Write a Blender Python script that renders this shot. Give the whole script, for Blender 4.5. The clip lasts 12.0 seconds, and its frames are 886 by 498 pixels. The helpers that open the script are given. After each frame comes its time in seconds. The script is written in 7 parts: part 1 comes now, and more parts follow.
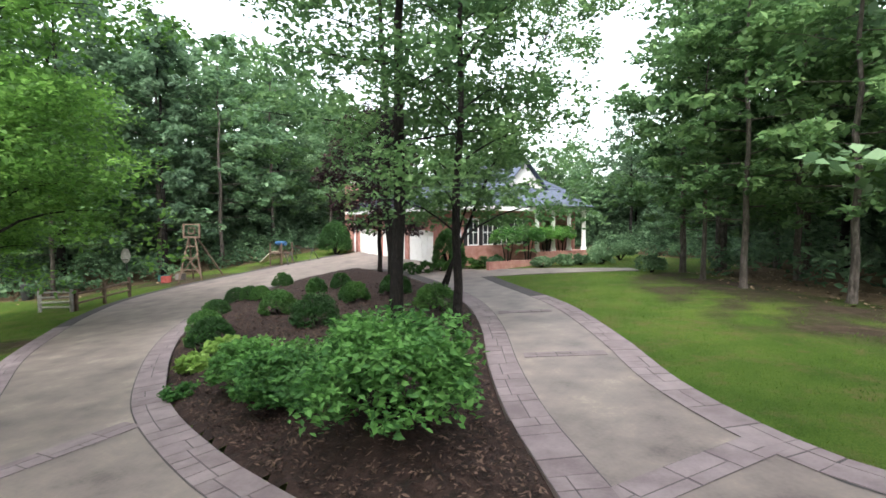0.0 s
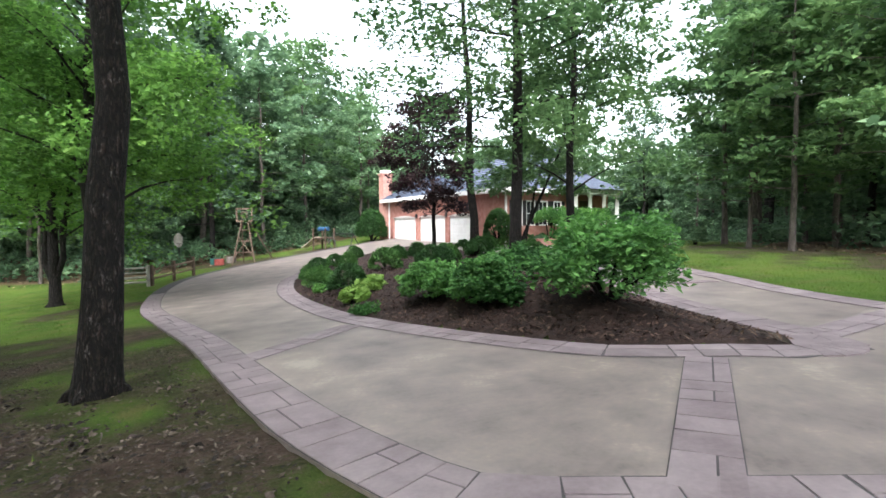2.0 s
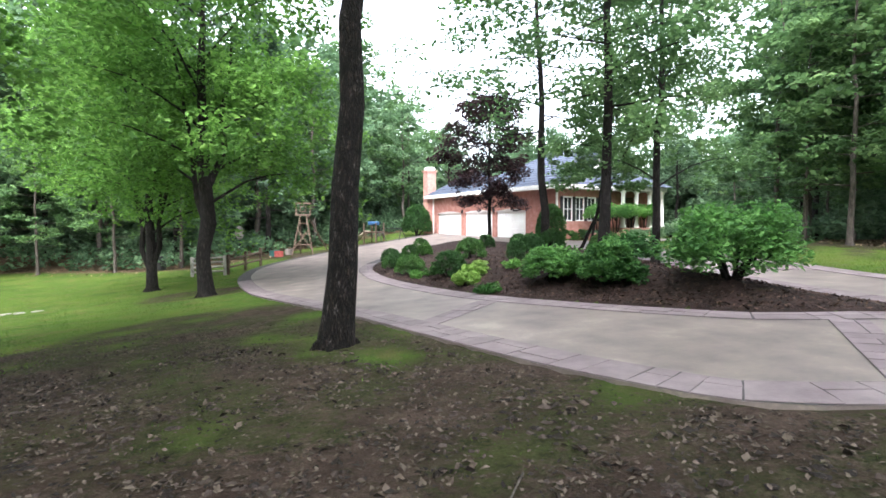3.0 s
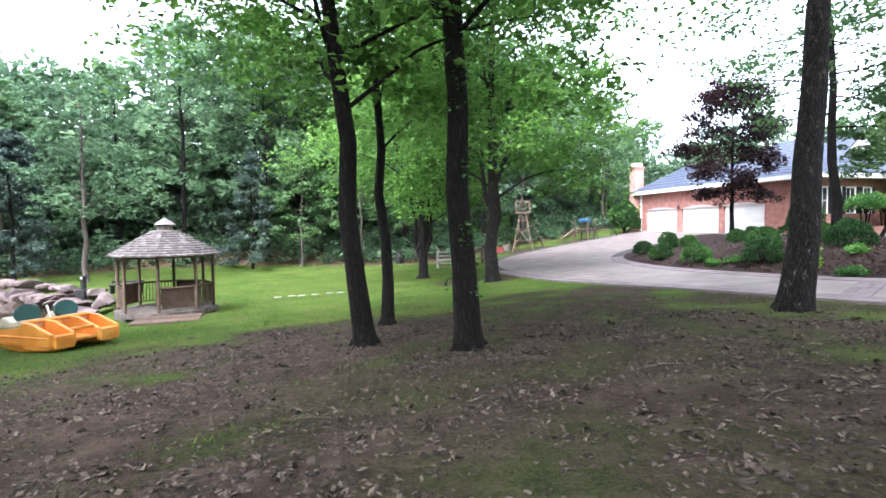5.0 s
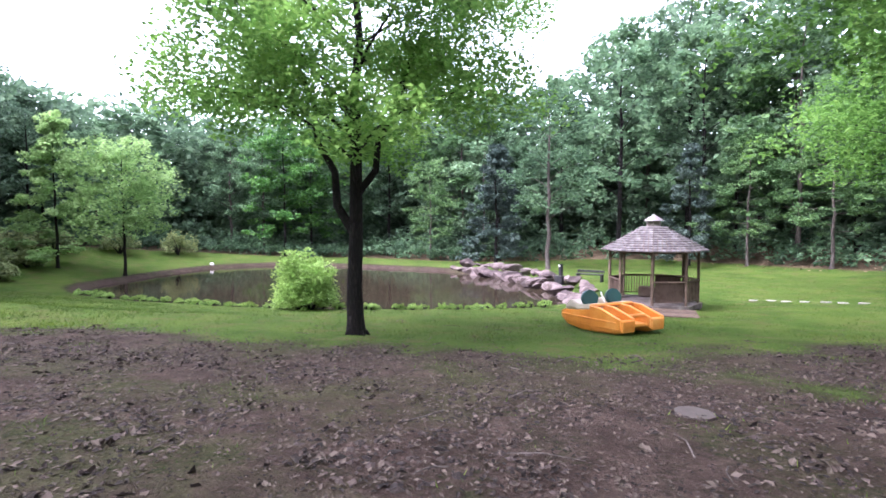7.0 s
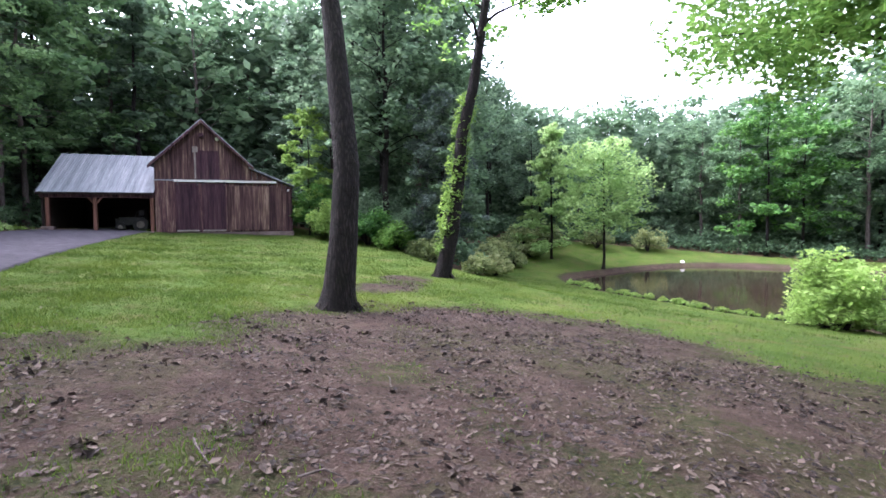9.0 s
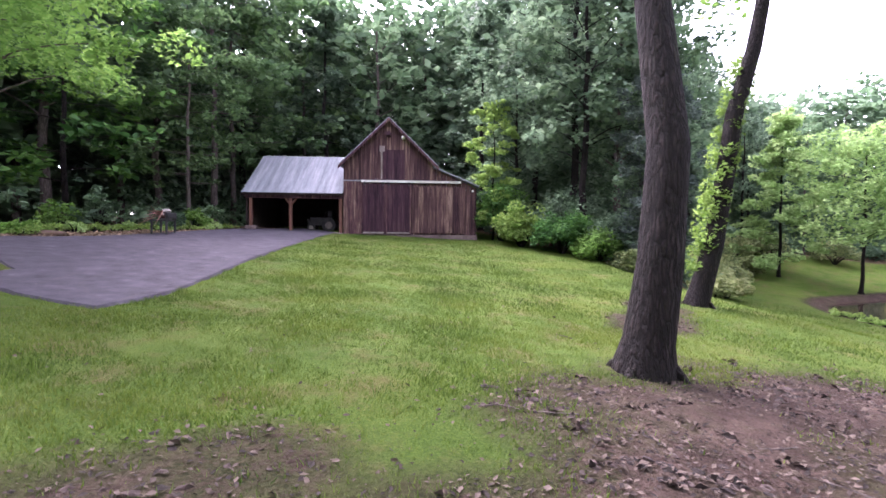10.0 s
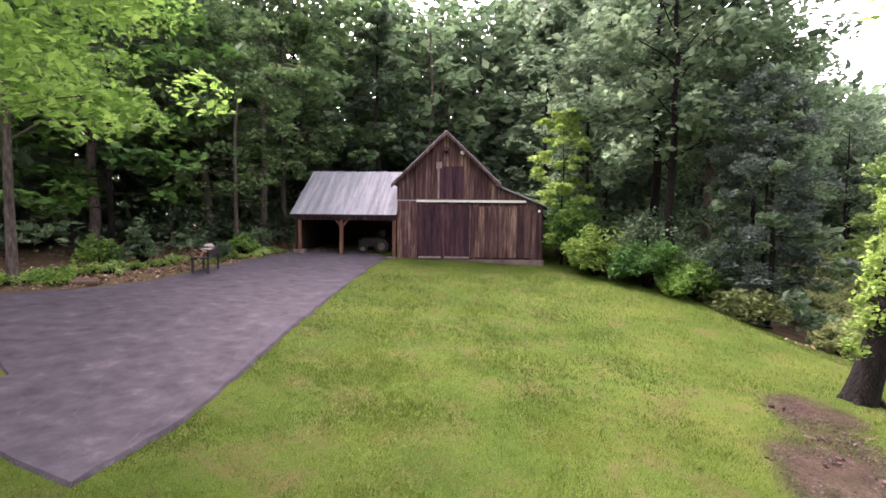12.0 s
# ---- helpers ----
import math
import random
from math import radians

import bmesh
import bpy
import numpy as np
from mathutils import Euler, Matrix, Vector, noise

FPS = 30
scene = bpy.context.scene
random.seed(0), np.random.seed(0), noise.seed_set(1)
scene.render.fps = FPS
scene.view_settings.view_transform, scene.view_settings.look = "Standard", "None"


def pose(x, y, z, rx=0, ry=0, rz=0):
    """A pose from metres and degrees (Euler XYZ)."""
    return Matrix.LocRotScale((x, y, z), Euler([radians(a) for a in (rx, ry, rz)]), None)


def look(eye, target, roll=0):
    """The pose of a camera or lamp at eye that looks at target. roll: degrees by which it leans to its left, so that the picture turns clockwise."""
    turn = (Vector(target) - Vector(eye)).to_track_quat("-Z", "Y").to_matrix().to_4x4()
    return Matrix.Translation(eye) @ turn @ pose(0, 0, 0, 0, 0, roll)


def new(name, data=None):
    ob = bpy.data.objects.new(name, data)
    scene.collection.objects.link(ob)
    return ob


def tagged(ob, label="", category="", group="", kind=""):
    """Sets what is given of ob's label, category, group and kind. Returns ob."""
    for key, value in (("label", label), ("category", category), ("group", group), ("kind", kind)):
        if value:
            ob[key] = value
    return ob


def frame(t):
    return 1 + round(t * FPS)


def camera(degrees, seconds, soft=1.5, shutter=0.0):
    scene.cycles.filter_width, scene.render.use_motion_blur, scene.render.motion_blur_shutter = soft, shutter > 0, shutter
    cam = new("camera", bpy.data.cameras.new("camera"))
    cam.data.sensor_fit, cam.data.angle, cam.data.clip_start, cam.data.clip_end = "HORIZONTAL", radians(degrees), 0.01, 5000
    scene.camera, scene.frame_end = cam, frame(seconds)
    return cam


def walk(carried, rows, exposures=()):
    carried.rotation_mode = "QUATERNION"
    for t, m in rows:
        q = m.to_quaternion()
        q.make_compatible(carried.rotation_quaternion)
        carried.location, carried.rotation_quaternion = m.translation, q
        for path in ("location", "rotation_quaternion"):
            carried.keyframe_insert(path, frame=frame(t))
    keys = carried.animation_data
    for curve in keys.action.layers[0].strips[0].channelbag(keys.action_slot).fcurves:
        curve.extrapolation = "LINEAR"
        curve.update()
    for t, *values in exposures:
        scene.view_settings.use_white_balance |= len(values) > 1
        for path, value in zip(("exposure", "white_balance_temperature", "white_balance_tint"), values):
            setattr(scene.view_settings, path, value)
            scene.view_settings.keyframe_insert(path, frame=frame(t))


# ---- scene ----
cam = camera(82.0, 12.0, soft=1.6, shutter=0.0)
PATH = [
    (0, 0.778, -3.745, 2.855, 0.00, -2.83, 0.14),
    (0.5, 0.003, -4.026, 2.378, -0.32, -2.70, 0.13),
    (1, -0.872, -4.260, 2.006, -0.77, -2.73, 0.05),
    (1.5, -1.816, -4.932, 1.677, -1.07, -2.60, 0.07),
    (2, -2.602, -5.399, 1.512, -0.84, -2.47, 0.51),
    (2.5, -3.642, -6.024, 1.498, -0.47, -2.49, 0.54),
    (2.7, -4.154, -6.349, 1.439, 0.08, -2.60, 0.35),
    (4.3, -8.442, -7.764, 0.908, 8.06, -2.84, 0.23),
    (4.5, -8.697, -7.955, 0.906, 10.54, -2.61, 0.32),
    (5, -9.756, -8.872, 0.879, 17.47, -2.25, 0.60),
    (5.5, -11.093, -9.125, 0.697, 25.88, -1.95, 0.34),
    (6, -11.708, -10.411, 0.754, 35.48, -1.81, 0.20),
    (6.5, -11.881, -10.729, 0.850, 47.46, -2.26, 0.54),
    (7, -12.532, -10.972, 1.016, 59.28, -2.73, 0.10),
    (7.2, -12.640, -11.020, 1.025, 65.55, -3.05, -0.10),
    (8.8, -14.320, -11.460, 0.881, 103.91, -2.90, 0.60),
    (9, -14.693, -12.021, 0.880, 107.30, -2.70, 0.57),
    (9.5, -15.718, -13.953, 0.967, 115.72, -2.62, 0.10),
    (10, -16.795, -15.289, 1.027, 124.11, -2.44, -0.65),
    (10.5, -17.387, -16.009, 1.290, 128.77, -2.63, -0.82),
    (11, -17.727, -16.601, 1.649, 129.30, -2.74, -0.23),
    (11.5, -18.063, -16.894, 2.072, 129.71, -3.11, -0.16),
    (12, -18.478, -17.205, 2.564, 129.67, -3.45, -0.52),
]
EXPOSURES = [(0, -0.16, 6300, 9), (0.5, -0.16, 6250, 9), (1.5, -0.1, 6150, 9), (2.5, 0.18, 6100, 11), (4.5, 0.48, 5850, 14), (5.5, 0.5, 5600, 19), (6.2, 0.48, 5500, 26), (7, 0.36, 5600, 30), (9.5, 0.66, 5850, 29), (10, 0.8, 5980, 43), (10.5, 0.93, 6050, 51), (11, 0.83, 6450, 47), (12, 0.76, 6900, 40)]
walk(cam, [(t, pose(x, y, z, 90 + pitch, roll, yaw)) for t, x, y, z, yaw, pitch, roll in PATH], EXPOSURES)

# ---- world and sun: bright overcast afternoon ----
SUN_EL, SUN_AZ = radians(52), radians(190)
world = bpy.data.worlds.new("world")
scene.world = world
world.use_nodes = True
wn, wl = world.node_tree.nodes, world.node_tree.links
sky = wn.new("ShaderNodeTexSky")
sky.sky_type, sky.sun_disc = "NISHITA", False
sky.sun_elevation, sky.sun_rotation = SUN_EL, SUN_AZ
sky.air_density, sky.dust_density, sky.ozone_density = 1.0, 4.0, 1.0
hsv = wn.new("ShaderNodeHueSaturation")
hsv.inputs["Saturation"].default_value = 0.22
hsv.inputs["Value"].default_value = 5.6
wl.new(sky.outputs[0], hsv.inputs["Color"])
wl.new(hsv.outputs[0], wn["Background"].inputs["Color"])
wn["Background"].inputs["Strength"].default_value = 0.15
sun = new("sun", bpy.data.lights.new("sun", "SUN"))
sun.data.energy, sun.data.angle, sun.data.color = 2.0, radians(30), (1.0, 0.95, 0.87)
sun.matrix_world = look((0, 0, 60), (-60 * math.cos(SUN_EL) * math.sin(SUN_AZ), -60 * math.cos(SUN_EL) * math.cos(SUN_AZ), 60 - 60 * math.sin(SUN_EL)))

# ---- small tools ----
rng = random.Random(11)
nrg = np.random.default_rng(7)


def thing(name, label, category, group="", kind="", at=(0, 0, 0), rz=0.0):
    ob = new(name)
    ob.empty_display_size = 0.2
    ob.matrix_basis = pose(*at, 0, 0, rz)
    return tagged(ob, label, category, group, kind)


def put(name, me, mat, parent=None, label="", smooth=False):
    ob = new(name, me)
    if mat:
        me.materials.append(mat)
    me.polygons.foreach_set("use_smooth", [smooth] * len(me.polygons))
    if parent:
        ob.parent = parent
    return tagged(ob, label)


def part(name, bm, mat, parent=None, label="", smooth=False):
    me = bpy.data.meshes.new(name)
    bm.to_mesh(me)
    bm.free()
    return put(name, me, mat, parent, label, smooth)


def raw(name, verts, faces):
    """A mesh from an (n,3) array and an (m,k) array of corners."""
    verts, faces = np.asarray(verts, np.float32), np.asarray(faces, np.int32)
    me = bpy.data.meshes.new(name)
    me.vertices.add(len(verts))
    me.vertices.foreach_set("co", verts.ravel())
    k = faces.shape[1]
    me.loops.add(faces.size)
    me.loops.foreach_set("vertex_index", faces.ravel())
    me.polygons.add(len(faces))
    me.polygons.foreach_set("loop_start", np.arange(0, faces.size, k, dtype=np.int32))
    me.update(calc_edges=True)
    return me


def box(bm, x0, y0, z0, x1, y1, z1, bev=0.0, m=None):
    v = bmesh.ops.create_cube(bm, size=1)["verts"]
    t = Matrix.Translation(((x0 + x1) / 2, (y0 + y1) / 2, (z0 + z1) / 2)) @ Matrix.Diagonal((x1 - x0, y1 - y0, z1 - z0, 1))
    bmesh.ops.transform(bm, matrix=(m @ t) if m else t, verts=v)
    if bev:
        e = list({e for q in v for e in q.link_edges})
        bmesh.ops.bevel(bm, geom=e, offset=bev, segments=1, affect="EDGES")
    return bm


def boxes(*rows, bev=0.0):
    bm = bmesh.new()
    for r in rows:
        box(bm, *r, bev=bev)
    return bm


def tube(bm, pts, radii, sides=8, cap=True):
    """A bent round bar through pts."""
    pts = [Vector(p) for p in pts]
    rings = []
    for i, p in enumerate(pts):
        d = (pts[min(i + 1, len(pts) - 1)] - pts[max(i - 1, 0)]).normalized()
        a = d.cross(Vector((0.3, 1, 0.2))).normalized()
        b = d.cross(a)
        rings.append([bm.verts.new(p + radii[i] * (a * math.cos(k * math.tau / sides) + b * math.sin(k * math.tau / sides))) for k in range(sides)])
    for r, s in zip(rings, rings[1:]):
        for k in range(sides):
            bm.faces.new((r[k], r[(k + 1) % sides], s[(k + 1) % sides], s[k]))
    if cap:
        bm.faces.new(rings[0])
        bm.faces.new(rings[-1][::-1])
    return bm


def tubes(*rows, sides=8):
    bm = bmesh.new()
    for pts, radii in rows:
        tube(bm, pts, radii, sides)
    bmesh.ops.recalc_face_normals(bm, faces=bm.faces)
    return bm


def prism(bm, outline, z0, z1, m=None):
    """An upright slab on a flat outline of (x, y)."""
    low = [bm.verts.new((x, y, z0)) for x, y in outline]
    top = [bm.verts.new((x, y, z1)) for x, y in outline]
    bm.faces.new(top)
    bm.faces.new(low[::-1])
    n = len(low)
    for k in range(n):
        bm.faces.new((low[k], low[(k + 1) % n], top[(k + 1) % n], top[k]))
    if m:
        bmesh.ops.transform(bm, matrix=m, verts=low + top)
    return bm


def catmull(pts, step, closed=False):
    pts = [np.array(p, float) for p in pts]
    n, out = len(pts), []
    for i in range(n if closed else n - 1):
        if closed:
            a, b, c, d = (pts[(i + k) % n] for k in (-1, 0, 1, 2))
        else:
            a, b, c, d = pts[max(i - 1, 0)], pts[i], pts[i + 1], pts[min(i + 2, n - 1)]
        m = max(2, int(np.linalg.norm(c - b) / step))
        for k in range(m):
            t = k / m
            out.append(0.5 * (2 * b + (c - a) * t + (2 * a - 5 * b + 4 * c - d) * t * t + (3 * b - a - 3 * c + d) * t**3))
    if not closed:
        out.append(pts[-1])
    return np.array(out)


def inside(poly, x, y):
    """Signed distance to a closed outline, minus inside."""
    x, y = np.asarray(x, float), np.asarray(y, float)
    best, odd = np.full(x.shape, 1e9), np.zeros(x.shape, bool)
    for (ax, ay), (bx, by) in zip(poly, np.roll(poly, -1, axis=0)):
        ex, ey = bx - ax, by - ay
        t = np.clip(((x - ax) * ex + (y - ay) * ey) / (ex * ex + ey * ey + 1e-9), 0, 1)
        best = np.minimum(best, np.hypot(x - ax - t * ex, y - ay - t * ey))
        cross = (ay > y) != (by > y)
        odd ^= cross & (x < (bx - ax) * (y - ay) / np.where(by == ay, 1e-9, by - ay) + ax)
    return np.where(odd, -best, best)


def smooth01(e0, e1, v):
    t = np.clip((v - e0) / (e1 - e0), 0, 1)
    return t * t * (3 - 2 * t)


def slab(bm, a, b, y0, y1, t):
    """A sloping roof board between the points a and b of (x, z)."""
    vs = [bm.verts.new(p) for p in ((a[0], y0, a[1]), (b[0], y0, b[1]), (b[0], y1, b[1]), (a[0], y1, a[1]), (a[0], y0, a[1] + t), (b[0], y0, b[1] + t), (b[0], y1, b[1] + t), (a[0], y1, a[1] + t))]
    for f in ((0, 3, 2, 1), (4, 5, 6, 7), (0, 1, 5, 4), (1, 2, 6, 5), (2, 3, 7, 6), (3, 0, 4, 7)):
        bm.faces.new([vs[i] for i in f])


# ---- materials ----
def material(name, tones, scale=3.0, rough=0.8, bump=0.3, fine=40.0, metal=0.0, stretch=(1, 1, 1), vary=0.0, spec=0.3, island=0.0, dist=0.02, crack=0.0, plates=(1, 1, 0.3), local=False):
    """A surface that wanders between tones, with a finer grain over it. vary: by object; island: by piece."""
    m = bpy.data.materials.new(name)
    m.use_nodes = True
    n, l = m.node_tree.nodes, m.node_tree.links
    b = n["Principled BSDF"]
    b.inputs["Metallic"].default_value, b.inputs["Specular IOR Level"].default_value = metal, spec
    geo, mp = n.new("ShaderNodeNewGeometry"), n.new("ShaderNodeMapping")
    mp.inputs["Scale"].default_value = stretch
    l.new(n.new("ShaderNodeTexCoord").outputs["Object"] if local else geo.outputs["Position"], mp.inputs["Vector"])
    big, small = n.new("ShaderNodeTexNoise"), n.new("ShaderNodeTexNoise")
    big.inputs["Scale"].default_value, big.inputs["Detail"].default_value = scale, 6
    big.inputs["Roughness"].default_value = 0.6
    small.inputs["Scale"].default_value, small.inputs["Detail"].default_value = fine, 4
    for t in (big, small):
        l.new(mp.outputs[0], t.inputs["Vector"])
    mix = n.new("ShaderNodeMath")
    mix.operation = "MULTIPLY_ADD"
    mix.inputs[1].default_value, mix.inputs[2].default_value = 0.35, -0.175
    l.new(small.outputs["Fac"], mix.inputs[0])
    add = n.new("ShaderNodeMath")
    l.new(big.outputs["Fac"], add.inputs[0])
    l.new(mix.outputs[0], add.inputs[1])
    last = add
    for amount, node, socket in ((vary, "ShaderNodeObjectInfo", "Random"), (island, "ShaderNodeNewGeometry", "Random Per Island")):
        if amount:
            src, ma = n.new(node), n.new("ShaderNodeMath")
            ma.operation = "MULTIPLY_ADD"
            ma.inputs[1].default_value, ma.inputs[2].default_value = amount, -amount / 2
            l.new(src.outputs[socket], ma.inputs[0])
            s = n.new("ShaderNodeMath")
            l.new(last.outputs[0], s.inputs[0])
            l.new(ma.outputs[0], s.inputs[1])
            last = s
    ramp = n.new("ShaderNodeValToRGB")
    l.new(last.outputs[0], ramp.inputs["Fac"])
    e = ramp.color_ramp.elements
    while len(e) < len(tones):
        e.new(0.5)
    for k, c in enumerate(tones):
        e[k].position = 0.28 + 0.44 * k / max(1, len(tones) - 1)
        e[k].color = (*c, 1)
    colour, height = ramp.outputs["Color"], small.outputs["Fac"]
    if crack:
        # plates of bark parted by dark furrows
        pm, vor, cut = n.new("ShaderNodeMapping"), n.new("ShaderNodeTexVoronoi"), n.new("ShaderNodeMapRange")
        warp = n.new("ShaderNodeMix")
        warp.data_type = "VECTOR"
        warp.inputs["Factor"].default_value = 0.1
        l.new(geo.outputs["Position"], warp.inputs["A"])
        l.new(big.outputs["Color"], warp.inputs["B"])
        pm.inputs["Scale"].default_value = plates
        l.new(warp.outputs["Result"], pm.inputs["Vector"])
        l.new(pm.outputs[0], vor.inputs["Vector"])
        vor.feature = "DISTANCE_TO_EDGE"
        vor.inputs["Scale"].default_value = crack
        cut.inputs["From Max"].default_value = 0.34
        l.new(vor.outputs["Distance"], cut.inputs["Value"])
        deep = n.new("ShaderNodeMix")
        deep.data_type = "RGBA"
        deep.inputs["A"].default_value = (*[0.8 * c for c in tones[0]], 1)
        l.new(cut.outputs[0], deep.inputs["Factor"])
        l.new(colour, deep.inputs["B"])
        tall = n.new("ShaderNodeMath")
        tall.operation = "MULTIPLY_ADD"
        tall.inputs[1].default_value = 1.3
        l.new(cut.outputs[0], tall.inputs[0])
        l.new(small.outputs["Fac"], tall.inputs[2])
        colour, height = deep.outputs["Result"], tall.outputs[0]
    l.new(colour, b.inputs["Base Color"])
    rr = n.new("ShaderNodeMapRange")
    rr.inputs["To Min"].default_value, rr.inputs["To Max"].default_value = max(0.02, rough - 0.12), min(1, rough + 0.12)
    l.new(small.outputs["Fac"], rr.inputs["Value"])
    l.new(rr.outputs[0], b.inputs["Roughness"])
    if bump:
        bp = n.new("ShaderNodeBump")
        bp.inputs["Strength"].default_value, bp.inputs["Distance"].default_value = bump, dist
        l.new(height, bp.inputs["Height"])
        l.new(bp.outputs[0], b.inputs["Normal"])
    return m


def foliage(name, dark, mid, light, glow=0.35):
    """Leaves: tone by leaf and by plant, with light passing through the blade."""
    m = bpy.data.materials.new(name)
    m.use_nodes = True
    n, l = m.node_tree.nodes, m.node_tree.links
    b = n["Principled BSDF"]
    b.inputs["Roughness"].default_value, b.inputs["Specular IOR Level"].default_value = 0.55, 0.25
    geo, info, tex = n.new("ShaderNodeNewGeometry"), n.new("ShaderNodeObjectInfo"), n.new("ShaderNodeTexNoise")
    tex.inputs["Scale"].default_value, tex.inputs["Detail"].default_value = 0.55, 3
    l.new(geo.outputs["Position"], tex.inputs["Vector"])
    a, c = n.new("ShaderNodeMath"), n.new("ShaderNodeMath")
    a.operation = c.operation = "MULTIPLY_ADD"
    a.inputs[1].default_value = 0.34
    c.inputs[1].default_value, c.inputs[2].default_value = 0.22, -0.28
    l.new(geo.outputs["Random Per Island"], a.inputs[0])
    l.new(tex.outputs["Fac"], a.inputs[2])
    l.new(info.outputs["Random"], c.inputs[0])
    s = n.new("ShaderNodeMath")
    l.new(a.outputs[0], s.inputs[0])
    l.new(c.outputs[0], s.inputs[1])
    ramp = n.new("ShaderNodeValToRGB")
    l.new(s.outputs[0], ramp.inputs["Fac"])
    e = ramp.color_ramp.elements
    e.new(0.5)
    for k, (p, col) in enumerate(((0.28, dark), (0.52, mid), (0.8, light))):
        e[k].position, e[k].color = p, (*col, 1)
    l.new(ramp.outputs["Color"], b.inputs["Base Color"])
    tr, mx = n.new("ShaderNodeBsdfTranslucent"), n.new("ShaderNodeMixShader")
    l.new(ramp.outputs["Color"], tr.inputs["Color"])
    mx.inputs[0].default_value = glow
    l.new(b.outputs[0], mx.inputs[1])
    l.new(tr.outputs[0], mx.inputs[2])
    l.new(mx.outputs[0], n["Material Output"].inputs["Surface"])
    return m


CONCRETE = material("concrete", [(0.085, 0.067, 0.062), (0.132, 0.106, 0.098), (0.165, 0.134, 0.121), (0.196, 0.16, 0.14), (0.27, 0.225, 0.185)], 1.1, 0.58, 0.15, 18, dist=0.01, spec=0.45)
MORTAR = material("border_mortar", [(0.045, 0.04, 0.041), (0.075, 0.067, 0.068)], 6, 0.9, 0.3, 60)
STAMPED = material("stamped_stone", [(0.135, 0.104, 0.109), (0.178, 0.141, 0.147), (0.225, 0.184, 0.188)], 2.2, 0.75, 0.35, 26, vary=0.2, dist=0.012)
ASPHALT = material("asphalt", [(0.029, 0.026, 0.033), (0.045, 0.041, 0.05), (0.055, 0.051, 0.061), (0.066, 0.061, 0.072), (0.105, 0.099, 0.111)], 2.6, 0.86, 0.9, 60, dist=0.014, spec=0.16)
MULCH = material("mulch", [(0.008, 0.0045, 0.0035), (0.024, 0.012, 0.0095), (0.048, 0.026, 0.02)], 5, 0.95, 0.9, 55, dist=0.03)
CHIP = material("mulch_chips", [(0.012, 0.006, 0.005), (0.035, 0.018, 0.014), (0.11, 0.07, 0.052)], 9, 0.9, 0.2, 60, island=0.6)
BARK = material("bark", [(0.006, 0.004, 0.0034), (0.017, 0.0115, 0.0095), (0.037, 0.026, 0.021)], 14, 0.95, 1.0, 26, stretch=(1, 1, 0.22), dist=0.05, crack=26, plates=(1, 1, 0.15))
BARK_GREY = material("bark_furrowed", [(0.01, 0.0075, 0.0065), (0.028, 0.022, 0.019), (0.058, 0.048, 0.042)], 11, 0.95, 1.0, 30, stretch=(1, 1, 0.32), dist=0.05, crack=24, plates=(1, 1, 0.13))
LICHEN = material("bark_lichen", [(0.004, 0.003, 0.003), (0.009, 0.006, 0.0052), (0.017, 0.0115, 0.0095), (0.027, 0.018, 0.0145), (0.04, 0.028, 0.023), (0.07, 0.055, 0.048), (0.2, 0.18, 0.17)], 10, 0.95, 1.0, 40, stretch=(1, 1, 0.6), dist=0.04, crack=28, plates=(1, 1, 0.16))
BARK_PALE = material("bark_pale", [(0.035, 0.028, 0.024), (0.085, 0.07, 0.06), (0.17, 0.145, 0.128)], 13, 0.95, 1.0, 24, stretch=(1, 1, 0.3), dist=0.04)
BRICK = material("brick_wall", [(0.3, 0.132, 0.105), (0.4, 0.2, 0.165), (0.49, 0.275, 0.23)], 3, 0.85, 0.3, 30, vary=0.4)
WHITE = material("white_paint", [(0.68, 0.66, 0.63), (0.78, 0.76, 0.73), (0.82, 0.81, 0.79)], 1.5, 0.5, 0.05, 30)
SLATE = material("roof_shingle", [(0.05, 0.06, 0.085), (0.075, 0.088, 0.12), (0.1, 0.115, 0.15)], 4, 0.97, 0.3, 40, vary=0.3, spec=0.05)
GLASS = material("window_glass", [(0.02, 0.022, 0.025), (0.035, 0.04, 0.045)], 2, 0.08, 0.0, 10, spec=0.8)
BARNWOOD = material("barn_board", [(0.016, 0.006, 0.01), (0.04, 0.017, 0.022), (0.068, 0.032, 0.035), (0.105, 0.058, 0.052), (0.2, 0.14, 0.105)], 8.5, 0.9, 0.8, 34, stretch=(1, 1, 0.07), vary=0.24, dist=0.012)
BARNPALE = material("barn_board_bleached", [(0.015, 0.006, 0.009), (0.04, 0.019, 0.02), (0.068, 0.036, 0.034), (0.115, 0.07, 0.056), (0.24, 0.17, 0.125)], 9.5, 0.9, 0.8, 34, stretch=(1, 1, 0.06), vary=0.24, dist=0.012)
BARNDOOR = material("barn_door_board", [(0.014, 0.005, 0.01), (0.033, 0.014, 0.021), (0.052, 0.024, 0.031), (0.085, 0.048, 0.048)], 8.5, 0.9, 0.8, 34, stretch=(1, 1, 0.07), vary=0.2, dist=0.012)
# near-black boards: the shade inside barn and carport is put into this colour
BARNSHADE = material("barn_inside_shade", [(0.02, 0.014, 0.012), (0.04, 0.03, 0.026)], 3, 0.95, 0.3, 24)
POST = material("timber_post", [(0.07, 0.032, 0.022), (0.13, 0.062, 0.042), (0.19, 0.1, 0.07)], 4, 0.85, 0.4, 24, stretch=(1, 1, 0.2))
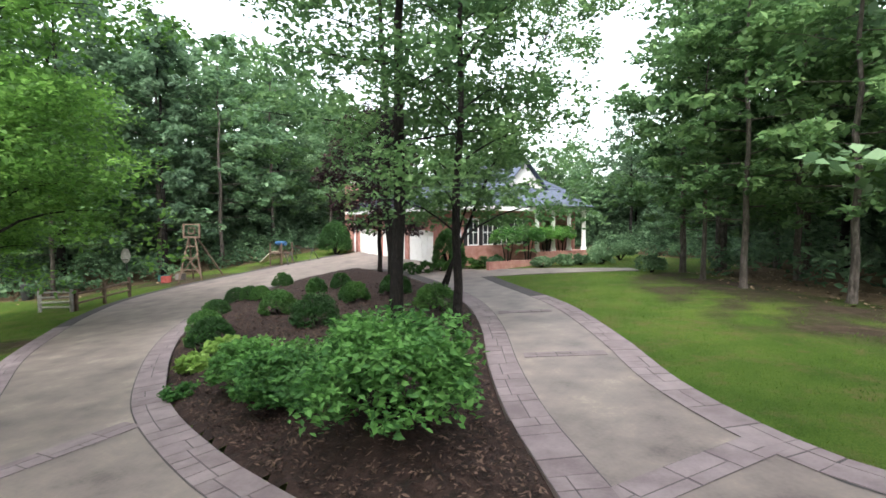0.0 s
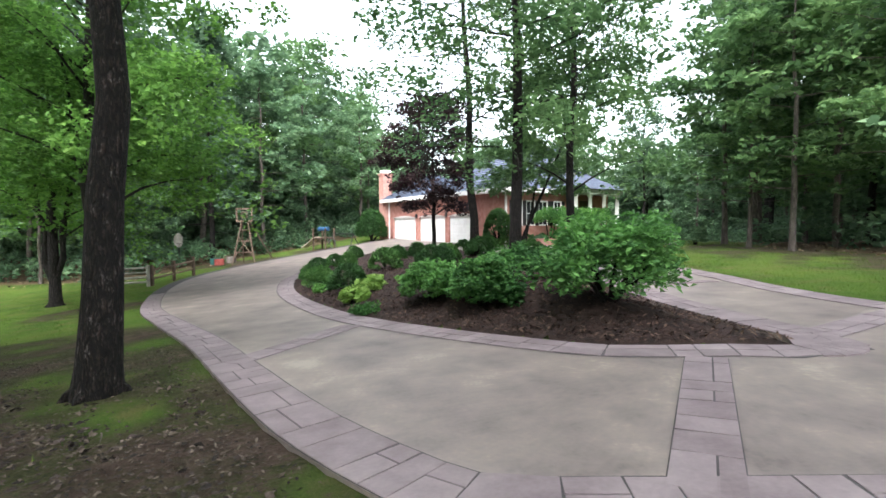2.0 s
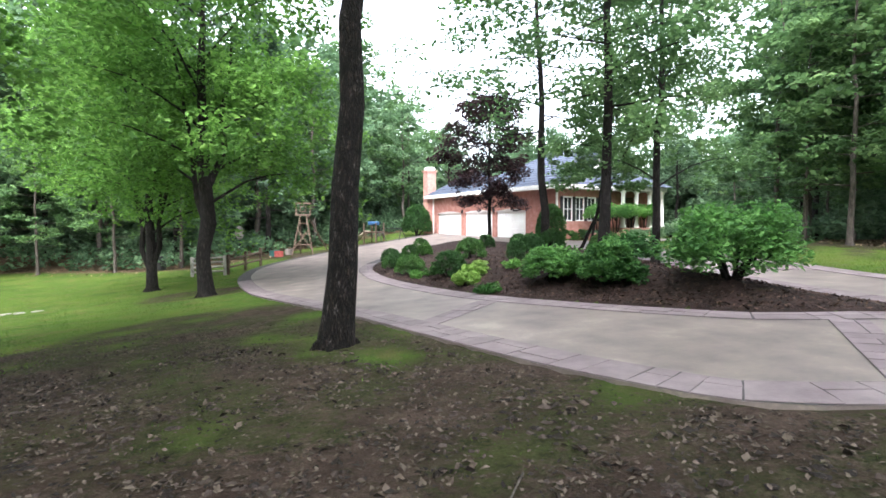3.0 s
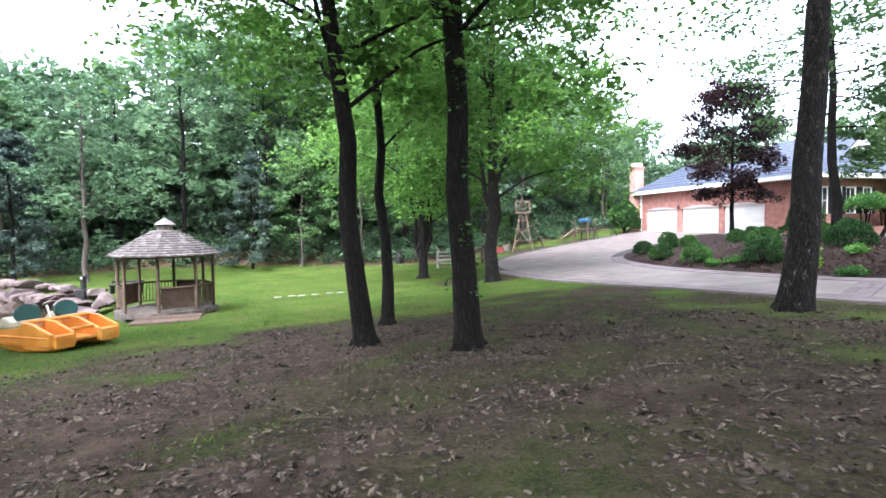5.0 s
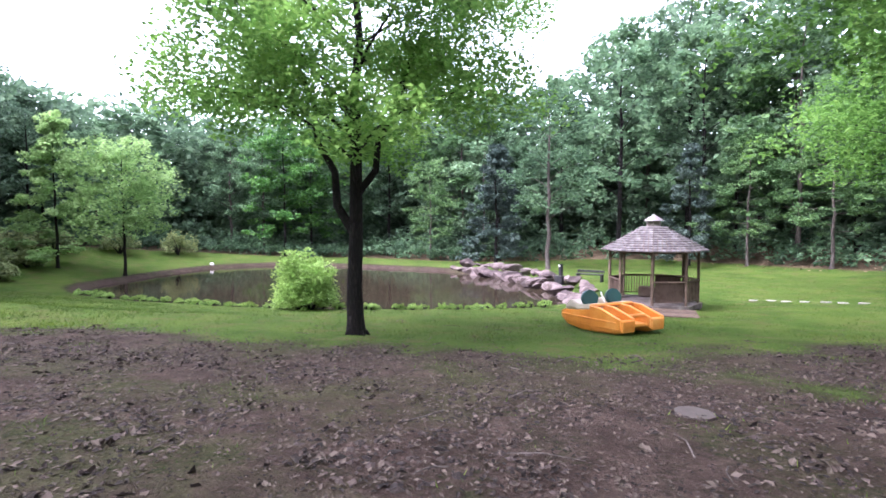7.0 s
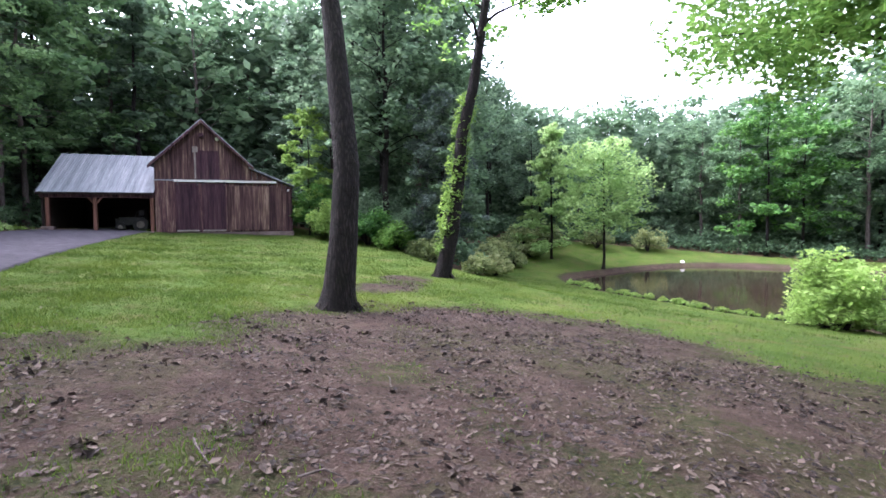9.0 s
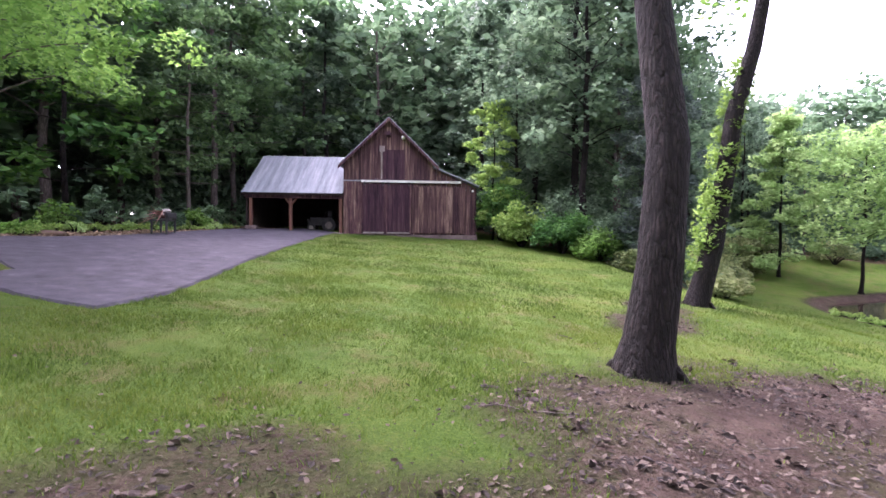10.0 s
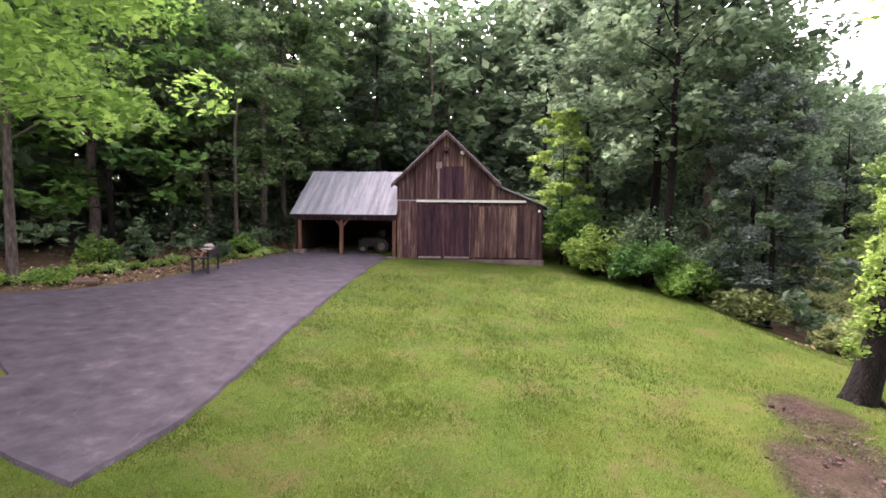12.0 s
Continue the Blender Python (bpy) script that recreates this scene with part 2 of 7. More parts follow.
TIN = material("tin_roof", [(0.12, 0.135, 0.145), (0.175, 0.195, 0.21), (0.23, 0.25, 0.265), (0.31, 0.33, 0.34)], 1.5, 0.6, 0.06, 12, metal=0.15, spec=0.15, stretch=(3.2, 0.22, 0.22), local=True)
GREYWOOD = material("weathered_wood", [(0.1, 0.08, 0.07), (0.17, 0.145, 0.128), (0.26, 0.23, 0.205)], 4, 0.9, 0.45, 30, stretch=(1, 1, 0.3), vary=0.3)
SHAKE = material("cedar_shake", [(0.11, 0.094, 0.09), (0.18, 0.158, 0.152), (0.26, 0.232, 0.226)], 5, 0.9, 0.4, 30, vary=0.35, island=0.4)
BROWNWOOD = material("brown_wood", [(0.06, 0.038, 0.026), (0.105, 0.07, 0.05), (0.15, 0.105, 0.077)], 4, 0.85, 0.4, 30, vary=0.3)
ROCK = material("bank_rock", [(0.05, 0.036, 0.034), (0.105, 0.077, 0.071), (0.185, 0.143, 0.13)], 2.5, 0.9, 0.5, 18, vary=0.4, dist=0.04)
ORANGE = material("orange_plastic", [(0.62, 0.2, 0.02), (0.74, 0.27, 0.03), (0.78, 0.36, 0.08)], 1.6, 0.45, 0.05, 25, spec=0.5)
TEAL = material("teal_plastic", [(0.02, 0.07, 0.065), (0.03, 0.11, 0.10)], 2, 0.5, 0.05, 25, spec=0.5)
BLUE = material("blue_canvas", [(0.02, 0.06, 0.13), (0.035, 0.1, 0.2)], 3, 0.7, 0.1, 25)
CREAM = material("cream_plastic", [(0.5, 0.42, 0.32), (0.62, 0.54, 0.43)], 2, 0.5, 0.05, 25)
IRON = material("dark_metal", [(0.03, 0.03, 0.032), (0.06, 0.058, 0.058)], 4, 0.55, 0.1, 30, metal=0.6)
MUD = material("soil_stained_stone", [(0.055, 0.045, 0.038), (0.1, 0.083, 0.071)], 2, 0.8, 0.3, 30)

LEAF_YARD = foliage("leaves_bright", (0.07, 0.155, 0.032), (0.16, 0.315, 0.065), (0.28, 0.47, 0.11), 0.55)
LEAF_WOOD = foliage("leaves_wood", (0.07, 0.128, 0.07), (0.148, 0.252, 0.13), (0.262, 0.392, 0.212), 0.5)
LEAF_DEEP = foliage("leaves_deep", (0.05, 0.09, 0.053), (0.125, 0.205, 0.118), (0.24, 0.35, 0.205), 0.5)
LEAF_RED = foliage("leaves_maroon", (0.012, 0.006, 0.008), (0.035, 0.014, 0.018), (0.09, 0.05, 0.045), 0.2)
LEAF_BOX = foliage("leaves_boxwood", (0.018, 0.055, 0.014), (0.045, 0.115, 0.028), (0.1, 0.21, 0.045), 0.25)
LEAF_AZ = foliage("leaves_azalea", (0.04, 0.12, 0.03), (0.095, 0.23, 0.05), (0.2, 0.4, 0.09), 0.4)
LEAF_SAP = foliage("leaves_sapling", (0.2, 0.33, 0.11), (0.35, 0.52, 0.19), (0.5, 0.66, 0.29), 0.6)
LEAF_LIME = foliage("leaves_lime", (0.14, 0.24, 0.05), (0.27, 0.42, 0.1), (0.4, 0.57, 0.17), 0.5)
LEAF_AZALEA = foliage("leaves_dark_azalea", (0.024, 0.075, 0.022), (0.062, 0.16, 0.042), (0.15, 0.32, 0.08), 0.4)
LEAF_LAYER = foliage("leaves_layered", (0.055, 0.112, 0.045), (0.115, 0.212, 0.08), (0.21, 0.335, 0.13), 0.5)
LEAF_BLUE = foliage("needles_blue_grey", (0.05, 0.08, 0.066), (0.11, 0.155, 0.125), (0.2, 0.255, 0.205), 0.35)
LEAF_TAWNY = foliage("brush_tawny", (0.13, 0.18, 0.07), (0.25, 0.31, 0.12), (0.4, 0.43, 0.19), 0.45)
RAIL = material("pale_fence_rail", [(0.2, 0.18, 0.16), (0.3, 0.275, 0.25), (0.4, 0.37, 0.34)], 4, 0.9, 0.4, 30, vary=0.3)
PALE_STONE = material("pale_stone", [(0.2, 0.19, 0.165), (0.27, 0.255, 0.225), (0.34, 0.32, 0.285)], 4, 0.9, 0.3, 30, vary=0.3)
CLOD = material("soil_clods", [(0.016, 0.011, 0.009), (0.032, 0.022, 0.018), (0.06, 0.043, 0.036)], 6, 0.95, 0.5, 50, island=0.7)
CRATE_RED = material("faded_red_plastic", [(0.16, 0.03, 0.025), (0.24, 0.05, 0.04), (0.3, 0.085, 0.07)], 5, 0.6, 0.1, 30)
TAN = material("tan_leaf_litter", [(0.08, 0.053, 0.034), (0.19, 0.13, 0.08), (0.34, 0.25, 0.16)], 7, 0.9, 0.1, 40, island=0.9)

# ---- lie of the land ----
HILL = (-0.0783, 1.0058, -0.1802, -0.8523, 0.8965, 0.2413, -0.2542, 0.0825, -0.5651, 0.1385, 0.0709, -0.0558, -0.1238, -0.0394, -0.0529)
WATER = -2.6
BED = catmull([(1.95, 0.7), (1.1, 0.92), (-0.2, 1.2), (-0.95, 1.75), (-2.3, 3.05), (-4.15, 5.3), (-5.7, 8.1), (-7.0, 11.0), (-7.9, 13.6), (-8.7, 17.0), (-8.6, 20.5), (-7.2, 24.0), (-4.6, 26.6), (-2.4, 25.5), (-0.6, 21.5), (0.9, 17.0), (1.6, 13.5), (1.8, 10.0), (1.68, 6.4), (1.72, 3.7), (1.9, 1.9)], 0.5, True)
LEFT_EDGE = catmull([(9.0, -5.0), (4.0, -3.8), (1.0, -3.3), (-1.5, -3.0), (-2.7, -2.72), (-3.8, -1.6), (-4.6, -0.5), (-5.75, 1.3), (-7.35, 3.8), (-9.55, 6.9), (-12.2, 10.8), (-14.6, 15.5), (-16.2, 19.5), (-16.9, 23.5), (-15.7, 27.5), (-12.5, 31.8), (-7.4, 38.2)], 0.5)
side_step = np.gradient(LEFT_EDGE, axis=0)
LEFT_EDGE = LEFT_EDGE + 0.17 * np.stack([side_step[:, 1], -side_step[:, 0]], -1) / np.linalg.norm(side_step, axis=1)[:, None]
RIGHT_EDGE = catmull([(3.2, 21.0), (3.75, 18.2), (4.85, 12.9), (5.0, 8.2), (4.85, 4.8), (5.2, 2.4), (5.9, 1.2), (7.5, 0.3), (10.0, -0.4), (14.0, -1.0)], 0.5)
DRIVE = np.array([(30, -7), (14, -6), *LEFT_EDGE, (-6.35, 38.75), (1.75, 26.35), (2.6, 24.0), (10.6, 22.8), (10.6, 21.6), *RIGHT_EDGE, (30, -2)])
COURT = np.array([(-19.95, -23.25), (-19.35, -25.4), (-19.3, -26.5), (-20.1, -26.95), (-20.15, -27.9), (-18.4, -29.4), (-15.5, -31.5), (-20.5, -33.4), (-22.6, -33.0), (-24.4, -33.4), (-28.2, -35.9), (-32.6, -38.6), (-36.3, -38.2), (-35.7, -34.9), (-33.0, -33.1), (-28.8, -29.9), (-24.6, -26.6), (-21.65, -24.3)])


POND = catmull([(-29.0, 4.4), (-29.7, 1.4), (-31.3, -1.6), (-33.3, -4.6), (-36.3, -7.9), (-40.5, -11.3), (-44.3, -13.2), (-47.8, -13.6), (-51.0, -11.7), (-55.5, -8.6), (-58.8, -5.0), (-59.0, -1.5), (-56.0, 2.5), (-51.0, 6.0), (-46.0, 8.8), (-41.0, 9.6), (-36.0, 9.1), (-32.5, 7.9), (-29.8, 6.3)], 1.6, True)


def pond_gap(x, y):
    """Metres from the water's edge, minus over the water; far off a plain large number."""
    x, y = np.asarray(x, float), np.asarray(y, float)
    if np.all(x > -17):
        return np.full(x.shape, 50.0)
    return inside(POND, x, y)


def pond_rho(x, y):
    return 1 + pond_gap(x, y) / 12


def land(x, y, detail=True):
    x, y = np.asarray(x, float), np.asarray(y, float)
    a, b = np.clip(x, -44, 18) / 20, np.clip(y, -44, 44) / 20
    terms = (np.ones_like(a), a, b, a * a, a * b, b * b, a**3, a * a * b, a * b * b, b**3, a**4, a**3 * b, a * a * b * b, a * b**3, b**4)
    z = sum(k * t for k, t in zip(HILL, terms))
    z = z - 0.22 * np.exp(-((x + 20.5) ** 2 + (y + 24.5) ** 2) / 14)
    far = np.maximum(0, np.hypot(x + 12, y) - 62)
    z = z + 0.02 * np.minimum(far, 150)
    z = np.maximum(z, WATER + 0.28)
    gap = pond_gap(x, y)
    lip = WATER + 0.14 + 0.125 * gap + 0.03 * np.maximum(0, gap - 5) ** 2
    z = np.minimum(z, lip)
    k = smooth01(0.35, -1.2, gap)
    z = z * (1 - k) + (WATER - 0.7) * k
    if detail:
        z = z + 0.45 * smooth01(0.0, 2.2, -inside(BED, x, y))
    return z


def ground(x, y):
    return float(land(np.array([x]), np.array([y]))[0])

# ---- ground sheet ----
def ground_material():
    m = bpy.data.materials.new("lawn_and_soil")
    m.use_nodes = True
    n, l = m.node_tree.nodes, m.node_tree.links
    b = n["Principled BSDF"]
    b.inputs["Roughness"].default_value, b.inputs["Specular IOR Level"].default_value = 0.95, 0.1
    geo = n.new("ShaderNodeNewGeometry")

    def tex(scale, detail=5, rough=0.6):
        t = n.new("ShaderNodeTexNoise")
        t.inputs["Scale"].default_value, t.inputs["Detail"].default_value, t.inputs["Roughness"].default_value = scale, detail, rough
        l.new(geo.outputs["Position"], t.inputs["Vector"])
        return t.outputs["Fac"]

    def ramp(src, rows):
        r = n.new("ShaderNodeValToRGB")
        l.new(src, r.inputs["Fac"])
        e = r.color_ramp.elements
        while len(e) < len(rows):
            e.new(0.5)
        for k, (p, c) in enumerate(rows):
            e[k].position, e[k].color = p, (*c, 1)
        return r.outputs["Color"]

    def calc(op, a, c, d=None):
        q = n.new("ShaderNodeMath")
        q.operation = op
        for i, v in enumerate((a, c, d)):
            if v is None:
                continue
            if isinstance(v, (int, float)):
                q.inputs[i].default_value = v
            else:
                l.new(v, q.inputs[i])
        return q.outputs[0]

    def blend(fac, a, c):
        x = n.new("ShaderNodeMix")
        x.data_type = "RGBA"
        l.new(fac, x.inputs["Factor"])
        l.new(a, x.inputs["A"])
        l.new(c, x.inputs["B"])
        return x.outputs["Result"]

    grain = tex(28, 6, 0.7)
    patch = tex(0.5, 5)
    mid = tex(3.5, 5, 0.65)
    lawn = ramp(calc("MULTIPLY_ADD", tex(42, 8, 0.8), 1.1, calc("MULTIPLY", patch, 0.5)), [(0.56, (0.017, 0.039, 0.006)), (0.7, (0.042, 0.086, 0.012)), (0.82, (0.072, 0.122, 0.018)), (0.94, (0.108, 0.143, 0.028)), (1.04, (0.145, 0.132, 0.046))])
    dead = n.new("ShaderNodeMapRange")
    dead.inputs["From Min"].default_value, dead.inputs["From Max"].default_value, dead.inputs["To Max"].default_value = 0.5, 0.64, 0.7
    l.new(calc("MULTIPLY_ADD", tex(1.3, 6, 0.65), 0.75, calc("MULTIPLY", tex(7, 4, 0.7), 0.25)), dead.inputs["Value"])
    straw = ramp(tex(50, 5, 0.75), [(0.32, (0.045, 0.04, 0.016)), (0.5, (0.12, 0.1, 0.042)), (0.66, (0.19, 0.155, 0.075))])
    lawn = blend(dead.outputs[0], lawn, straw)
    soil = ramp(calc("MULTIPLY_ADD", tex(60, 5, 0.7), 0.5, calc("MULTIPLY", tex(2.2, 6), 0.5)), [(0.3, (0.022, 0.014, 0.0105)), (0.46, (0.055, 0.037, 0.029)), (0.58, (0.092, 0.064, 0.051)), (0.72, (0.155, 0.113, 0.092))])
    litter = ramp(calc("MULTIPLY_ADD", tex(45, 5, 0.75), 0.55, calc("MULTIPLY", tex(1.2, 6), 0.45)), [(0.3, (0.045, 0.032, 0.02)), (0.5, (0.12, 0.086, 0.053)), (0.7, (0.24, 0.175, 0.11))])
    clod = n.new("ShaderNodeMapRange")
    clod.inputs["From Min"].default_value, clod.inputs["From Max"].default_value = 0.5, 0.62
    l.new(calc("MULTIPLY_ADD", tex(9, 6, 0.75), 0.7, calc("MULTIPLY", tex(1.7, 3), 0.3)), clod.inputs["Value"])
    dark = ramp(tex(30, 3), [(0.3, (0.016, 0.013, 0.009)), (0.7, (0.05, 0.04, 0.025))])
    soil = blend(calc("MULTIPLY", clod.outputs[0], 0.88), soil, dark)
    bare = n.new("ShaderNodeAttribute")
    bare.attribute_name = "bare"
    wood = n.new("ShaderNodeAttribute")
    wood.attribute_name = "wood"
    edge = calc("MULTIPLY_ADD", mid, 1.1, calc("MULTIPLY_ADD", tex(14, 4, 0.7), 0.7, -0.9))
    fb = n.new("ShaderNodeMapRange")
    fb.interpolation_type = "SMOOTHSTEP"
    fb.inputs["From Min"].default_value, fb.inputs["From Max"].default_value = 0.32, 0.72
    l.new(calc("ADD", bare.outputs["Fac"], edge), fb.inputs["Value"])
    moss = ramp(calc("MULTIPLY_ADD", grain, 0.5, calc("MULTIPLY", mid, 0.5)), [(0.35, (0.02, 0.022, 0.01)), (0.5, (0.05, 0.055, 0.02)), (0.68, (0.085, 0.095, 0.03))])
    film = n.new("ShaderNodeMapRange")
    film.inputs["From Min"].default_value, film.inputs["From Max"].default_value, film.inputs["To Max"].default_value = 0.5, 0.64, 0.62
    l.new(calc("MULTIPLY_ADD", tex(0.4, 4, 0.6), 0.7, calc("MULTIPLY", tex(5, 4, 0.7), 0.3)), film.inputs["Value"])
    soil = blend(film.outputs[0], soil, moss)
    thin = n.new("ShaderNodeMapRange")
    thin.inputs["From Min"].default_value, thin.inputs["From Max"].default_value = 0.15, 0.4
    l.new(bare.outputs["Fac"], thin.inputs["Value"])
    col = blend(fb.outputs[0], blend(thin.outputs[0], lawn, moss), soil)
    fw = n.new("ShaderNodeMapRange")
    fw.inputs["From Min"].default_value, fw.inputs["From Max"].default_value = 0.35, 0.65
    l.new(calc("ADD", wood.outputs["Fac"], calc("MULTIPLY_ADD", mid, 0.6, -0.3)), fw.inputs["Value"])
    l.new(blend(fw.outputs[0], col, litter), b.inputs["Base Color"])
    bp = n.new("ShaderNodeBump")
    bp.inputs["Strength"].default_value, bp.inputs["Distance"].default_value = 0.9, 0.08
    l.new(calc("ADD", grain, calc("MULTIPLY", mid, 0.6)), bp.inputs["Height"])
    l.new(bp.outputs[0], b.inputs["Normal"])
    return m


CLEARING = np.array([(14.5, 9), (13.2, 14), (13.0, 21), (17, 24), (24, 40), (20, 58), (0, 62), (-6.5, 52), (-9.2, 43), (-12.6, 37.2), (-17.4, 32.2), (-19.9, 28.4), (-21.0, 25.8), (-24.5, 26.6), (-34, 28.4), (-40, 27), (-46, 20), (-52, 13), (-62, 8), (-67, -5), (-64, -16), (-56, -21), (-46, -19.5), (-40, -17.2), (-37.6, -17.6), (-38.6, -20.2), (-39.6, -23.0), (-41.4, -26.4), (-45, -33), (-42, -45), (-35, -44), (-31.5, -40.5), (-25.5, -36.8), (-21.8, -36), (-17, -37), (-8, -36), (4, -28), (14, -18), (30, -12), (60, -12), (60, 4), (22, 4), (16, 6)], float)


def bare_amount(x, y):
    """How worn the grass is: the shaded ground under the yard trees, and the drip line by the slope."""
    w = np.zeros_like(x)
    for cx, cy, rx, ry, s in ((-10.5, -6.5, 8.0, 7.0, 0.75), (-16.5, -10.5, 6.5, 6.0, 0.8), (-20.8, -13.2, 5.0, 4.2, 0.85), (-27.3, -17.4, 2.1, 0.85, 0.55), (-29.4, -17.8, 1.2, 0.8, 0.5), (-15.0, 29.6, 6.0, 2.2, 0.6), (-11.0, 33.4, 3.0, 2.0, 0.5), (-5.0, -4.9, 7.0, 3.2, 0.52), (-6.6, -1.6, 4.2, 4.2, 0.5), (-9.0, -1.8, 5.0, 4.5, 0.6), (-12.8, -1.4, 6.0, 4.6, 0.62), (-9.5, 4.2, 4.5, 3.5, 0.42), (-18.2, -15.2, 4.0, 2.4, 0.75), (-15.0, 13.0, 2.5, 2.0, 0.45), (12.0, 12.5, 4.6, 9.5, 0.45), (-17.0, -17.6, 2.4, 1.3, 0.5)):
        w = np.maximum(w, s * smooth01(1.25, 0.55, np.hypot((x - cx) / rx, (y - cy) / ry)))
    patch = np.sin(1.3 * x + 1.9 * np.sin(0.8 * y)) * np.sin(1.1 * y + 1.7 * np.sin(0.9 * x + 1)) + 0.6 * np.sin(2.9 * x + 2.1 * y) * np.sin(2.3 * y - 1.9 * x)
    return np.clip(w + 0.3 * patch * smooth01(0.1, 0.4, w), 0, 1)


def verge(x, y):
    """The strip of leaf litter between the asphalt and the woods."""
    return smooth01(0.05, 0.5, inside(COURT, x, y)) * (y < -31.0 + 0.45 * (x + 20)) * (x > -36) * (x < -17)


def spread(lo, hi, step, far):
    mid = np.arange(lo, hi + step / 2, step)
    out = step * 1.35 ** np.arange(1, 40)
    tail = np.cumsum(out)
    tail = tail[tail < far]
    return np.r_[lo - tail[::-1], mid, hi + tail]


gx, gy = spread(-62, 24, 0.45, 900), spread(-46, 46, 0.45, 900)
GX, GY = np.meshgrid(gx, gy, indexing="ij")
GZ = land(GX, GY)
din = inside(DRIVE, GX, GY)
GZ = GZ - 0.09 * smooth01(-0.15, -0.5, din) - 0.06 * smooth01(-0.5, -0.95, inside(COURT, GX, GY))
GZ = GZ + 0.02 * np.sin(GX * 1.7 + np.sin(GY * 1.1)) * np.sin(GY * 1.9) * (din > 0.6)
nx, ny = GX.shape
idx = np.arange(nx * ny).reshape(nx, ny)
quads = np.stack([idx[:-1, :-1], idx[1:, :-1], idx[1:, 1:], idx[:-1, 1:]], -1).reshape(-1, 4)
me = raw("ground", np.stack([GX, GY, GZ], -1).reshape(-1, 3), quads)
outside = inside(CLEARING, GX, GY)
rho = pond_rho(GX, GY)
for key, val in (("bare", np.maximum(bare_amount(GX, GY), 0.95 * smooth01(1.1, 1.04, rho) * (GX < -38))), ("wood", np.maximum(smooth01(-1.2, 1.5, outside), verge(GX, GY)))):
    at = me.attributes.new(key, "FLOAT", "POINT")
    at.data.foreach_set("value", val.astype(np.float32).ravel())
tagged(put("ground", me, ground_material(), smooth=True), "sloping lawn with worn bare soil under the trees", "ground", kind="structure")

# ---- pond water ----
bm = bmesh.new()
mid_pond = POND.mean(0)
ring = [bm.verts.new((*(p + 0.9 * (p - mid_pond) / np.linalg.norm(p - mid_pond)), WATER)) for p in POND]
bm.faces.new(ring)
WATERMAT = bpy.data.materials.new("pond_water")
WATERMAT.use_nodes = True
wb = WATERMAT.node_tree.nodes["Principled BSDF"]
wb.inputs["Base Color"].default_value = (0.036, 0.027, 0.017, 1)
wb.inputs["Roughness"].default_value, wb.inputs["IOR"].default_value = 0.06, 1.33
wt, wbp = WATERMAT.node_tree.nodes.new("ShaderNodeTexNoise"), WATERMAT.node_tree.nodes.new("ShaderNodeBump")
wt.inputs["Scale"].default_value, wt.inputs["Detail"].default_value = 2.2, 3
wbp.inputs["Strength"].default_value, wbp.inputs["Distance"].default_value = 0.12, 0.02
wg = WATERMAT.node_tree.nodes.new("ShaderNodeNewGeometry")
WATERMAT.node_tree.links.new(wg.outputs["Position"], wt.inputs["Vector"])
WATERMAT.node_tree.links.new(wt.outputs["Fac"], wbp.inputs["Height"])
WATERMAT.node_tree.links.new(wbp.outputs[0], wb.inputs["Normal"])
tagged(part("water", bm, WATERMAT), "still muddy brown pond water", "pond", kind="structure")


# ---- paving sheets laid on the land ----
def sheet(name, loops, mat, lift, label, category, step=0.9, slope=0.0):
    bm = bmesh.new()
    for loop in loops:
        vs = [bm.verts.new((x, y, 0)) for x, y in loop]
        for a, b in zip(vs, vs[1:] + vs[:1]):
            bm.edges.new((a, b))
    bmesh.ops.triangle_fill(bm, use_beauty=True, use_dissolve=False, edges=bm.edges[:])
    xs = [v.co.x for v in bm.verts]
    ys = [v.co.y for v in bm.verts]
    for axis, lo, hi in (((1, 0, 0), min(xs), max(xs)), ((0, 1, 0), min(ys), max(ys))):
        for k in range(1, int((hi - lo) / step)):
            bmesh.ops.bisect_plane(bm, geom=bm.verts[:] + bm.edges[:] + bm.faces[:], plane_co=tuple(a * (lo + k * step) for a in axis), plane_no=axis)
    for v in bm.verts:
        v.co.z = 0
    bmesh.ops.recalc_face_normals(bm, faces=bm.faces)
    if bm.faces and bm.faces[:][0].normal.z < 0:
        bmesh.ops.reverse_faces(bm, faces=bm.faces)
    z = land(np.array([v.co.x for v in bm.verts]), np.array([v.co.y for v in bm.verts]), False) + lift
    for v, h in zip(bm.verts, z):
        v.co.z = h
    rim = [e for e in bm.edges if e.is_boundary]
    away = {}
    for e in rim:
        side = (e.verts[1].co - e.verts[0].co).cross(Vector((0, 0, 1)))
        mid = (e.verts[0].co + e.verts[1].co) / 2
        side = side.normalized() * (-1 if side.dot(e.link_faces[0].calc_center_median() - mid) > 0 else 1)
        for v in e.verts:
            away[tuple(v.co)] = away.get(tuple(v.co), Vector((0, 0, 0))) + side
    r = bmesh.ops.extrude_edge_only(bm, edges=rim)
    for v in r["geom"]:
        if isinstance(v, bmesh.types.BMVert):
            v.co += away[tuple(v.co)].normalized() * slope + Vector((0, 0, -0.16))
    return tagged(part(name, bm, mat), label, category, kind="structure")


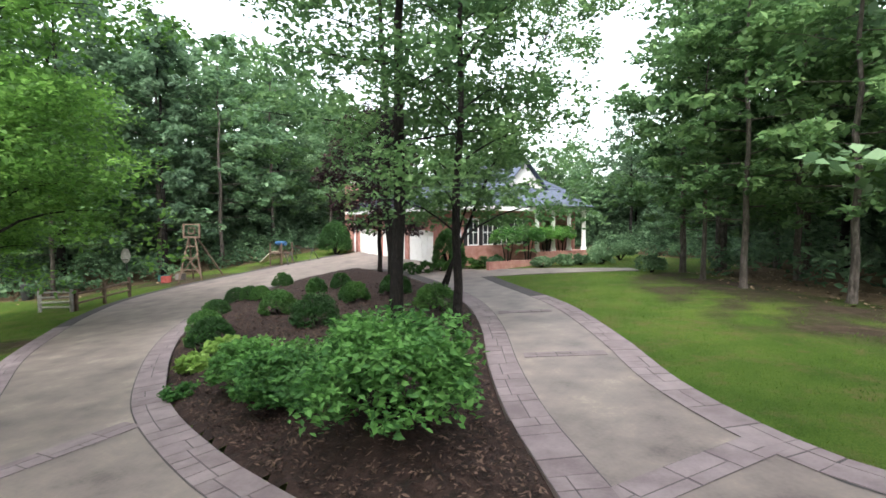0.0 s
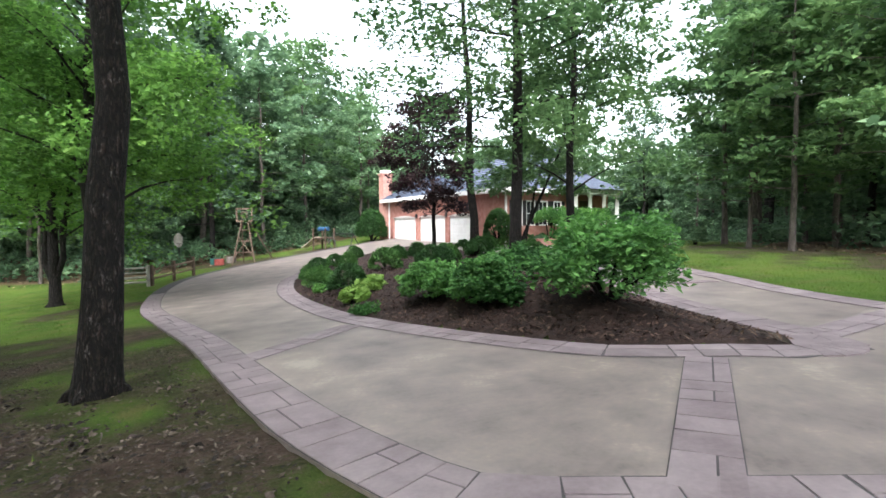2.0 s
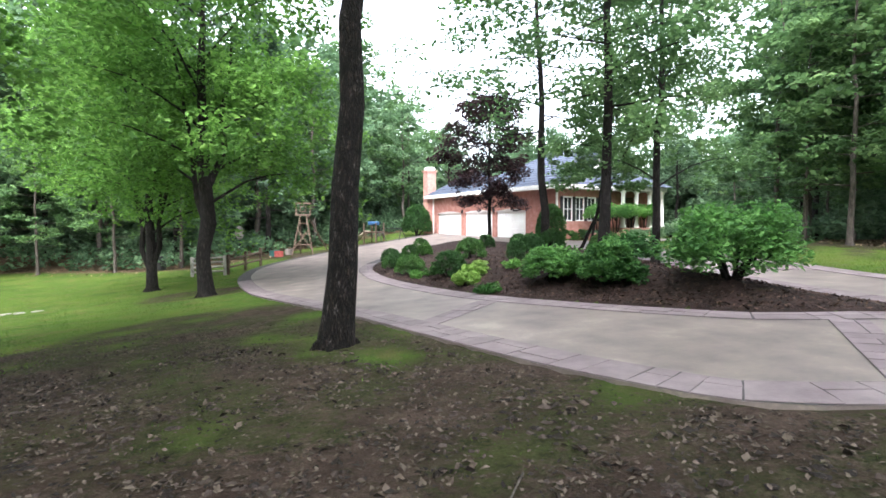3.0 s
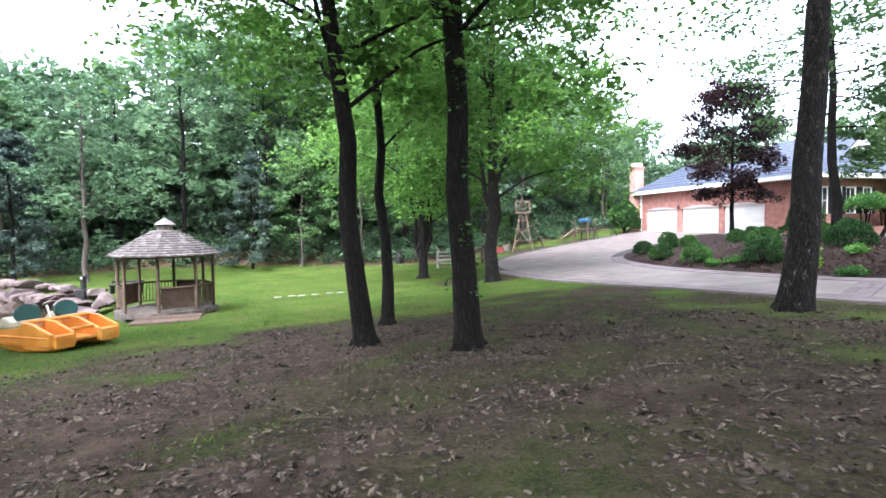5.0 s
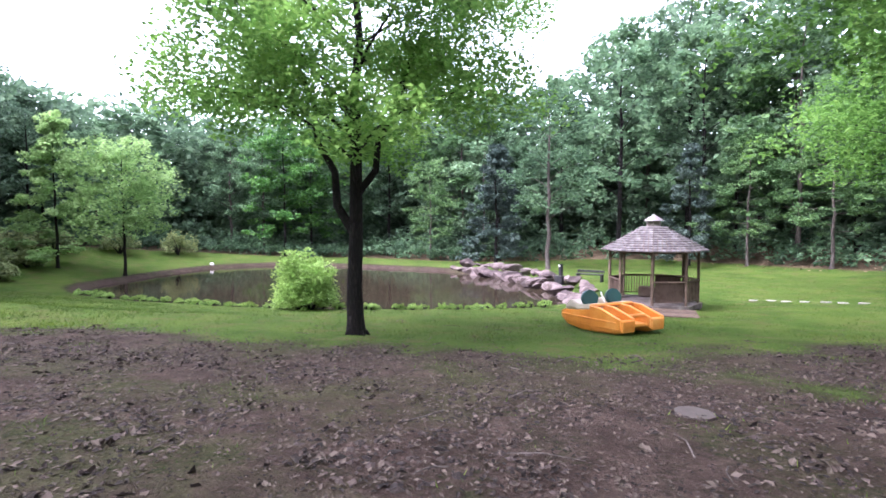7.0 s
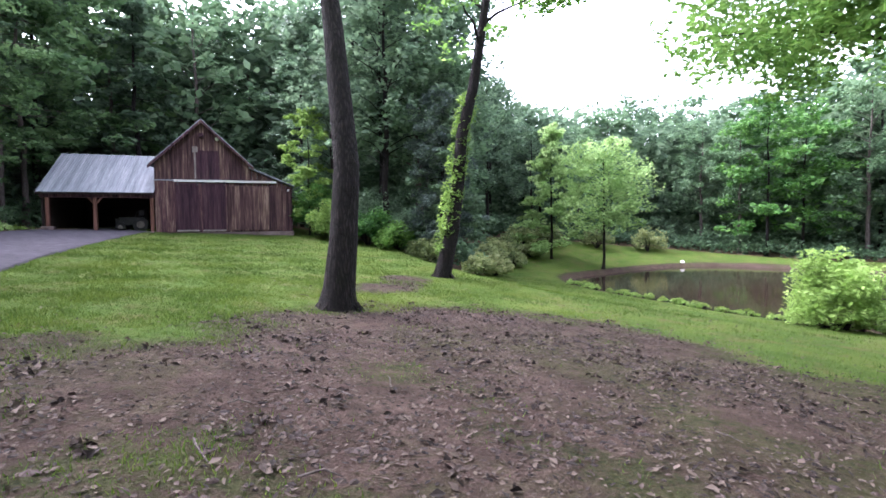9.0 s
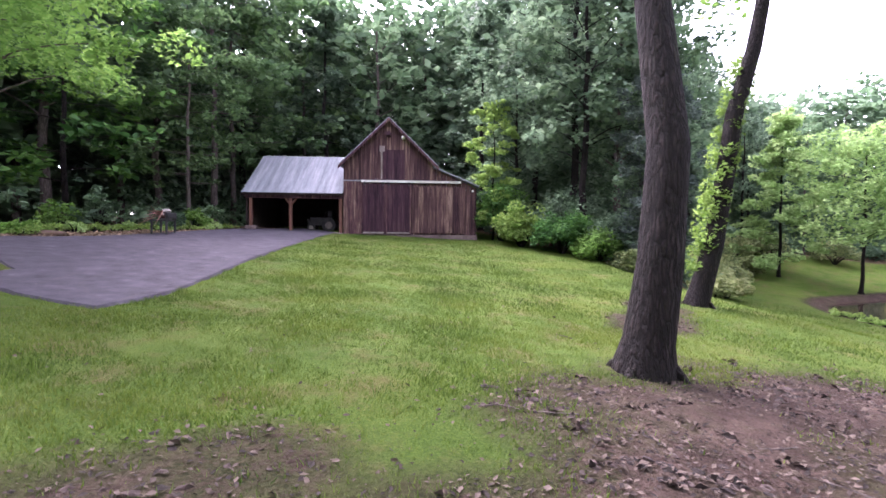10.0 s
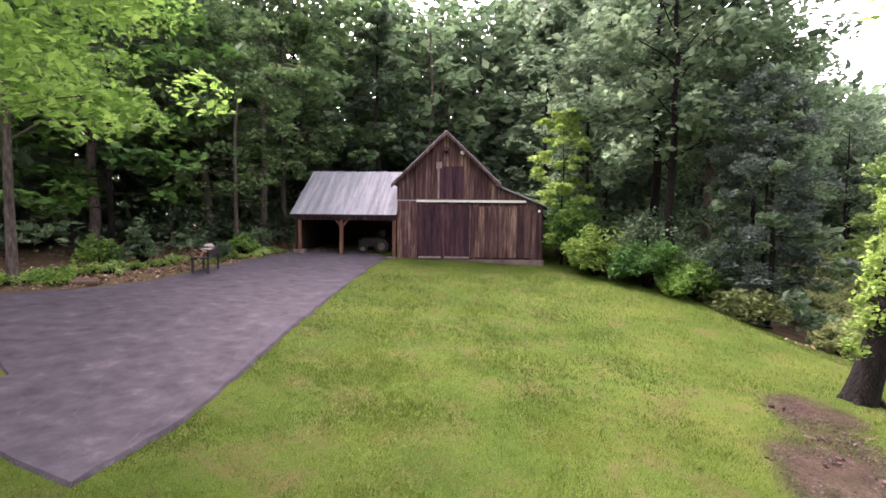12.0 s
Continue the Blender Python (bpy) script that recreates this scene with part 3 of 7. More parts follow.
drive = sheet("driveway", [DRIVE, BED], CONCRETE, 0.03, "stained tan concrete driveway looping round a planted island", "driveway")
jag = random.Random(5)
ragged = []
for p, q in zip(COURT, np.roll(COURT, -1, axis=0)):
    m = max(1, int(np.linalg.norm(q - p) / 0.3))
    across = np.array([-(q - p)[1], (q - p)[0]]) / np.linalg.norm(q - p)
    ragged += [p + (q - p) * k / m + across * jag.uniform(-0.045, 0.045) for k in range(m)]
court = sheet("parking_court", [np.array(ragged)], ASPHALT, 0.045, "worn grey asphalt parking court before the barn", "asphalt", slope=0.14)


def crack_line(pts, width):
    """A thin wandering line on the asphalt."""
    pts = catmull(pts, 0.12)
    vs, fs = [], []
    for k, p in enumerate(pts):
        d = pts[min(k + 1, len(pts) - 1)] - pts[max(k - 1, 0)]
        d = np.array([-d[1], d[0]]) / max(1e-6, np.hypot(*d))
        p = p + d * jag.uniform(-0.04, 0.04)
        w = width * jag.uniform(0.35, 1.0) * (1 - 0.6 * k / len(pts))
        for q in (-w, w):
            x, y = p + d * q
            vs.append((x, y, float(land(np.array([x]), np.array([y]), False)[0]) + 0.051))
        if k:
            fs.append((2 * k - 2, 2 * k - 1, 2 * k + 1, 2 * k))
    put("crack", raw("crack", vs, fs), MORTAR, court)


for pts in (((-20.4, -23.6), (-22.3, -25.2), (-24.6, -27.1), (-27.5, -29.4)), ((-20.2, -23.8), (-20.6, -25.4), (-21.7, -26.6)), ((-20.0, -24.6), (-21.6, -24.5)), ((-19.9, -25.4), (-21.8, -27.0), (-24.2, -27.9), (-25.2, -29.8)), ((-23.0, -27.4), (-25.0, -30.9), (-25.4, -32.8)), ((-26.2, -29.0), (-28.8, -31.9), (-31.6, -33.0)), ((-21.0, -29.6), (-23.4, -30.0), (-26.5, -32.2))):
    crack_line(pts, 0.014)


def flat(x, y, lift):
    return float(land(np.array([x]), np.array([y]), False)[0]) + lift


def ribbon(name, curve, width, side, closed, lift, mat, parent):
    """A strip along a curve, reaching width to one side of it."""
    n = len(curve)
    vs, fs = [], []
    for i, p in enumerate(curve):
        q = curve[(i + 1) % n] - curve[i - 1] if closed or 0 < i < n - 1 else (curve[1] - curve[0] if i == 0 else curve[-1] - curve[-2])
        nn = np.array([-q[1], q[0]]) / np.linalg.norm(q) * side
        for w in (0.0, width / 2, width):
            x, y = p + nn * w
            vs.append((x, y, flat(x, y, lift)))
    for i in range(n if closed else n - 1):
        j = (i + 1) % n
        for k in (0, 1):
            f = (3 * i + k, 3 * j + k, 3 * j + k + 1, 3 * i + k + 1)
            fs.append(f if side > 0 else f[::-1])
    return put(name, raw(name, vs, fs), mat, parent)


def stone_along(curve, side, closed, lo, hi, width, parent, limit):
    """Stamped border stones of random length, one or two across, each laid by itself."""
    seg = np.linalg.norm(np.diff(curve, axis=0), axis=1)
    s = np.r_[0, np.cumsum(seg)]
    tangent = np.gradient(curve, axis=0)
    tangent /= np.linalg.norm(tangent, axis=1)[:, None]

    def spot(d, w):
        x, y = np.interp(d, s, curve[:, 0]), np.interp(d, s, curve[:, 1])
        tx, ty = np.interp(d, s, tangent[:, 0]), np.interp(d, s, tangent[:, 1])
        return x - ty * side * w, y + tx * side * w

    d, made = lo, 0
    while d < min(hi, s[-1]) and made < limit:
        ln = rng.choice((0.3, 0.42, 0.55, 0.72))
        cut = rng.choice((None, 0.36, 0.62, 0.5))
        rows = [(0.0, 1.0)] if cut is None else [(0.0, cut), (cut, 1.0)]
        for a, c in rows:
            halves = [(d, d + ln)] if rng.random() < 0.7 or ln < 0.5 else [(d, d + ln * 0.55), (d + ln * 0.55, d + ln)]
            for d0, d1 in halves:
                g, w0, w1 = 0.008, a * width, c * width
                j = [rng.uniform(-0.009, 0.009) for _ in range(4)]
                base = [spot(d0 + g + j[0], w0 + g), spot(d1 - g + j[1], w0 + g), spot(d1 - g + j[2], w1 - g), spot(d0 + g + j[3], w1 - g)]
                if side < 0:
                    base = base[::-1]
                cx, cy = sum(p[0] for p in base) / 4, sum(p[1] for p in base) / 4
                cz = flat(cx, cy, 0.0)
                up = 0.043 + rng.uniform(-0.002, 0.002)
                vs = [(x - cx, y - cy, flat(x, y, 0.028) - cz) for x, y in base]
                vs += [(cx + (x - cx) * 0.992 - cx, cy + (y - cy) * 0.992 - cy, flat(x, y, up) - cz) for x, y in base]
                me = raw("paving_stone", vs, [(4, 5, 6, 7), (0, 1, 5, 4), (1, 2, 6, 5), (2, 3, 7, 6), (3, 0, 4, 7)])
                ob = put("paving_stone", me, STAMPED, parent)
                ob.location = (cx, cy, cz)
                made += 1
        d += ln


BORDER = 0.6
ribbon("border_left", LEFT_EDGE, BORDER + 0.012, -1, False, 0.036, MORTAR, drive)
ribbon("border_bed", BED, BORDER + 0.012, 1, True, 0.036, MORTAR, drive)
ribbon("border_right", RIGHT_EDGE, BORDER, -1, False, 0.036, MORTAR, drive)

# ---- trees ----
def leaf_cloud(centres, radii, per, size, flat_=0.75, gen=None):
    """Many small folded leaves gathered in clumps: arrays of corners and faces."""
    gen = gen or nrg
    c = np.repeat(np.asarray(centres, float), per, axis=0)
    r = np.repeat(np.asarray(radii, float), per)
    d = gen.normal(size=(len(c), 3))
    d /= np.linalg.norm(d, axis=1)[:, None]
    p = c + d * (r * gen.uniform(0.35, 1.0, len(c)) ** 0.6)[:, None] * np.array([1, 1, flat_])
    a = gen.normal(size=p.shape) * np.array([1, 1, 0.45])
    a /= np.linalg.norm(a, axis=1)[:, None]
    up = np.array([0, 0, 1.0]) + gen.normal(size=p.shape) * 0.55
    b = np.cross(up, a)
    b /= np.linalg.norm(b, axis=1)[:, None] + 1e-9
    s = size * gen.uniform(0.6, 1.25, len(p))[:, None]
    nrm = np.cross(a, b)
    v = np.stack([p - a * s * 0.55, p + b * s * 0.34 + nrm * s * 0.08, p + a * s * 0.55 - nrm * s * 0.1, p - b * s * 0.34 + nrm * s * 0.08], 1)
    return v.reshape(-1, 3)


def leaf_mesh(name, verts):
    return raw(name, verts, np.arange(len(verts)).reshape(-1, 4))


def bend(p0, p1, sag, n, r):
    """A wandering line from p0 to p1."""
    p0, p1 = np.array(p0, float), np.array(p1, float)
    out = []
    for k in range(n + 1):
        t = k / n
        w = np.array([r.uniform(-1, 1), r.uniform(-1, 1), 0]) * 0.03 * np.linalg.norm(p1 - p0) * math.sin(math.pi * t)
        out.append(p0 + (p1 - p0) * t + w + np.array([0, 0, sag * math.sin(math.pi * t)]))
    return out


def tree_parts(seed, height, r0, crown_base, crown_r, leaf, clumps, per, lean=(0, 0), shape="round", flare=1.25, sides=10, stems=(), curve=(0, 0), clump_r=0.19, low=0.25, knots=()):
    """Trunk with limbs as one bmesh, and the leaf array of its crown."""
    r = random.Random(seed)
    gen = np.random.default_rng(seed)
    bm = bmesh.new()
    line = []
    for k in range(11):
        t = k / 10
        z = height * 0.93 * t
        x = lean[0] * t + curve[0] * math.sin(math.pi * t) + r.uniform(-1, 1) * 0.006 * height * (0 < k)
        y = lean[1] * t + curve[1] * math.sin(math.pi * t) + r.uniform(-1, 1) * 0.006 * height * (0 < k)
        if knots:
            kz = [q[0] for q in knots]
            x, y = (float(np.interp(z, kz, [q[i] for q in knots])) for i in (1, 2))
        line.append((x, y, z))
    pts = [(line[0][0], line[0][1], -0.25), (line[0][0], line[0][1], 0.06), (line[0][0] + (line[1][0] - line[0][0]) * 0.3, line[0][1] + (line[1][1] - line[0][1]) * 0.3, line[1][2] * 0.3), *line[1:]]
    rad = [r0 * flare * 1.15, r0 * flare, r0 * 1.08] + [r0 * (1 - 0.88 * (k / 10) ** 1.15) for k in range(1, 11)]
    tube(bm, pts, rad, sides)
    for k in range(5):
        a = k * math.tau / 5 + r.uniform(-0.4, 0.4)
        tube(bm, [(0, 0, 0.22), (r0 * 1.3 * math.cos(a), r0 * 1.3 * math.sin(a), 0.06), (r0 * 1.9 * math.cos(a), r0 * 1.9 * math.sin(a), -0.1)], [r0 * 0.42, r0 * 0.24, r0 * 0.08], 6)

    def trunk_at(z):
        t = max(0.0, min(1.0, z / (height * 0.93))) * 10
        k = min(9, int(t))
        return np.array(line[k]) + (np.array(line[k + 1]) - np.array(line[k])) * (t - k)

    tips = []
    for sx, sy, z0, z1, sr in stems:
        q = trunk_at(z0)
        e = np.array([q[0] + sx, q[1] + sy, z1])
        path = bend(q, e, 0.0, 6, r)
        path[1] = q + (e - q) * np.array([0.3, 0.3, 0.16])
        tube(bm, path, [sr * (1 - 0.75 * k / 6) for k in range(7)], 8)
        tips += [path[-1], path[-2], path[-3]]
    n_limb = max(6, min(26, clumps // 6))
    for k in range(n_limb):
        t = (k + r.uniform(0.2, 0.8)) / n_limb
        z = crown_base * 0.85 + (height * 0.92 - crown_base * 0.85) * t
        a = k * 2.4 + r.uniform(-0.5, 0.5)
        if shape == "cone":
            reach = crown_r * (1.05 - t)
        else:
            reach = crown_r * math.sqrt(max(0.05, 1 - (1.9 * t - 0.75) ** 2 / 1.4)) * r.uniform(0.7, 1.05)
        q = trunk_at(z)
        rise = {"cone": -0.05, "layer": 0.05}.get(shape, 0.35) * reach
        e = q + np.array([reach * math.cos(a), reach * math.sin(a), rise])
        path = bend(q, e, 0.12 * reach * (shape == "round"), 5, r)
        br = max(0.015, r0 * 0.25 * (1 - 0.6 * t))
        tube(bm, path, [br * (1 - 0.85 * i / 5) for i in range(6)], 5)
        tips += [path[-1], path[-2] + np.array([0, 0, 0.1]), path[3]]
    top = trunk_at(height * 0.93)
    tips += [top, top + np.array([0.2, 0, -0.06 * height])]
    base = np.array(tips)
    pick = base[gen.integers(0, len(base), clumps)]
    cr = clump_r * crown_r * (0.7 if shape == "cone" else 1.0)
    pick = pick + gen.normal(size=pick.shape) * cr * np.array([0.9, 0.9, 0.5])
    pick[:, 2] = np.maximum(pick[:, 2], crown_base * (1 - low))
    rr = cr * gen.uniform(0.6, 1.35, clumps)
    return bm, leaf_cloud(pick, rr, per, leaf, 0.42 if shape == "layer" else 0.62, gen)


def tree(label, at, mat, bark=BARK, group="", rz=0.0, **kw):
    x, y = at
    ob = thing("tree", label, "tree", group, at=(x, y, ground(x, y)), rz=rz)
    bm, lv = tree_parts(**kw)
    part("trunk", bm, bark, ob, smooth=True)
    put("crown", leaf_mesh("crown", lv), mat, ob)
    return ob


# yard trees by the path
tree("tall yard tree with dark lichened trunk beside the drive", (-6.76, 0.82), LEAF_YARD, LICHEN, seed=1, height=13, r0=0.235, crown_base=6.2, crown_r=4.4, leaf=0.11, clumps=130, per=130, lean=(0.8, 0.2), sides=14)
tree("twin-stemmed maple with pale lower trunk on the lawn", (-14.19, 12.11), LEAF_YARD, BARK_GREY, seed=2, height=15, r0=0.27, crown_base=3.6, crown_r=5.3, leaf=0.21, clumps=430, per=75, stems=((1.0, 0.6, 1.4, 9.5, 0.18), (-1.2, 0.2, 2.6, 9.0, 0.12)), sides=12)
tree("many-stemmed shade tree on the lawn", (-18.85, 16.5), LEAF_YARD, BARK_GREY, seed=3, height=11, r0=0.24, crown_base=2.8, crown_r=5.6, leaf=0.21, clumps=400, per=75, stems=((-1.6, 0.3, 0.8, 7.5, 0.13), (1.5, -0.2, 1.0, 7.8, 0.13), (0.4, 1.3, 1.2, 8, 0.1)))
tree("leaning dark-barked yard tree on bare soil", (-13.45, -1.4), LEAF_YARD, seed=4, height=11.5, r0=0.165, crown_base=4.1, crown_r=4.8, leaf=0.13, clumps=330, per=110, low=0.12, lean=(-0.2, -1.7), sides=14)
tree("slender yard tree between larger trunks", (-14.12, 1.02), LEAF_YARD, seed=5, height=10, r0=0.13, crown_base=4.0, crown_r=3.0, leaf=0.16, clumps=80, per=90, lean=(-0.5, 0.3))
tree("ivy-wrapped yard tree leaning over bare soil", (-11.6, -1.85), LEAF_YARD, seed=6, height=12, r0=0.185, crown_base=4.9, crown_r=4.0, leaf=0.13, clumps=250, per=110, lean=(-0.2, -0.83), sides=14)
tree("broad shade tree at the pond slope", (-23.3, -6.85), LEAF_YARD, seed=7, height=11.5, r0=0.18, crown_base=3.75, crown_r=4.1, leaf=0.12, clumps=800, per=95, low=0.5, clump_r=0.15, lean=(0.2, 0.1), stems=((-0.9, -1.1, 2.2, 6.5, 0.11), (0.9, 1.2, 3.1, 6.6, 0.09)), sides=12)
tree("thick bowed trunk with furrowed bark near the barn lawn", (-22.94, -16.62), LEAF_YARD, BARK_GREY, seed=8, height=14, r0=0.27, crown_base=8.5, crown_r=4.0, leaf=0.2, clumps=60, per=50, knots=((0, 0, 0), (1.2, -0.02, 0.13), (2.4, -0.1, 0.2), (4.0, -0.3, -0.04), (6.0, -0.55, -0.35), (13.0, -0.9, -1.6)), sides=16, flare=1.35)
tree("leaning tree with vine on its trunk above the pond", (-31.0, -17.15), LEAF_YARD, BARK, seed=9, height=17, r0=0.25, crown_base=8.6, crown_r=3.4, leaf=0.2, clumps=80, per=55, lean=(-1.09, 2.48), sides=12)
tree("tall straight pine in the planted island", (-0.4, 8.8), LEAF_LAYER, seed=10, height=16, r0=0.17, crown_base=5.2, crown_r=4.2, leaf=0.2, clumps=140, per=50, shape="layer", lean=(0.25, 0.3))
tree("tall bare-trunked tree in the planted island", (-1.05, 14.8), LEAF_LAYER, seed=12, height=16, r0=0.18, crown_base=5.0, crown_r=5.4, leaf=0.22, clumps=190, per=45, shape="layer", lean=(-0.5, 0.2))
tree("slim leafy tree in the planted island", (1.1, 8.6), LEAF_LAYER, seed=13, height=14, r0=0.12, crown_base=2.4, crown_r=3.3, leaf=0.15, clumps=330, per=55, low=0.5, lean=(0.2, 0.2))
tree("slender leaning dogwood in the planted island", (0.75, 14.9), LEAF_LAYER, seed=17, height=7.6, r0=0.06, crown_base=3.0, crown_r=2.4, leaf=0.17, clumps=190, per=50, lean=(1.9, 1.6), shape="layer", low=0.05)
tree("tall thin tree arching over the island", (0.6, 15.6), LEAF_LAYER, seed=18, height=12, r0=0.07, crown_base=6.2, crown_r=3.0, leaf=0.18, clumps=150, per=45, lean=(4.6, -1.5), low=0.05)
tree("maroon-leaved ornamental tree in the planted island", (-2.7, 24.2), LEAF_RED, seed=14, height=9.2, r0=0.13, crown_base=2.2, crown_r=2.6, leaf=0.17, clumps=330, per=62, shape="round", clump_r=0.2)
tree("young tree at the edge of the asphalt", (-19.5, -27.5), LEAF_YARD, BARK_PALE, seed=15, height=11, r0=0.1, crown_base=3.2, crown_r=3.2, leaf=0.15, clumps=190, per=90, lean=(0.4, 0.3))
tree("pale-trunked tree at the edge of the asphalt", (-21.6, -34.8), LEAF_YARD, BARK_PALE, seed=16, height=13, r0=0.13, crown_base=4.0, crown_r=3.8, leaf=0.17, clumps=200, per=90, lean=(0.3, 0.6))
tree("young light-green sapling beside the pond", (-54.4, -15.7), LEAF_SAP, seed=21, height=10.6, r0=0.1, crown_base=1.0, crown_r=2.5, leaf=0.24, clumps=300, per=34, shape="cone", clump_r=0.2, low=0.4, group="pond saplings")
tree("young light-green sapling beside the pond", (-52.5, -11.9), LEAF_SAP, seed=20, height=9.0, r0=0.1, crown_base=2.6, crown_r=3.0, leaf=0.24, clumps=210, per=38, clump_r=0.24, low=0.1, group="pond saplings")
tree("bright young tree at the barn corner", (-41.3, -28.6), LEAF_LIME, seed=22, height=7.8, r0=0.06, crown_base=1.4, crown_r=1.6, leaf=0.2, clumps=120, per=45, shape="layer", low=0.2)
tree("silvery drooping tree where lawn and woods meet", (-40.2, -20.0), LEAF_BLUE, seed=23, height=9.5, r0=0.1, crown_base=1.2, crown_r=1.9, leaf=0.15, clumps=300, per=55, low=0.4)

# trees that shade the yard and the drive from behind
for k, (x, y, h) in enumerate(((-8.2, -12.2, 15), (-1.4, -8.2, 16), (4.8, -6.6, 16), (-13.4, -18.6, 14), (10.5, -8.6, 15), (-4.5, -15.5, 15))):
    tree("tall shade tree over the yard", (x, y), LEAF_YARD, BARK, seed=140 + k, height=h, r0=0.2, crown_base=8.6, crown_r=5.4, leaf=0.3, clumps=150, per=30, group="shade trees over the yard", low=0.02)


def vine(name, label, at, lean, top, height, r, mat, leaf, clumps, per, seed, side=(0, 0)):
    """Climbing leaves that hug a leaning trunk."""
    x, y = at
    ge = np.random.default_rng(seed)
    ob = thing(name, label, "vine", at=(x, y, ground(x, y)))
    z = ge.uniform(0.1, 1.0, clumps) ** 0.9 * top
    t = z / (height * 0.93)
    a = ge.uniform(0, math.tau, clumps)
    c = np.stack([lean[0] * t + r * np.cos(a) + side[0], lean[1] * t + r * np.sin(a) + side[1], z], -1)
    put("leaves", leaf_mesh("leaves", leaf_cloud(c, np.full(clumps, 0.16), per, leaf, 1.0, ge)), mat, ob)
    line = [(lean[0] * q + r * 0.8 * math.cos(9 * q), lean[1] * q + r * 0.8 * math.sin(9 * q), 0.93 * height * q) for q in [top / height / 0.93 * k / 8 for k in range(9)]]
    part("stem", tubes((line, [0.014 - 0.001 * k for k in range(9)]), sides=5), BARK, ob)


vine("vine", "lime-green vine climbing the leaning trunk", (-31.0, -17.15), (-1.09, 2.48), 6.2, 17, 0.27, LEAF_LIME, 0.11, 150, 20, 801, side=(-0.1, -0.14))
vine("ivy", "dark ivy leaves clinging to the trunk", (-11.6, -1.85), (-0.2, -0.83), 6.5, 12, 0.19, LEAF_BOX, 0.07, 60, 12, 802)

# woods: a few kinds of tree, copied along the edge of the clearing
KINDS = []
for k, (mat, bark, kw) in enumerate((
    (LEAF_WOOD, BARK_PALE, dict(height=18, r0=0.21, crown_base=5.0, crown_r=4.2, leaf=0.38, clumps=160, per=30)),
    (LEAF_WOOD, BARK, dict(height=16, r0=0.18, crown_base=4.0, crown_r=3.8, leaf=0.37, clumps=150, per=30)),
    (LEAF_DEEP, BARK, dict(height=19, r0=0.22, crown_base=5.5, crown_r=4.4, leaf=0.4, clumps=160, per=30)),
    (LEAF_WOOD, BARK_PALE, dict(height=15, r0=0.14, crown_base=2.6, crown_r=3.6, leaf=0.36, clumps=160, per=30, shape="layer")),
    (LEAF_DEEP, BARK, dict(height=14, r0=0.16, crown_base=1.6, crown_r=3.0, leaf=0.36, clumps=150, per=30, shape="cone")),
    (LEAF_AZ, BARK, dict(height=11, r0=0.11, crown_base=1.8, crown_r=3.2, leaf=0.32, clumps=120, per=30, shape="layer")),
    (LEAF_LAYER, BARK_PALE, dict(height=16, r0=0.15, crown_base=3.4, crown_r=3.9, leaf=0.34, clumps=180, per=32, shape="layer")),
    (LEAF_BLUE, BARK, dict(height=12, r0=0.16, crown_base=0.8, crown_r=3.0, leaf=0.3, clumps=190, per=40, shape="cone", low=0.6)),
)):
    pair = []
    for deep in (False, True):
        q = dict(kw, sides=6 if deep else 9)
        if deep:
            q.update(per=10, leaf=kw["leaf"] * 1.7)
        bm, lv = tree_parts(seed=40 + k, **q)
        tm = bpy.data.meshes.new("trunk")
        bm.to_mesh(tm)
        bm.free()
        tm.materials.append(bark)
        tm.polygons.foreach_set("use_smooth", [True] * len(tm.polygons))
        cm = leaf_mesh("crown", lv)
        cm.materials.append(mat)
        pair.append((tm, cm))
    KINDS.append(pair)
LABELS = ("tall oak with a bare pale trunk in the woods edge", "leafy forest tree in the woods edge", "deep-green tall tree in the woods", "layered forest tree with spreading boughs", "dark conical evergreen in the woods", "light-green understory tree at the woods edge", "light-green layered tree with a thin pale trunk", "blue-grey spruce beyond the pond")


def wood_tree(x, y, kind, size, spin, deep=False):
    ob = thing("forest_tree", LABELS[kind], "tree", "woods round the clearing", at=(x, y, ground(x, y) - 0.05), rz=spin)
    ob.scale = (size, size, size * rng.uniform(0.92, 1.08))
    for nm, mesh in zip(("trunk", "crown"), KINDS[kind][deep]):
        c = new(nm, mesh)
        c.parent = ob


KIND_H = (18, 16, 19, 15, 14, 11, 16, 12)
SKYLINE = ((-20, 0.75), (22, 0.7), (30, 0.45), (40, 0.37), (52, 0.31), (66, 0.27), (76, 0.235), (98, 0.235), (106, 0.32), (114, 0.6), (200, 0.75))


def top_of_woods(x, y):
    """How high the crowns reach, seen over the pond from the yard: the woods beyond the pond are low."""
    x, y = np.asarray(x, float), np.asarray(y, float)
    dx, dy = x + 15, y + 12
    b = np.degrees(np.arctan2(-dx, dy))
    return 1.2 - land(x, y, False) + np.interp(b, [q[0] for q in SKYLINE], [q[1] for q in SKYLINE]) * np.hypot(dx, dy)


def tallness(x, y):
    """The woods stand taller round the barn and beyond the lawn, lower behind the house."""
    if y < -16:
        return 1.3
    if x < -12:
        return 1.28
    return 0.85 if y > 34 else 1.2


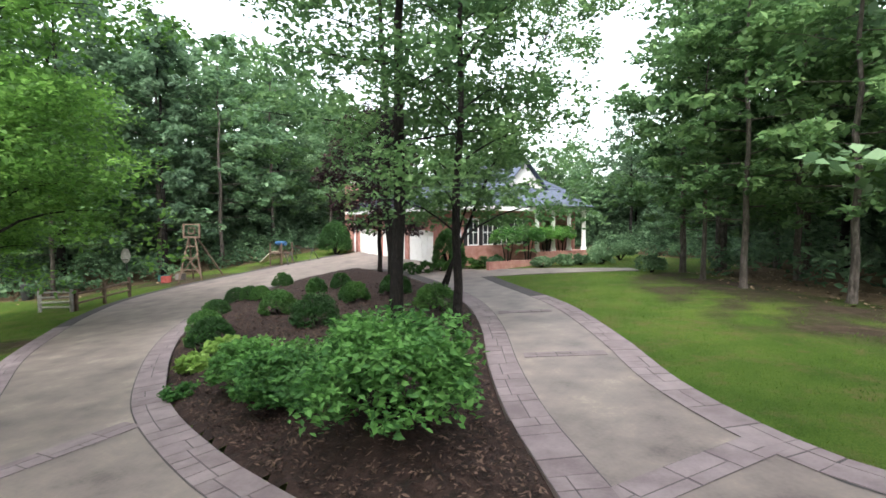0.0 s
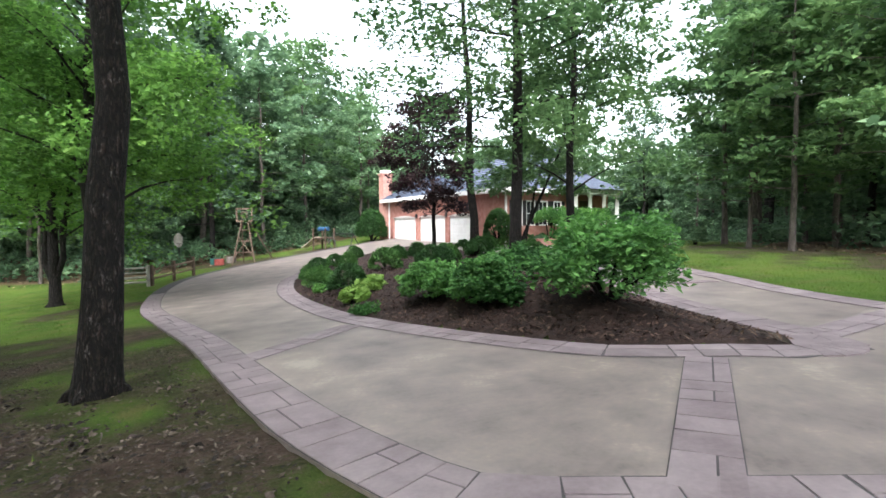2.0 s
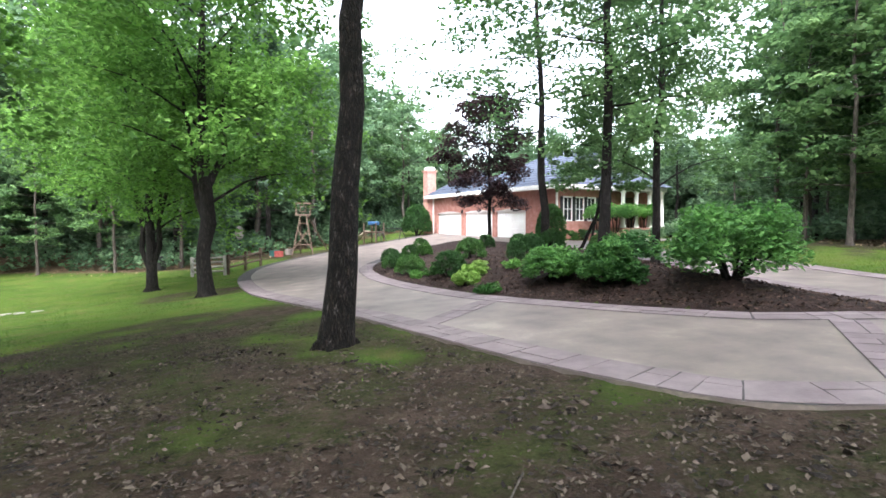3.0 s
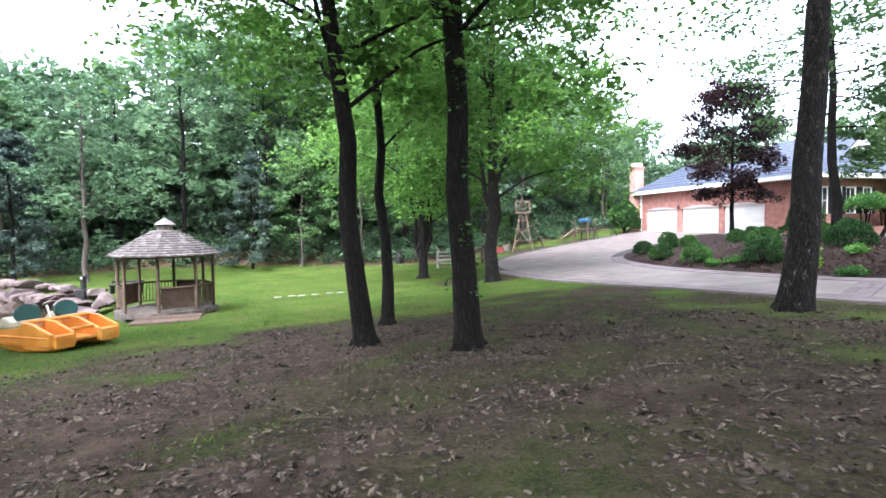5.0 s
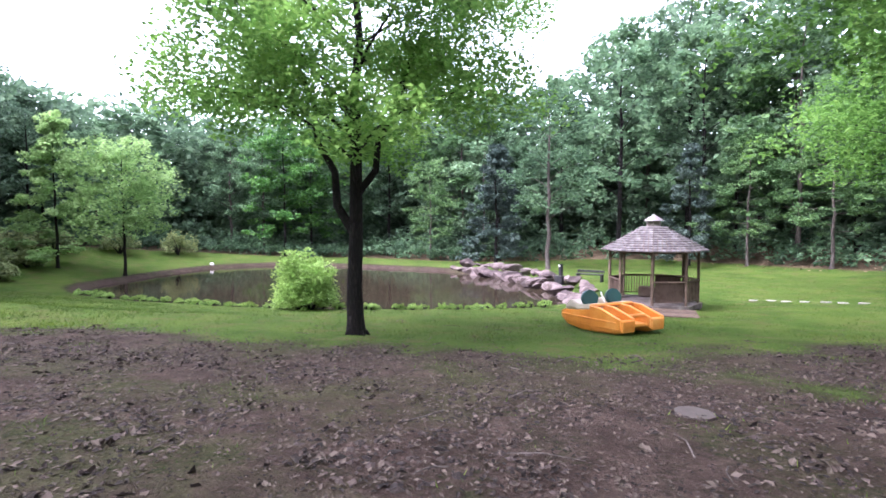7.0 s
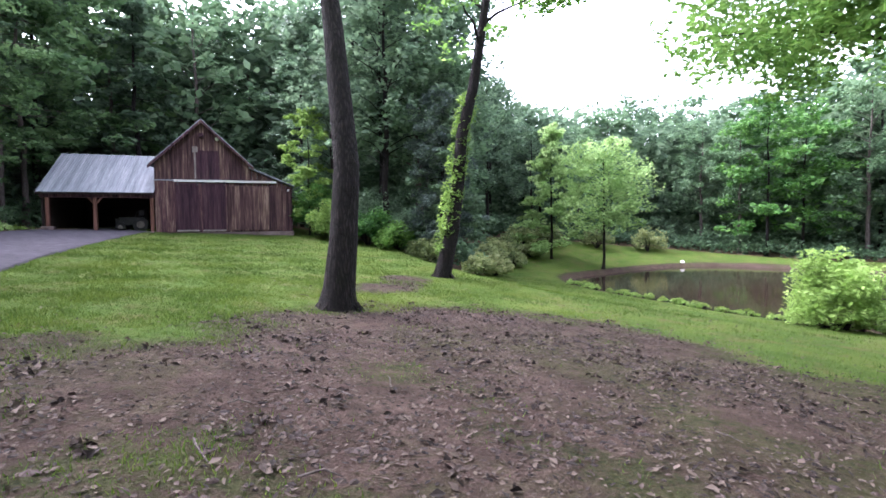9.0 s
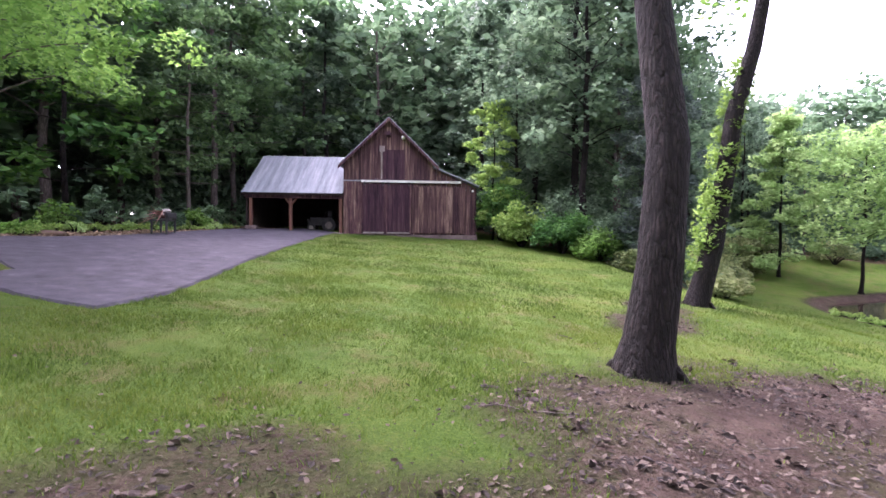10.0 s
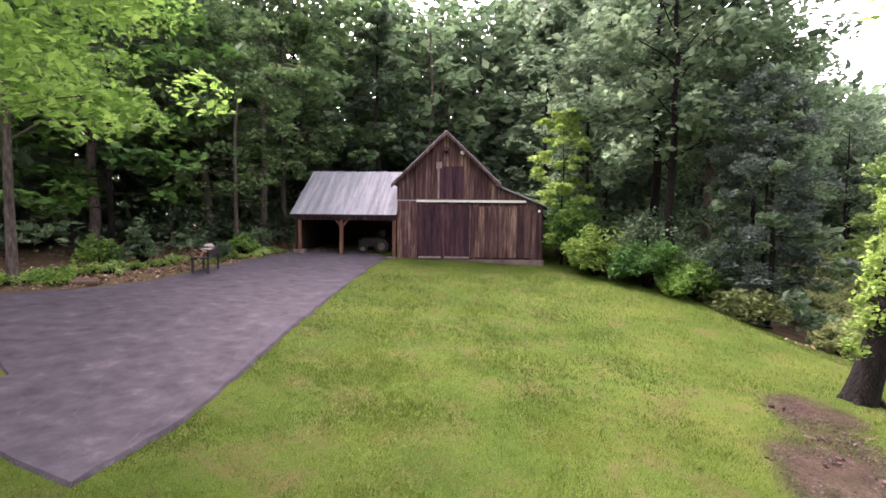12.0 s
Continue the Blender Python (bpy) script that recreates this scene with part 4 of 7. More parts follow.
WOODS = []
for x, y, k, s in ((12.1, 15.4, 6, 0.85), (12.3, 20.7, 6, 0.95), (11.8, 17.8, 6, 0.7), (15.7, 17.6, 6, 0.95), (13.4, 11.9, 6, 0.85), (15.4, 22.8, 0, 0.85), (14.6, 21.8, 3, 0.95), (18.3, 20.8, 6, 1.05), (-28.0, 27.6, 6, 0.75), (-23.5, 27.8, 6, 0.85), (-33.5, 27.8, 6, 0.7), (-46.9, 14.6, 7, 0.95), (-49.6, 17.0, 7, 0.9), (-41.2, 15.2, 0, 0.8), (-37.0, 26.0, 7, 0.8), (-54.5, 12.6, 6, 0.6), (-31.2, -40.8, 6, 0.75), (-44.0, -28.6, 2, 0.62), (-42.8, -20.8, 1, 0.72), (-45.0, -23.0, 0, 1.05), (-47.5, -22.4, 2, 1.0), (-44.2, -25.2, 2, 1.1)):
    wood_tree(x, y, k, s, rng.uniform(0, 360))
    WOODS.append((x, y))
tries = 0
while len(WOODS) < 180 and tries < 60000:
    tries += 1
    x, y = rng.uniform(-92, 46), rng.uniform(-74, 88)
    d = float(inside(CLEARING, np.array([x]), np.array([y]))[0])
    if d < 0.8 or d > 19 or (x > 16 and y < 4) or pond_rho(x, y) < 1.2:
        continue
    gap = 2.7 + 0.14 * d
    if any((x - a) ** 2 + (y - b) ** 2 < gap * gap for a, b in WOODS):
        continue
    if x > -8 and y < -8:
        continue
    far = x < -44 or y > 34
    kind = rng.choice((0, 0, 1, 1, 2, 3, 6) if d > 4 else (0, 1, 3, 6, 6, 4, 5, 5))
    size = rng.uniform(0.85, 1.08) * tallness(x, y)
    if kind == 5 and d > 6 or x < -36 and -36 < y < -16 and kind in (3, 5, 6):
        kind = 2
    size = min(size, float(top_of_woods(x, y)) * rng.uniform(0.8, 1.0) / KIND_H[kind])
    wood_tree(x, y, kind, size, rng.uniform(0, 360), d > 6.5)
    WOODS.append((x, y))

# thick far woods behind: too many to count
gen = np.random.default_rng(3)
wx, wy = gen.uniform(-112, 60, 42000), gen.uniform(-94, 108, 42000)
wd = inside(CLEARING, wx, wy)
keep = (wd > 7) & (wd < 30) & ~((wx > 20) & (wy < 6))
wx, wy, wd = wx[keep][:10000], wy[keep][:10000], wd[keep][:10000]
wh = gen.uniform(0.4, 1.0, len(wx)) ** 0.8 * np.where(wy < -16, 23, np.where(wx < -12, 21.5, np.where(wy > 34, 13.5, 21.0))) * (0.75 + 0.25 * np.sin(wx * 0.21) * np.sin(wy * 0.17))
wh = np.minimum(wh, (top_of_woods(wx, wy) - 1.5) * gen.uniform(0.75, 0.97, len(wx)))
low = gen.random(len(wx)) < 0.5
wh[low] = gen.uniform(0.4, 6.5, low.sum())
back = (wy < -34) & (gen.random(len(wx)) < 0.6)
wh[back] = gen.uniform(0.3, 10.0, back.sum())
hollow = (wy < -33) & (wx > -34) & (wd < 15) & (wh < 6)
wh[hollow] = gen.uniform(6, 13, hollow.sum())
lv = leaf_cloud(np.stack([wx, wy, land(wx, wy, False) + wh], -1), gen.uniform(1.3, 2.6, len(wx)), 22, 0.85, 0.7, gen)
n = 9000
fx, fy = gen.uniform(-108, 58, n * 9), gen.uniform(-90, 104, n * 9)
fd = inside(CLEARING, fx, fy)
keep = (fd > 9) & (fd < 30) & (pond_gap(fx, fy) > 3) & ~((fx > 18) & (fy < 6))
fx, fy = fx[keep][:n], fy[keep][:n]
fh = np.minimum((top_of_woods(fx, fy) - 1.5) * 0.72, np.where(fy > 34, 8.0, np.where(fy < -20, 19.0, 14.0)))
fill = leaf_cloud(np.stack([fx, fy, land(fx, fy, False) + gen.uniform(0.02, 1.0, len(fx)) * fh], -1), gen.uniform(1.6, 2.8, len(fx)), 16, 1.2, 0.7, gen)
lv = np.concatenate([lv, fill])
tagged(put("woods", leaf_mesh("woods", lv), LEAF_DEEP), "dense dark green woods behind the clearing", "woods", kind="stuff")

# low growth under the trees
ux_, uy_ = gen.uniform(-90, 40, 30000), gen.uniform(-64, 80, 30000)
ud = inside(CLEARING, ux_, uy_)
keep = (ud > np.where((ux_ > -34) & (uy_ < -33), 13, 5)) & (ud < 20) & ~((ux_ > 14) & (uy_ < 9))
ux_, uy_ = ux_[keep][:3200], uy_[keep][:3200]
lv = leaf_cloud(np.stack([ux_, uy_, land(ux_, uy_, False) + gen.uniform(0.3, 5.5, len(ux_))], -1), gen.uniform(0.9, 1.7, len(ux_)), 26, 0.45, 0.7, gen)
tagged(put("understory", leaf_mesh("understory", lv), LEAF_DEEP), "shaded green understory inside the woods", "undergrowth", kind="stuff")

# brush along the edge of the woods
ex, ey = gen.uniform(-80, 34, 90000), gen.uniform(-60, 70, 90000)
ed = inside(CLEARING, ex, ey)
keep = (ed > 0.2) & (ed < 5.0) & ~((ex > 14) & (ey < 9)) & ~((ex > -34) & (ey < -34) & (gen.random(90000) < 0.75)) & ~((ex > 8) & (ey > 8) & (ey < 26) & (gen.random(90000) < 0.7))
ex, ey, ed = ex[keep][:2600], ey[keep][:2600], ed[keep][:2600]
eh = gen.uniform(0.15, 0.75, len(ex)) + ed * gen.uniform(0.0, 0.5, len(ex))
lv = leaf_cloud(np.stack([ex, ey, land(ex, ey, False) + eh], -1), gen.uniform(0.35, 0.8, len(ex)), 22, 0.33, 0.8, gen)
tagged(put("brush", leaf_mesh("brush", lv), LEAF_WOOD), "tangled green brush along the woods edge", "undergrowth", kind="stuff")

# ---- brick house on the rise ----
# local x runs along the garage front from the near corner, local +y points out of that front
house = thing("house", "brick house with slate-blue hipped roof and white trim", "house")
house.matrix_basis = Matrix.Translation((1.85, 26.2, 0.35)) @ Matrix.Rotation(math.atan2(12.9, -8.45), 4, "Z")
GL, GD, EAVE = 15.4, 9.6, 3.3
DOORS = ((11.05, 14.75), (6.85, 10.5), (3.1, 6.4))


def wall_with_holes(lo, hi, z0, z1, holes, thick, along):
    """A wall slab along x or y with rectangular openings right through it."""
    bm = bmesh.new()
    cuts = sorted({lo, hi, *[v for h in holes for v in h[:2]]})
    for a, b in zip(cuts, cuts[1:]):
        spans = [(h[2], h[3]) for h in holes if h[0] <= a + 1e-4 and h[1] >= b - 1e-4]
        z = z0
        for s0, s1 in sorted(spans):
            if s0 > z:
                box(bm, *((a, thick[0], z, b, thick[1], s0) if along == "x" else (thick[0], a, z, thick[1], b, s0)))
            z = s1
        if z < z1:
            box(bm, *((a, thick[0], z, b, thick[1], z1) if along == "x" else (thick[0], a, z, thick[1], b, z1)))
    bmesh.ops.remove_doubles(bm, verts=bm.verts, dist=0.001)
    return bm


part("wall", wall_with_holes(0, GL, -0.9, EAVE, [(a, b, -0.9, 1.95) for a, b in DOORS], (-0.3, 0.0), "x"), BRICK, house)
WINS = ((-1.25, -0.5), (-2.35, -1.6), (-3.45, -2.7), (-4.75, -4.1))
part("wall", wall_with_holes(-GD, -0.3, -0.9, EAVE, [(a, b, 1.25, 2.75) for a, b in WINS] + [(-7.6, -6.6, 0.7, 2.9)], (0.0, 0.3), "y"), BRICK, house)
part("wall", boxes((GL - 0.3, -GD, -0.9, GL, -0.3, EAVE), (0.3, -GD, -0.9, GL - 0.3, -GD + 0.3, EAVE)), BRICK, house)
for a, b in DOORS:
    bm = bmesh.new()
    n = 10
    box(bm, a + 0.02, -0.2, -0.85, b - 0.02, -0.14, 1.95)
    gd = part("garage_door", bm, WHITE, house, "white panelled garage door")
    for r in range(4):
        for c in range(4):
            x0, x1 = a + 0.1 + (b - a - 0.2) * c / 4 + 0.04, a + 0.1 + (b - a - 0.2) * (c + 1) / 4 - 0.04
            z0 = -0.3 + r * 0.55
            part("panel", boxes((x0, -0.14, z0, x1, -0.122, z0 + 0.42), bev=0.008), WHITE, gd)
    bm = bmesh.new()
    for k in range(n):
        t0, t1 = k / n, (k + 1) / n
        h0, h1 = 0.16 * (1 - (2 * t0 - 1) ** 2), 0.16 * (1 - (2 * t1 - 1) ** 2)
        x0, x1 = a + (b - a) * t0, a + (b - a) * t1
        vs = [bm.verts.new(p) for p in ((x0, 0.012, 1.93), (x1, 0.012, 1.93), (x1, 0.012, 1.95 + h1), (x0, 0.012, 1.95 + h0))]
        bm.faces.new(vs[::-1])
    bmesh.ops.extrude_face_region(bm, geom=bm.faces[:])
    part("arch_head", bm, WHITE, gd)
for x in (10.78, 6.62):
    part("wall_lamp", boxes((x - 0.08, 0.0, 1.9, x + 0.08, 0.16, 2.2), bev=0.03), IRON, house, "small black lantern lamp")
for a, b in WINS:
    w = part("window", boxes((0.03, a - 0.06, 1.2, 0.09, b + 0.06, 1.27), (0.03, a - 0.06, 2.73, 0.09, b + 0.06, 2.82), (0.03, a - 0.06, 1.27, 0.09, a + 0.02, 2.73), (0.03, b - 0.02, 1.27, 0.09, b + 0.06, 2.73), (0.05, a + 0.02, 1.97, 0.08, b - 0.02, 2.01), (0.05, (a + b) / 2 - 0.015, 1.27, 0.08, (a + b) / 2 + 0.015, 2.73)), WHITE, house, "white sash window")
    w.location.x = -0.06
    part("pane", boxes((0.14, a, 1.25, 0.16, b, 2.75)), GLASS, w)
    for s0, s1 in ((a - 0.33, a - 0.08), (b + 0.08, b + 0.33)):
        part("shutter", boxes((-0.045, s0, 1.2, -0.005, s1, 2.8), bev=0.008), IRON, house, "dark louvred shutter")
# eaves, fascia and hipped roofs
part("soffit", boxes((-0.55, -GD - 0.55, EAVE, GL + 0.55, 0.55, EAVE + 0.06)), WHITE, house)
part("fascia", boxes((-0.6, 0.55, EAVE, GL + 0.6, 0.62, EAVE + 0.26), (-0.62, -GD - 0.6, EAVE, -0.55, 0.62, EAVE + 0.26), (GL + 0.55, -GD - 0.6, EAVE, GL + 0.62, 0.62, EAVE + 0.26)), WHITE, house, "white eave board and gutter")
part("downspout", boxes((GL - 0.12, 0.02, -0.4, GL - 0.02, 0.12, EAVE)), WHITE, house, "white downspout")
part("downspout", boxes((-0.02, 0.02, -0.2, 0.1, 0.12, EAVE)), WHITE, house, "white corner board")


def hip_roof(x0, x1, y0, y1, z0, rise, courses=14):
    """Four sloping faces in overlapping shingle courses, with a ridge along x."""
    bm = bmesh.new()
    half = (y1 - y0) / 2
    run = min(half, (x1 - x0) / 2)

    def rect(t):
        d = run * t
        return [(x0 + d, y0 + d), (x1 - d, y0 + d), (x1 - d, y1 - d), (x0 + d, y1 - d)]

    for k in range(courses):
        t0, t1 = k / courses, (k + 1) / courses
        a, b = rect(t0), rect(t1)
        za, zb = z0 + rise * t0 + 0.035, z0 + rise * t1
        for i in range(4):
            j = (i + 1) % 4
            p = [(*a[i], za), (*a[j], za), (*b[j], zb), (*b[i], zb)]
            low = [(*a[i], za - 0.035), (*a[j], za - 0.035)]
            v = [bm.verts.new(q) for q in p + low]
            bm.faces.new(v[:4])
            bm.faces.new((v[4], v[5], v[1], v[0]))
    bmesh.ops.remove_doubles(bm, verts=bm.verts, dist=0.001)
    bmesh.ops.recalc_face_normals(bm, faces=bm.faces)
    return bm


part("roof", hip_roof(-0.6, 11.0, -GD - 0.6, 0.6, EAVE + 0.24, 3.0), SLATE, house)
part("roof", hip_roof(9.4, GL + 0.6, -6.2, 0.6, EAVE + 0.24, 2.2, 9), SLATE, house)
part("roof", hip_roof(3.0, 12.0, -GD - 5.0, -5.5, EAVE + 1.0, 3.0), SLATE, house)
bm = boxes((15.7, -0.45, -0.9, 16.45, 0.45, 5.7), (15.41, -0.4, -0.9, 15.7, -0.05, 2.6))
box(bm, 15.62, -0.53, 5.7, 16.53, 0.53, 5.86)
chim = part("chimney", bm, BRICK, house, "tall brick chimney")
bm = bmesh.new()
box(bm, 15.72, -0.43, 5.86, 16.43, 0.43, 6.15, bev=0.1)
part("cap", bm, WHITE, chim, "pale chimney cap")
# porch on the front
part("porch_floor", boxes((-1.2, -9.5, -0.4, 0.0, -4.9, 0.75)), BRICK, house)
part("porch_step", boxes((-1.8, -8.4, -0.4, -1.2, -6.2, 0.35)), BRICK, house)
bm = bmesh.new()
for y in (-5.1, -6.5, -7.95, -9.35):
    c = bmesh.new()
    tube(c, [(-1.0, y, 0.75), (-1.0, y, 0.9), (-1.0, y, 0.95), (-1.0, y, 3.1), (-1.0, y, 3.15), (-1.0, y, 3.3)], [0.2, 0.2, 0.15, 0.13, 0.2, 0.2], 14)
    part("column", c, WHITE, house, "white round porch column", True)
part("porch_beam", boxes((-1.25, -9.6, 3.3, 0.0, -4.85, 3.62)), WHITE, house)
bm = bmesh.new()
v = [bm.verts.new(p) for p in ((-1.55, -9.9, 3.62), (-1.55, -4.55, 3.62), (0.7, -8.2, 4.75), (0.7, -6.2, 4.75), (1.2, -9.9, 3.62), (1.2, -4.55, 3.62))]
for f in ((0, 1, 3, 2), (0, 2, 4), (1, 5, 3)):
    bm.faces.new([v[i] for i in f])
part("porch_roof", bm, SLATE, house)
bm = bmesh.new()
prism(bm, [(-9.5, 3.5), (-4.1, 3.5), (-4.1, 4.1), (-6.8, 6.75), (-9.5, 4.1)], 0.0, 0.25, Matrix(((0, 0, 1, 2.1), (1, 0, 0, 0), (0, 1, 0, 0), (0, 0, 0, 1))))
bmesh.ops.recalc_face_normals(bm, faces=bm.faces)
gab = part("front_gable", bm, WHITE, house, "white-sided front gable above the porch")
for y0, y1 in ((-9.95, -6.8), (-6.8, -3.65)):
    bm = bmesh.new()
    slab(bm, (y0, 3.72 if y0 < -8 else 6.8), (y1, 6.8 if y0 < -8 else 3.72), 0.0, 6.5, 0.1)
    bmesh.ops.transform(bm, matrix=Matrix(((0, 1, 0, 1.75), (1, 0, 0, 0), (0, 0, 1, 0), (0, 0, 0, 1))), verts=bm.verts)
    bmesh.ops.recalc_face_normals(bm, faces=bm.faces)
    part("gable_roof", bm, SLATE, gab)
part("gable_window", boxes((2.06, -7.3, 4.2, 2.1, -6.3, 5.3), bev=0.01), GLASS, gab)
part("front_door", boxes((0.1, -7.6, 0.75, 0.16, -6.6, 2.9)), BROWNWOOD, house, "dark front door")
part("brick_pier", boxes((-3.1, -4.6, -0.5, -2.9, 0.4, 0.45)), BRICK, house, "low brick garden wall")

# ---- weathered barn with carport ----
barn = thing("barn", "weathered dark red-brown board barn with lean-to and carport", "barn")
barn.matrix_basis = Matrix(((-0.603, -0.797, 0, -35.9), (0.797, -0.603, 0, -34.5), (0, 0, 1, 0.72), (0, 0, 0, 1)))
APEX, EL, WID, SHED = 5.86, 3.55, 4.68, 6.95


def gable_top(x):
    return EL + (APEX - EL) * (1 - abs(x - WID / 2) / (WID / 2))


board_meshes = 0
# backing sheet coloured as shade, so the gaps between boards read dark
front = part("front_wall", boxes((0.0, 0.06, -0.4, WID, 0.12, EL - 0.1), (WID, 0.06, -0.4, SHED, 0.12, 2.2)), BARNSHADE, barn)
x = 0.0
while x < SHED - 0.05:
    w = min(rng.uniform(0.19, 0.28), SHED - x)
    x1 = x + w - 0.012
    if x < WID:
        tops = (min(gable_top(x), APEX), min(gable_top(min(x1, WID)), APEX))
    else:
        f = lambda q: 3.4 - (q - WID) * 0.45
        tops = (f(x), f(x1))
    yo = rng.uniform(0.0, 0.014)
    segs = [(-0.12 + rng.uniform(-0.03, 0.05), 2.66, 2.66)]
    if x < WID and tops[0] > 2.75:
        segs.append((2.69, tops[0], tops[1]))
    elif x >= WID:
        segs = [(-0.1 + rng.uniform(-0.03, 0.05), tops[0] - 0.02, tops[1] - 0.02)]
    for row, (z0, za, zb) in enumerate(segs):
        bm = bmesh.new()
        vs = [bm.verts.new(p) for p in ((x, yo, z0), (x1, yo, z0), (x1, yo, zb), (x, yo, za), (x, yo + 0.03, z0), (x1, yo + 0.03, z0), (x1, yo + 0.03, zb), (x, yo + 0.03, za))]
        for fc in ((0, 1, 2, 3), (4, 7, 6, 5), (0, 4, 5, 1), (1, 5, 6, 2), (2, 6, 7, 3), (3, 7, 4, 0)):
            bm.faces.new([vs[i] for i in fc])
        part("board", bm, BARNPALE if row or x > 3.5 else BARNWOOD, front)
    x += w
part("side_wall", boxes((0.0, 0.12, -0.4, 0.08, 7.0, EL), (0.0, 7.0, -0.4, WID, 7.1, EL), (SHED - 0.08, 0.12, -0.4, SHED, 7.0, 2.35)), BARNWOOD, barn)
bm = bmesh.new()
v = [bm.verts.new(p) for p in ((0, 7.05, EL), (WID, 7.05, EL), (WID / 2, 7.05, APEX), (0, 0.1, EL - 0.1), (WID, 0.1, EL - 0.1), (WID / 2, 0.1, APEX - 0.05))]
bm.faces.new(v[:3])
bmesh.ops.delete(bm, geom=v[3:], context="VERTS")
# gable backings in the same shade-dark colour
part("gable", bm, BARNSHADE, barn)
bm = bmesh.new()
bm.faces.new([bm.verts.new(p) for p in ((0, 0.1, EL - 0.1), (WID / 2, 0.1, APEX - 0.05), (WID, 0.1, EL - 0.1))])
part("gable", bm, BARNSHADE, barn)
# sliding doors, rail, loft door
for a, b, nm in ((0.95, 2.2, "sliding door of dark boards"), (2.2, 3.52, "sliding door of dark boards")):
    d = part("sliding_door", boxes((a, -0.09, -0.06, b - 0.015, -0.06, 2.52)), BARNDOOR, barn, nm)
    q = a
    while q < b - 0.05:
        w = min(0.22, b - 0.015 - q)
        part("board", boxes((q, -0.115, -0.05, q + w - 0.01, -0.09, 2.5)), BARNDOOR, d)
        q += 0.22
    part("door_edge", boxes((a, -0.13, -0.06, a + 0.07, -0.118, 2.52), (b - 0.085, -0.13, -0.06, b - 0.015, -0.118, 2.52), bev=0.004), BARNWOOD, d)
    part("door_edge", boxes((a + 0.072, -0.13, -0.06, b - 0.087, -0.118, 0.03), bev=0.004), GREYWOOD, d, "pale worn bottom rail")
for a, b in ((3.55, 4.9), (4.9, 6.3)):
    d = part("sliding_door", boxes((a, -0.075, -0.02, b - 0.015, -0.045, 2.42)), BARNWOOD, barn, "second sliding door, sun-bleached boards")
    q = a
    while q < b - 0.05:
        w = min(0.2, b - 0.015 - q)
        part("board", boxes((q, -0.1, 0.0, q + w - 0.012, -0.075, 2.4)), BARNPALE, d)
        q += 0.2
rail = part("door_rail", boxes((0.93, -0.16, 2.6, 6.1, -0.1, 2.68), (0.93, -0.2, 2.68, 6.1, -0.06, 2.71), bev=0.008), WHITE, barn, "pale metal sliding rail")
for q in (1.1, 2.05, 2.35, 3.4):
    part("hanger", boxes((q - 0.03, -0.17, 2.42, q + 0.03, -0.11, 2.62)), IRON, rail)
part("ledger", boxes((-0.02, -0.03, 2.655, WID, 0.0, 2.72)), TIN, barn, "pale flashing strip over the doors")
loft = part("loft_door", boxes((2.02, -0.04, 2.76, 3.17, -0.01, 4.3)), BARNDOOR, barn, "boarded loft door")
for q in (2.02, 2.31, 2.6, 2.89):
    part("board", boxes((q, -0.06, 2.76, q + 0.27, -0.04, 4.28)), BARNDOOR, loft)
part("hoist_beam", boxes((2.25, -0.6, 4.95, 2.43, 0.1, 5.15)), BARNDOOR, barn)
part("loft_trim", boxes((1.93, -0.07, 2.76, 2.01, -0.02, 4.35), (1.86, -0.08, 4.2, 2.12, -0.03, 4.5)), GREYWOOD, barn, "pale weathered loft post")
part("flood_lamp", boxes((3.0, -0.2, 4.84, 3.18, -0.02, 5.02), bev=0.05), WHITE, barn, "small white flood lamp")
part("flood_lamp", boxes((6.68, -0.16, 2.16, 6.8, -0.02, 2.27), bev=0.04), WHITE, barn, "small white flood lamp")


bm = bmesh.new()
slab(bm, (-0.22, EL - 0.12), (WID / 2, APEX + 0.02), -0.35, 7.3, 0.07)
slab(bm, (WID / 2, APEX + 0.02), (WID + 0.22, EL - 0.12), -0.35, 7.3, 0.07)
part("roof", bm, TIN, barn, "rusty grey metal gable roof")
bm = bmesh.new()
slab(bm, (-0.25, EL - 0.3), (WID / 2, APEX - 0.12), -0.36, -0.3, 0.16)
slab(bm, (WID / 2, APEX - 0.12), (WID + 0.25, EL - 0.3), -0.36, -0.3, 0.16)
part("barge_board", bm, BARNWOOD, barn, "weathered barge boards")
bm = bmesh.new()
slab(bm, (WID - 0.02, 3.4), (SHED + 0.12, 2.42), -0.25, 7.2, 0.07)
part("lean_to_roof", bm, TIN, barn)
# carport wing
bm = bmesh.new()
CW, RZ = -5.12, 4.35
n = 44
for k in range(n):
    a, b = CW + (0 - CW) * k / n, CW + (0 - CW) * (k + 1) / n
    for c, d, e in ((a, a + (b - a) * 0.72, 0.0), (a + (b - a) * 0.72, b, 0.022)):
        for y0, z0, y1, z1 in ((-0.35, 1.98, 3.6, RZ), (3.6, RZ, 7.4, 2.0)):
            vs = [bm.verts.new(p) for p in ((c, y0, z0 + e), (d, y0, z0 + e), (d, y1, z1 + e), (c, y1, z1 + e))]
            bm.faces.new(vs)
            if e:
                for q, r in ((c, 0), (d, 0)):
                    bm.faces.new([bm.verts.new(p) for p in ((q, y0, z0), (q, y0, z0 + e), (q, y1, z1 + e), (q, y1, z1))])
bmesh.ops.remove_doubles(bm, verts=bm.verts, dist=0.0005)
part("carport_roof", bm, TIN, barn, "ribbed silver metal carport roof")
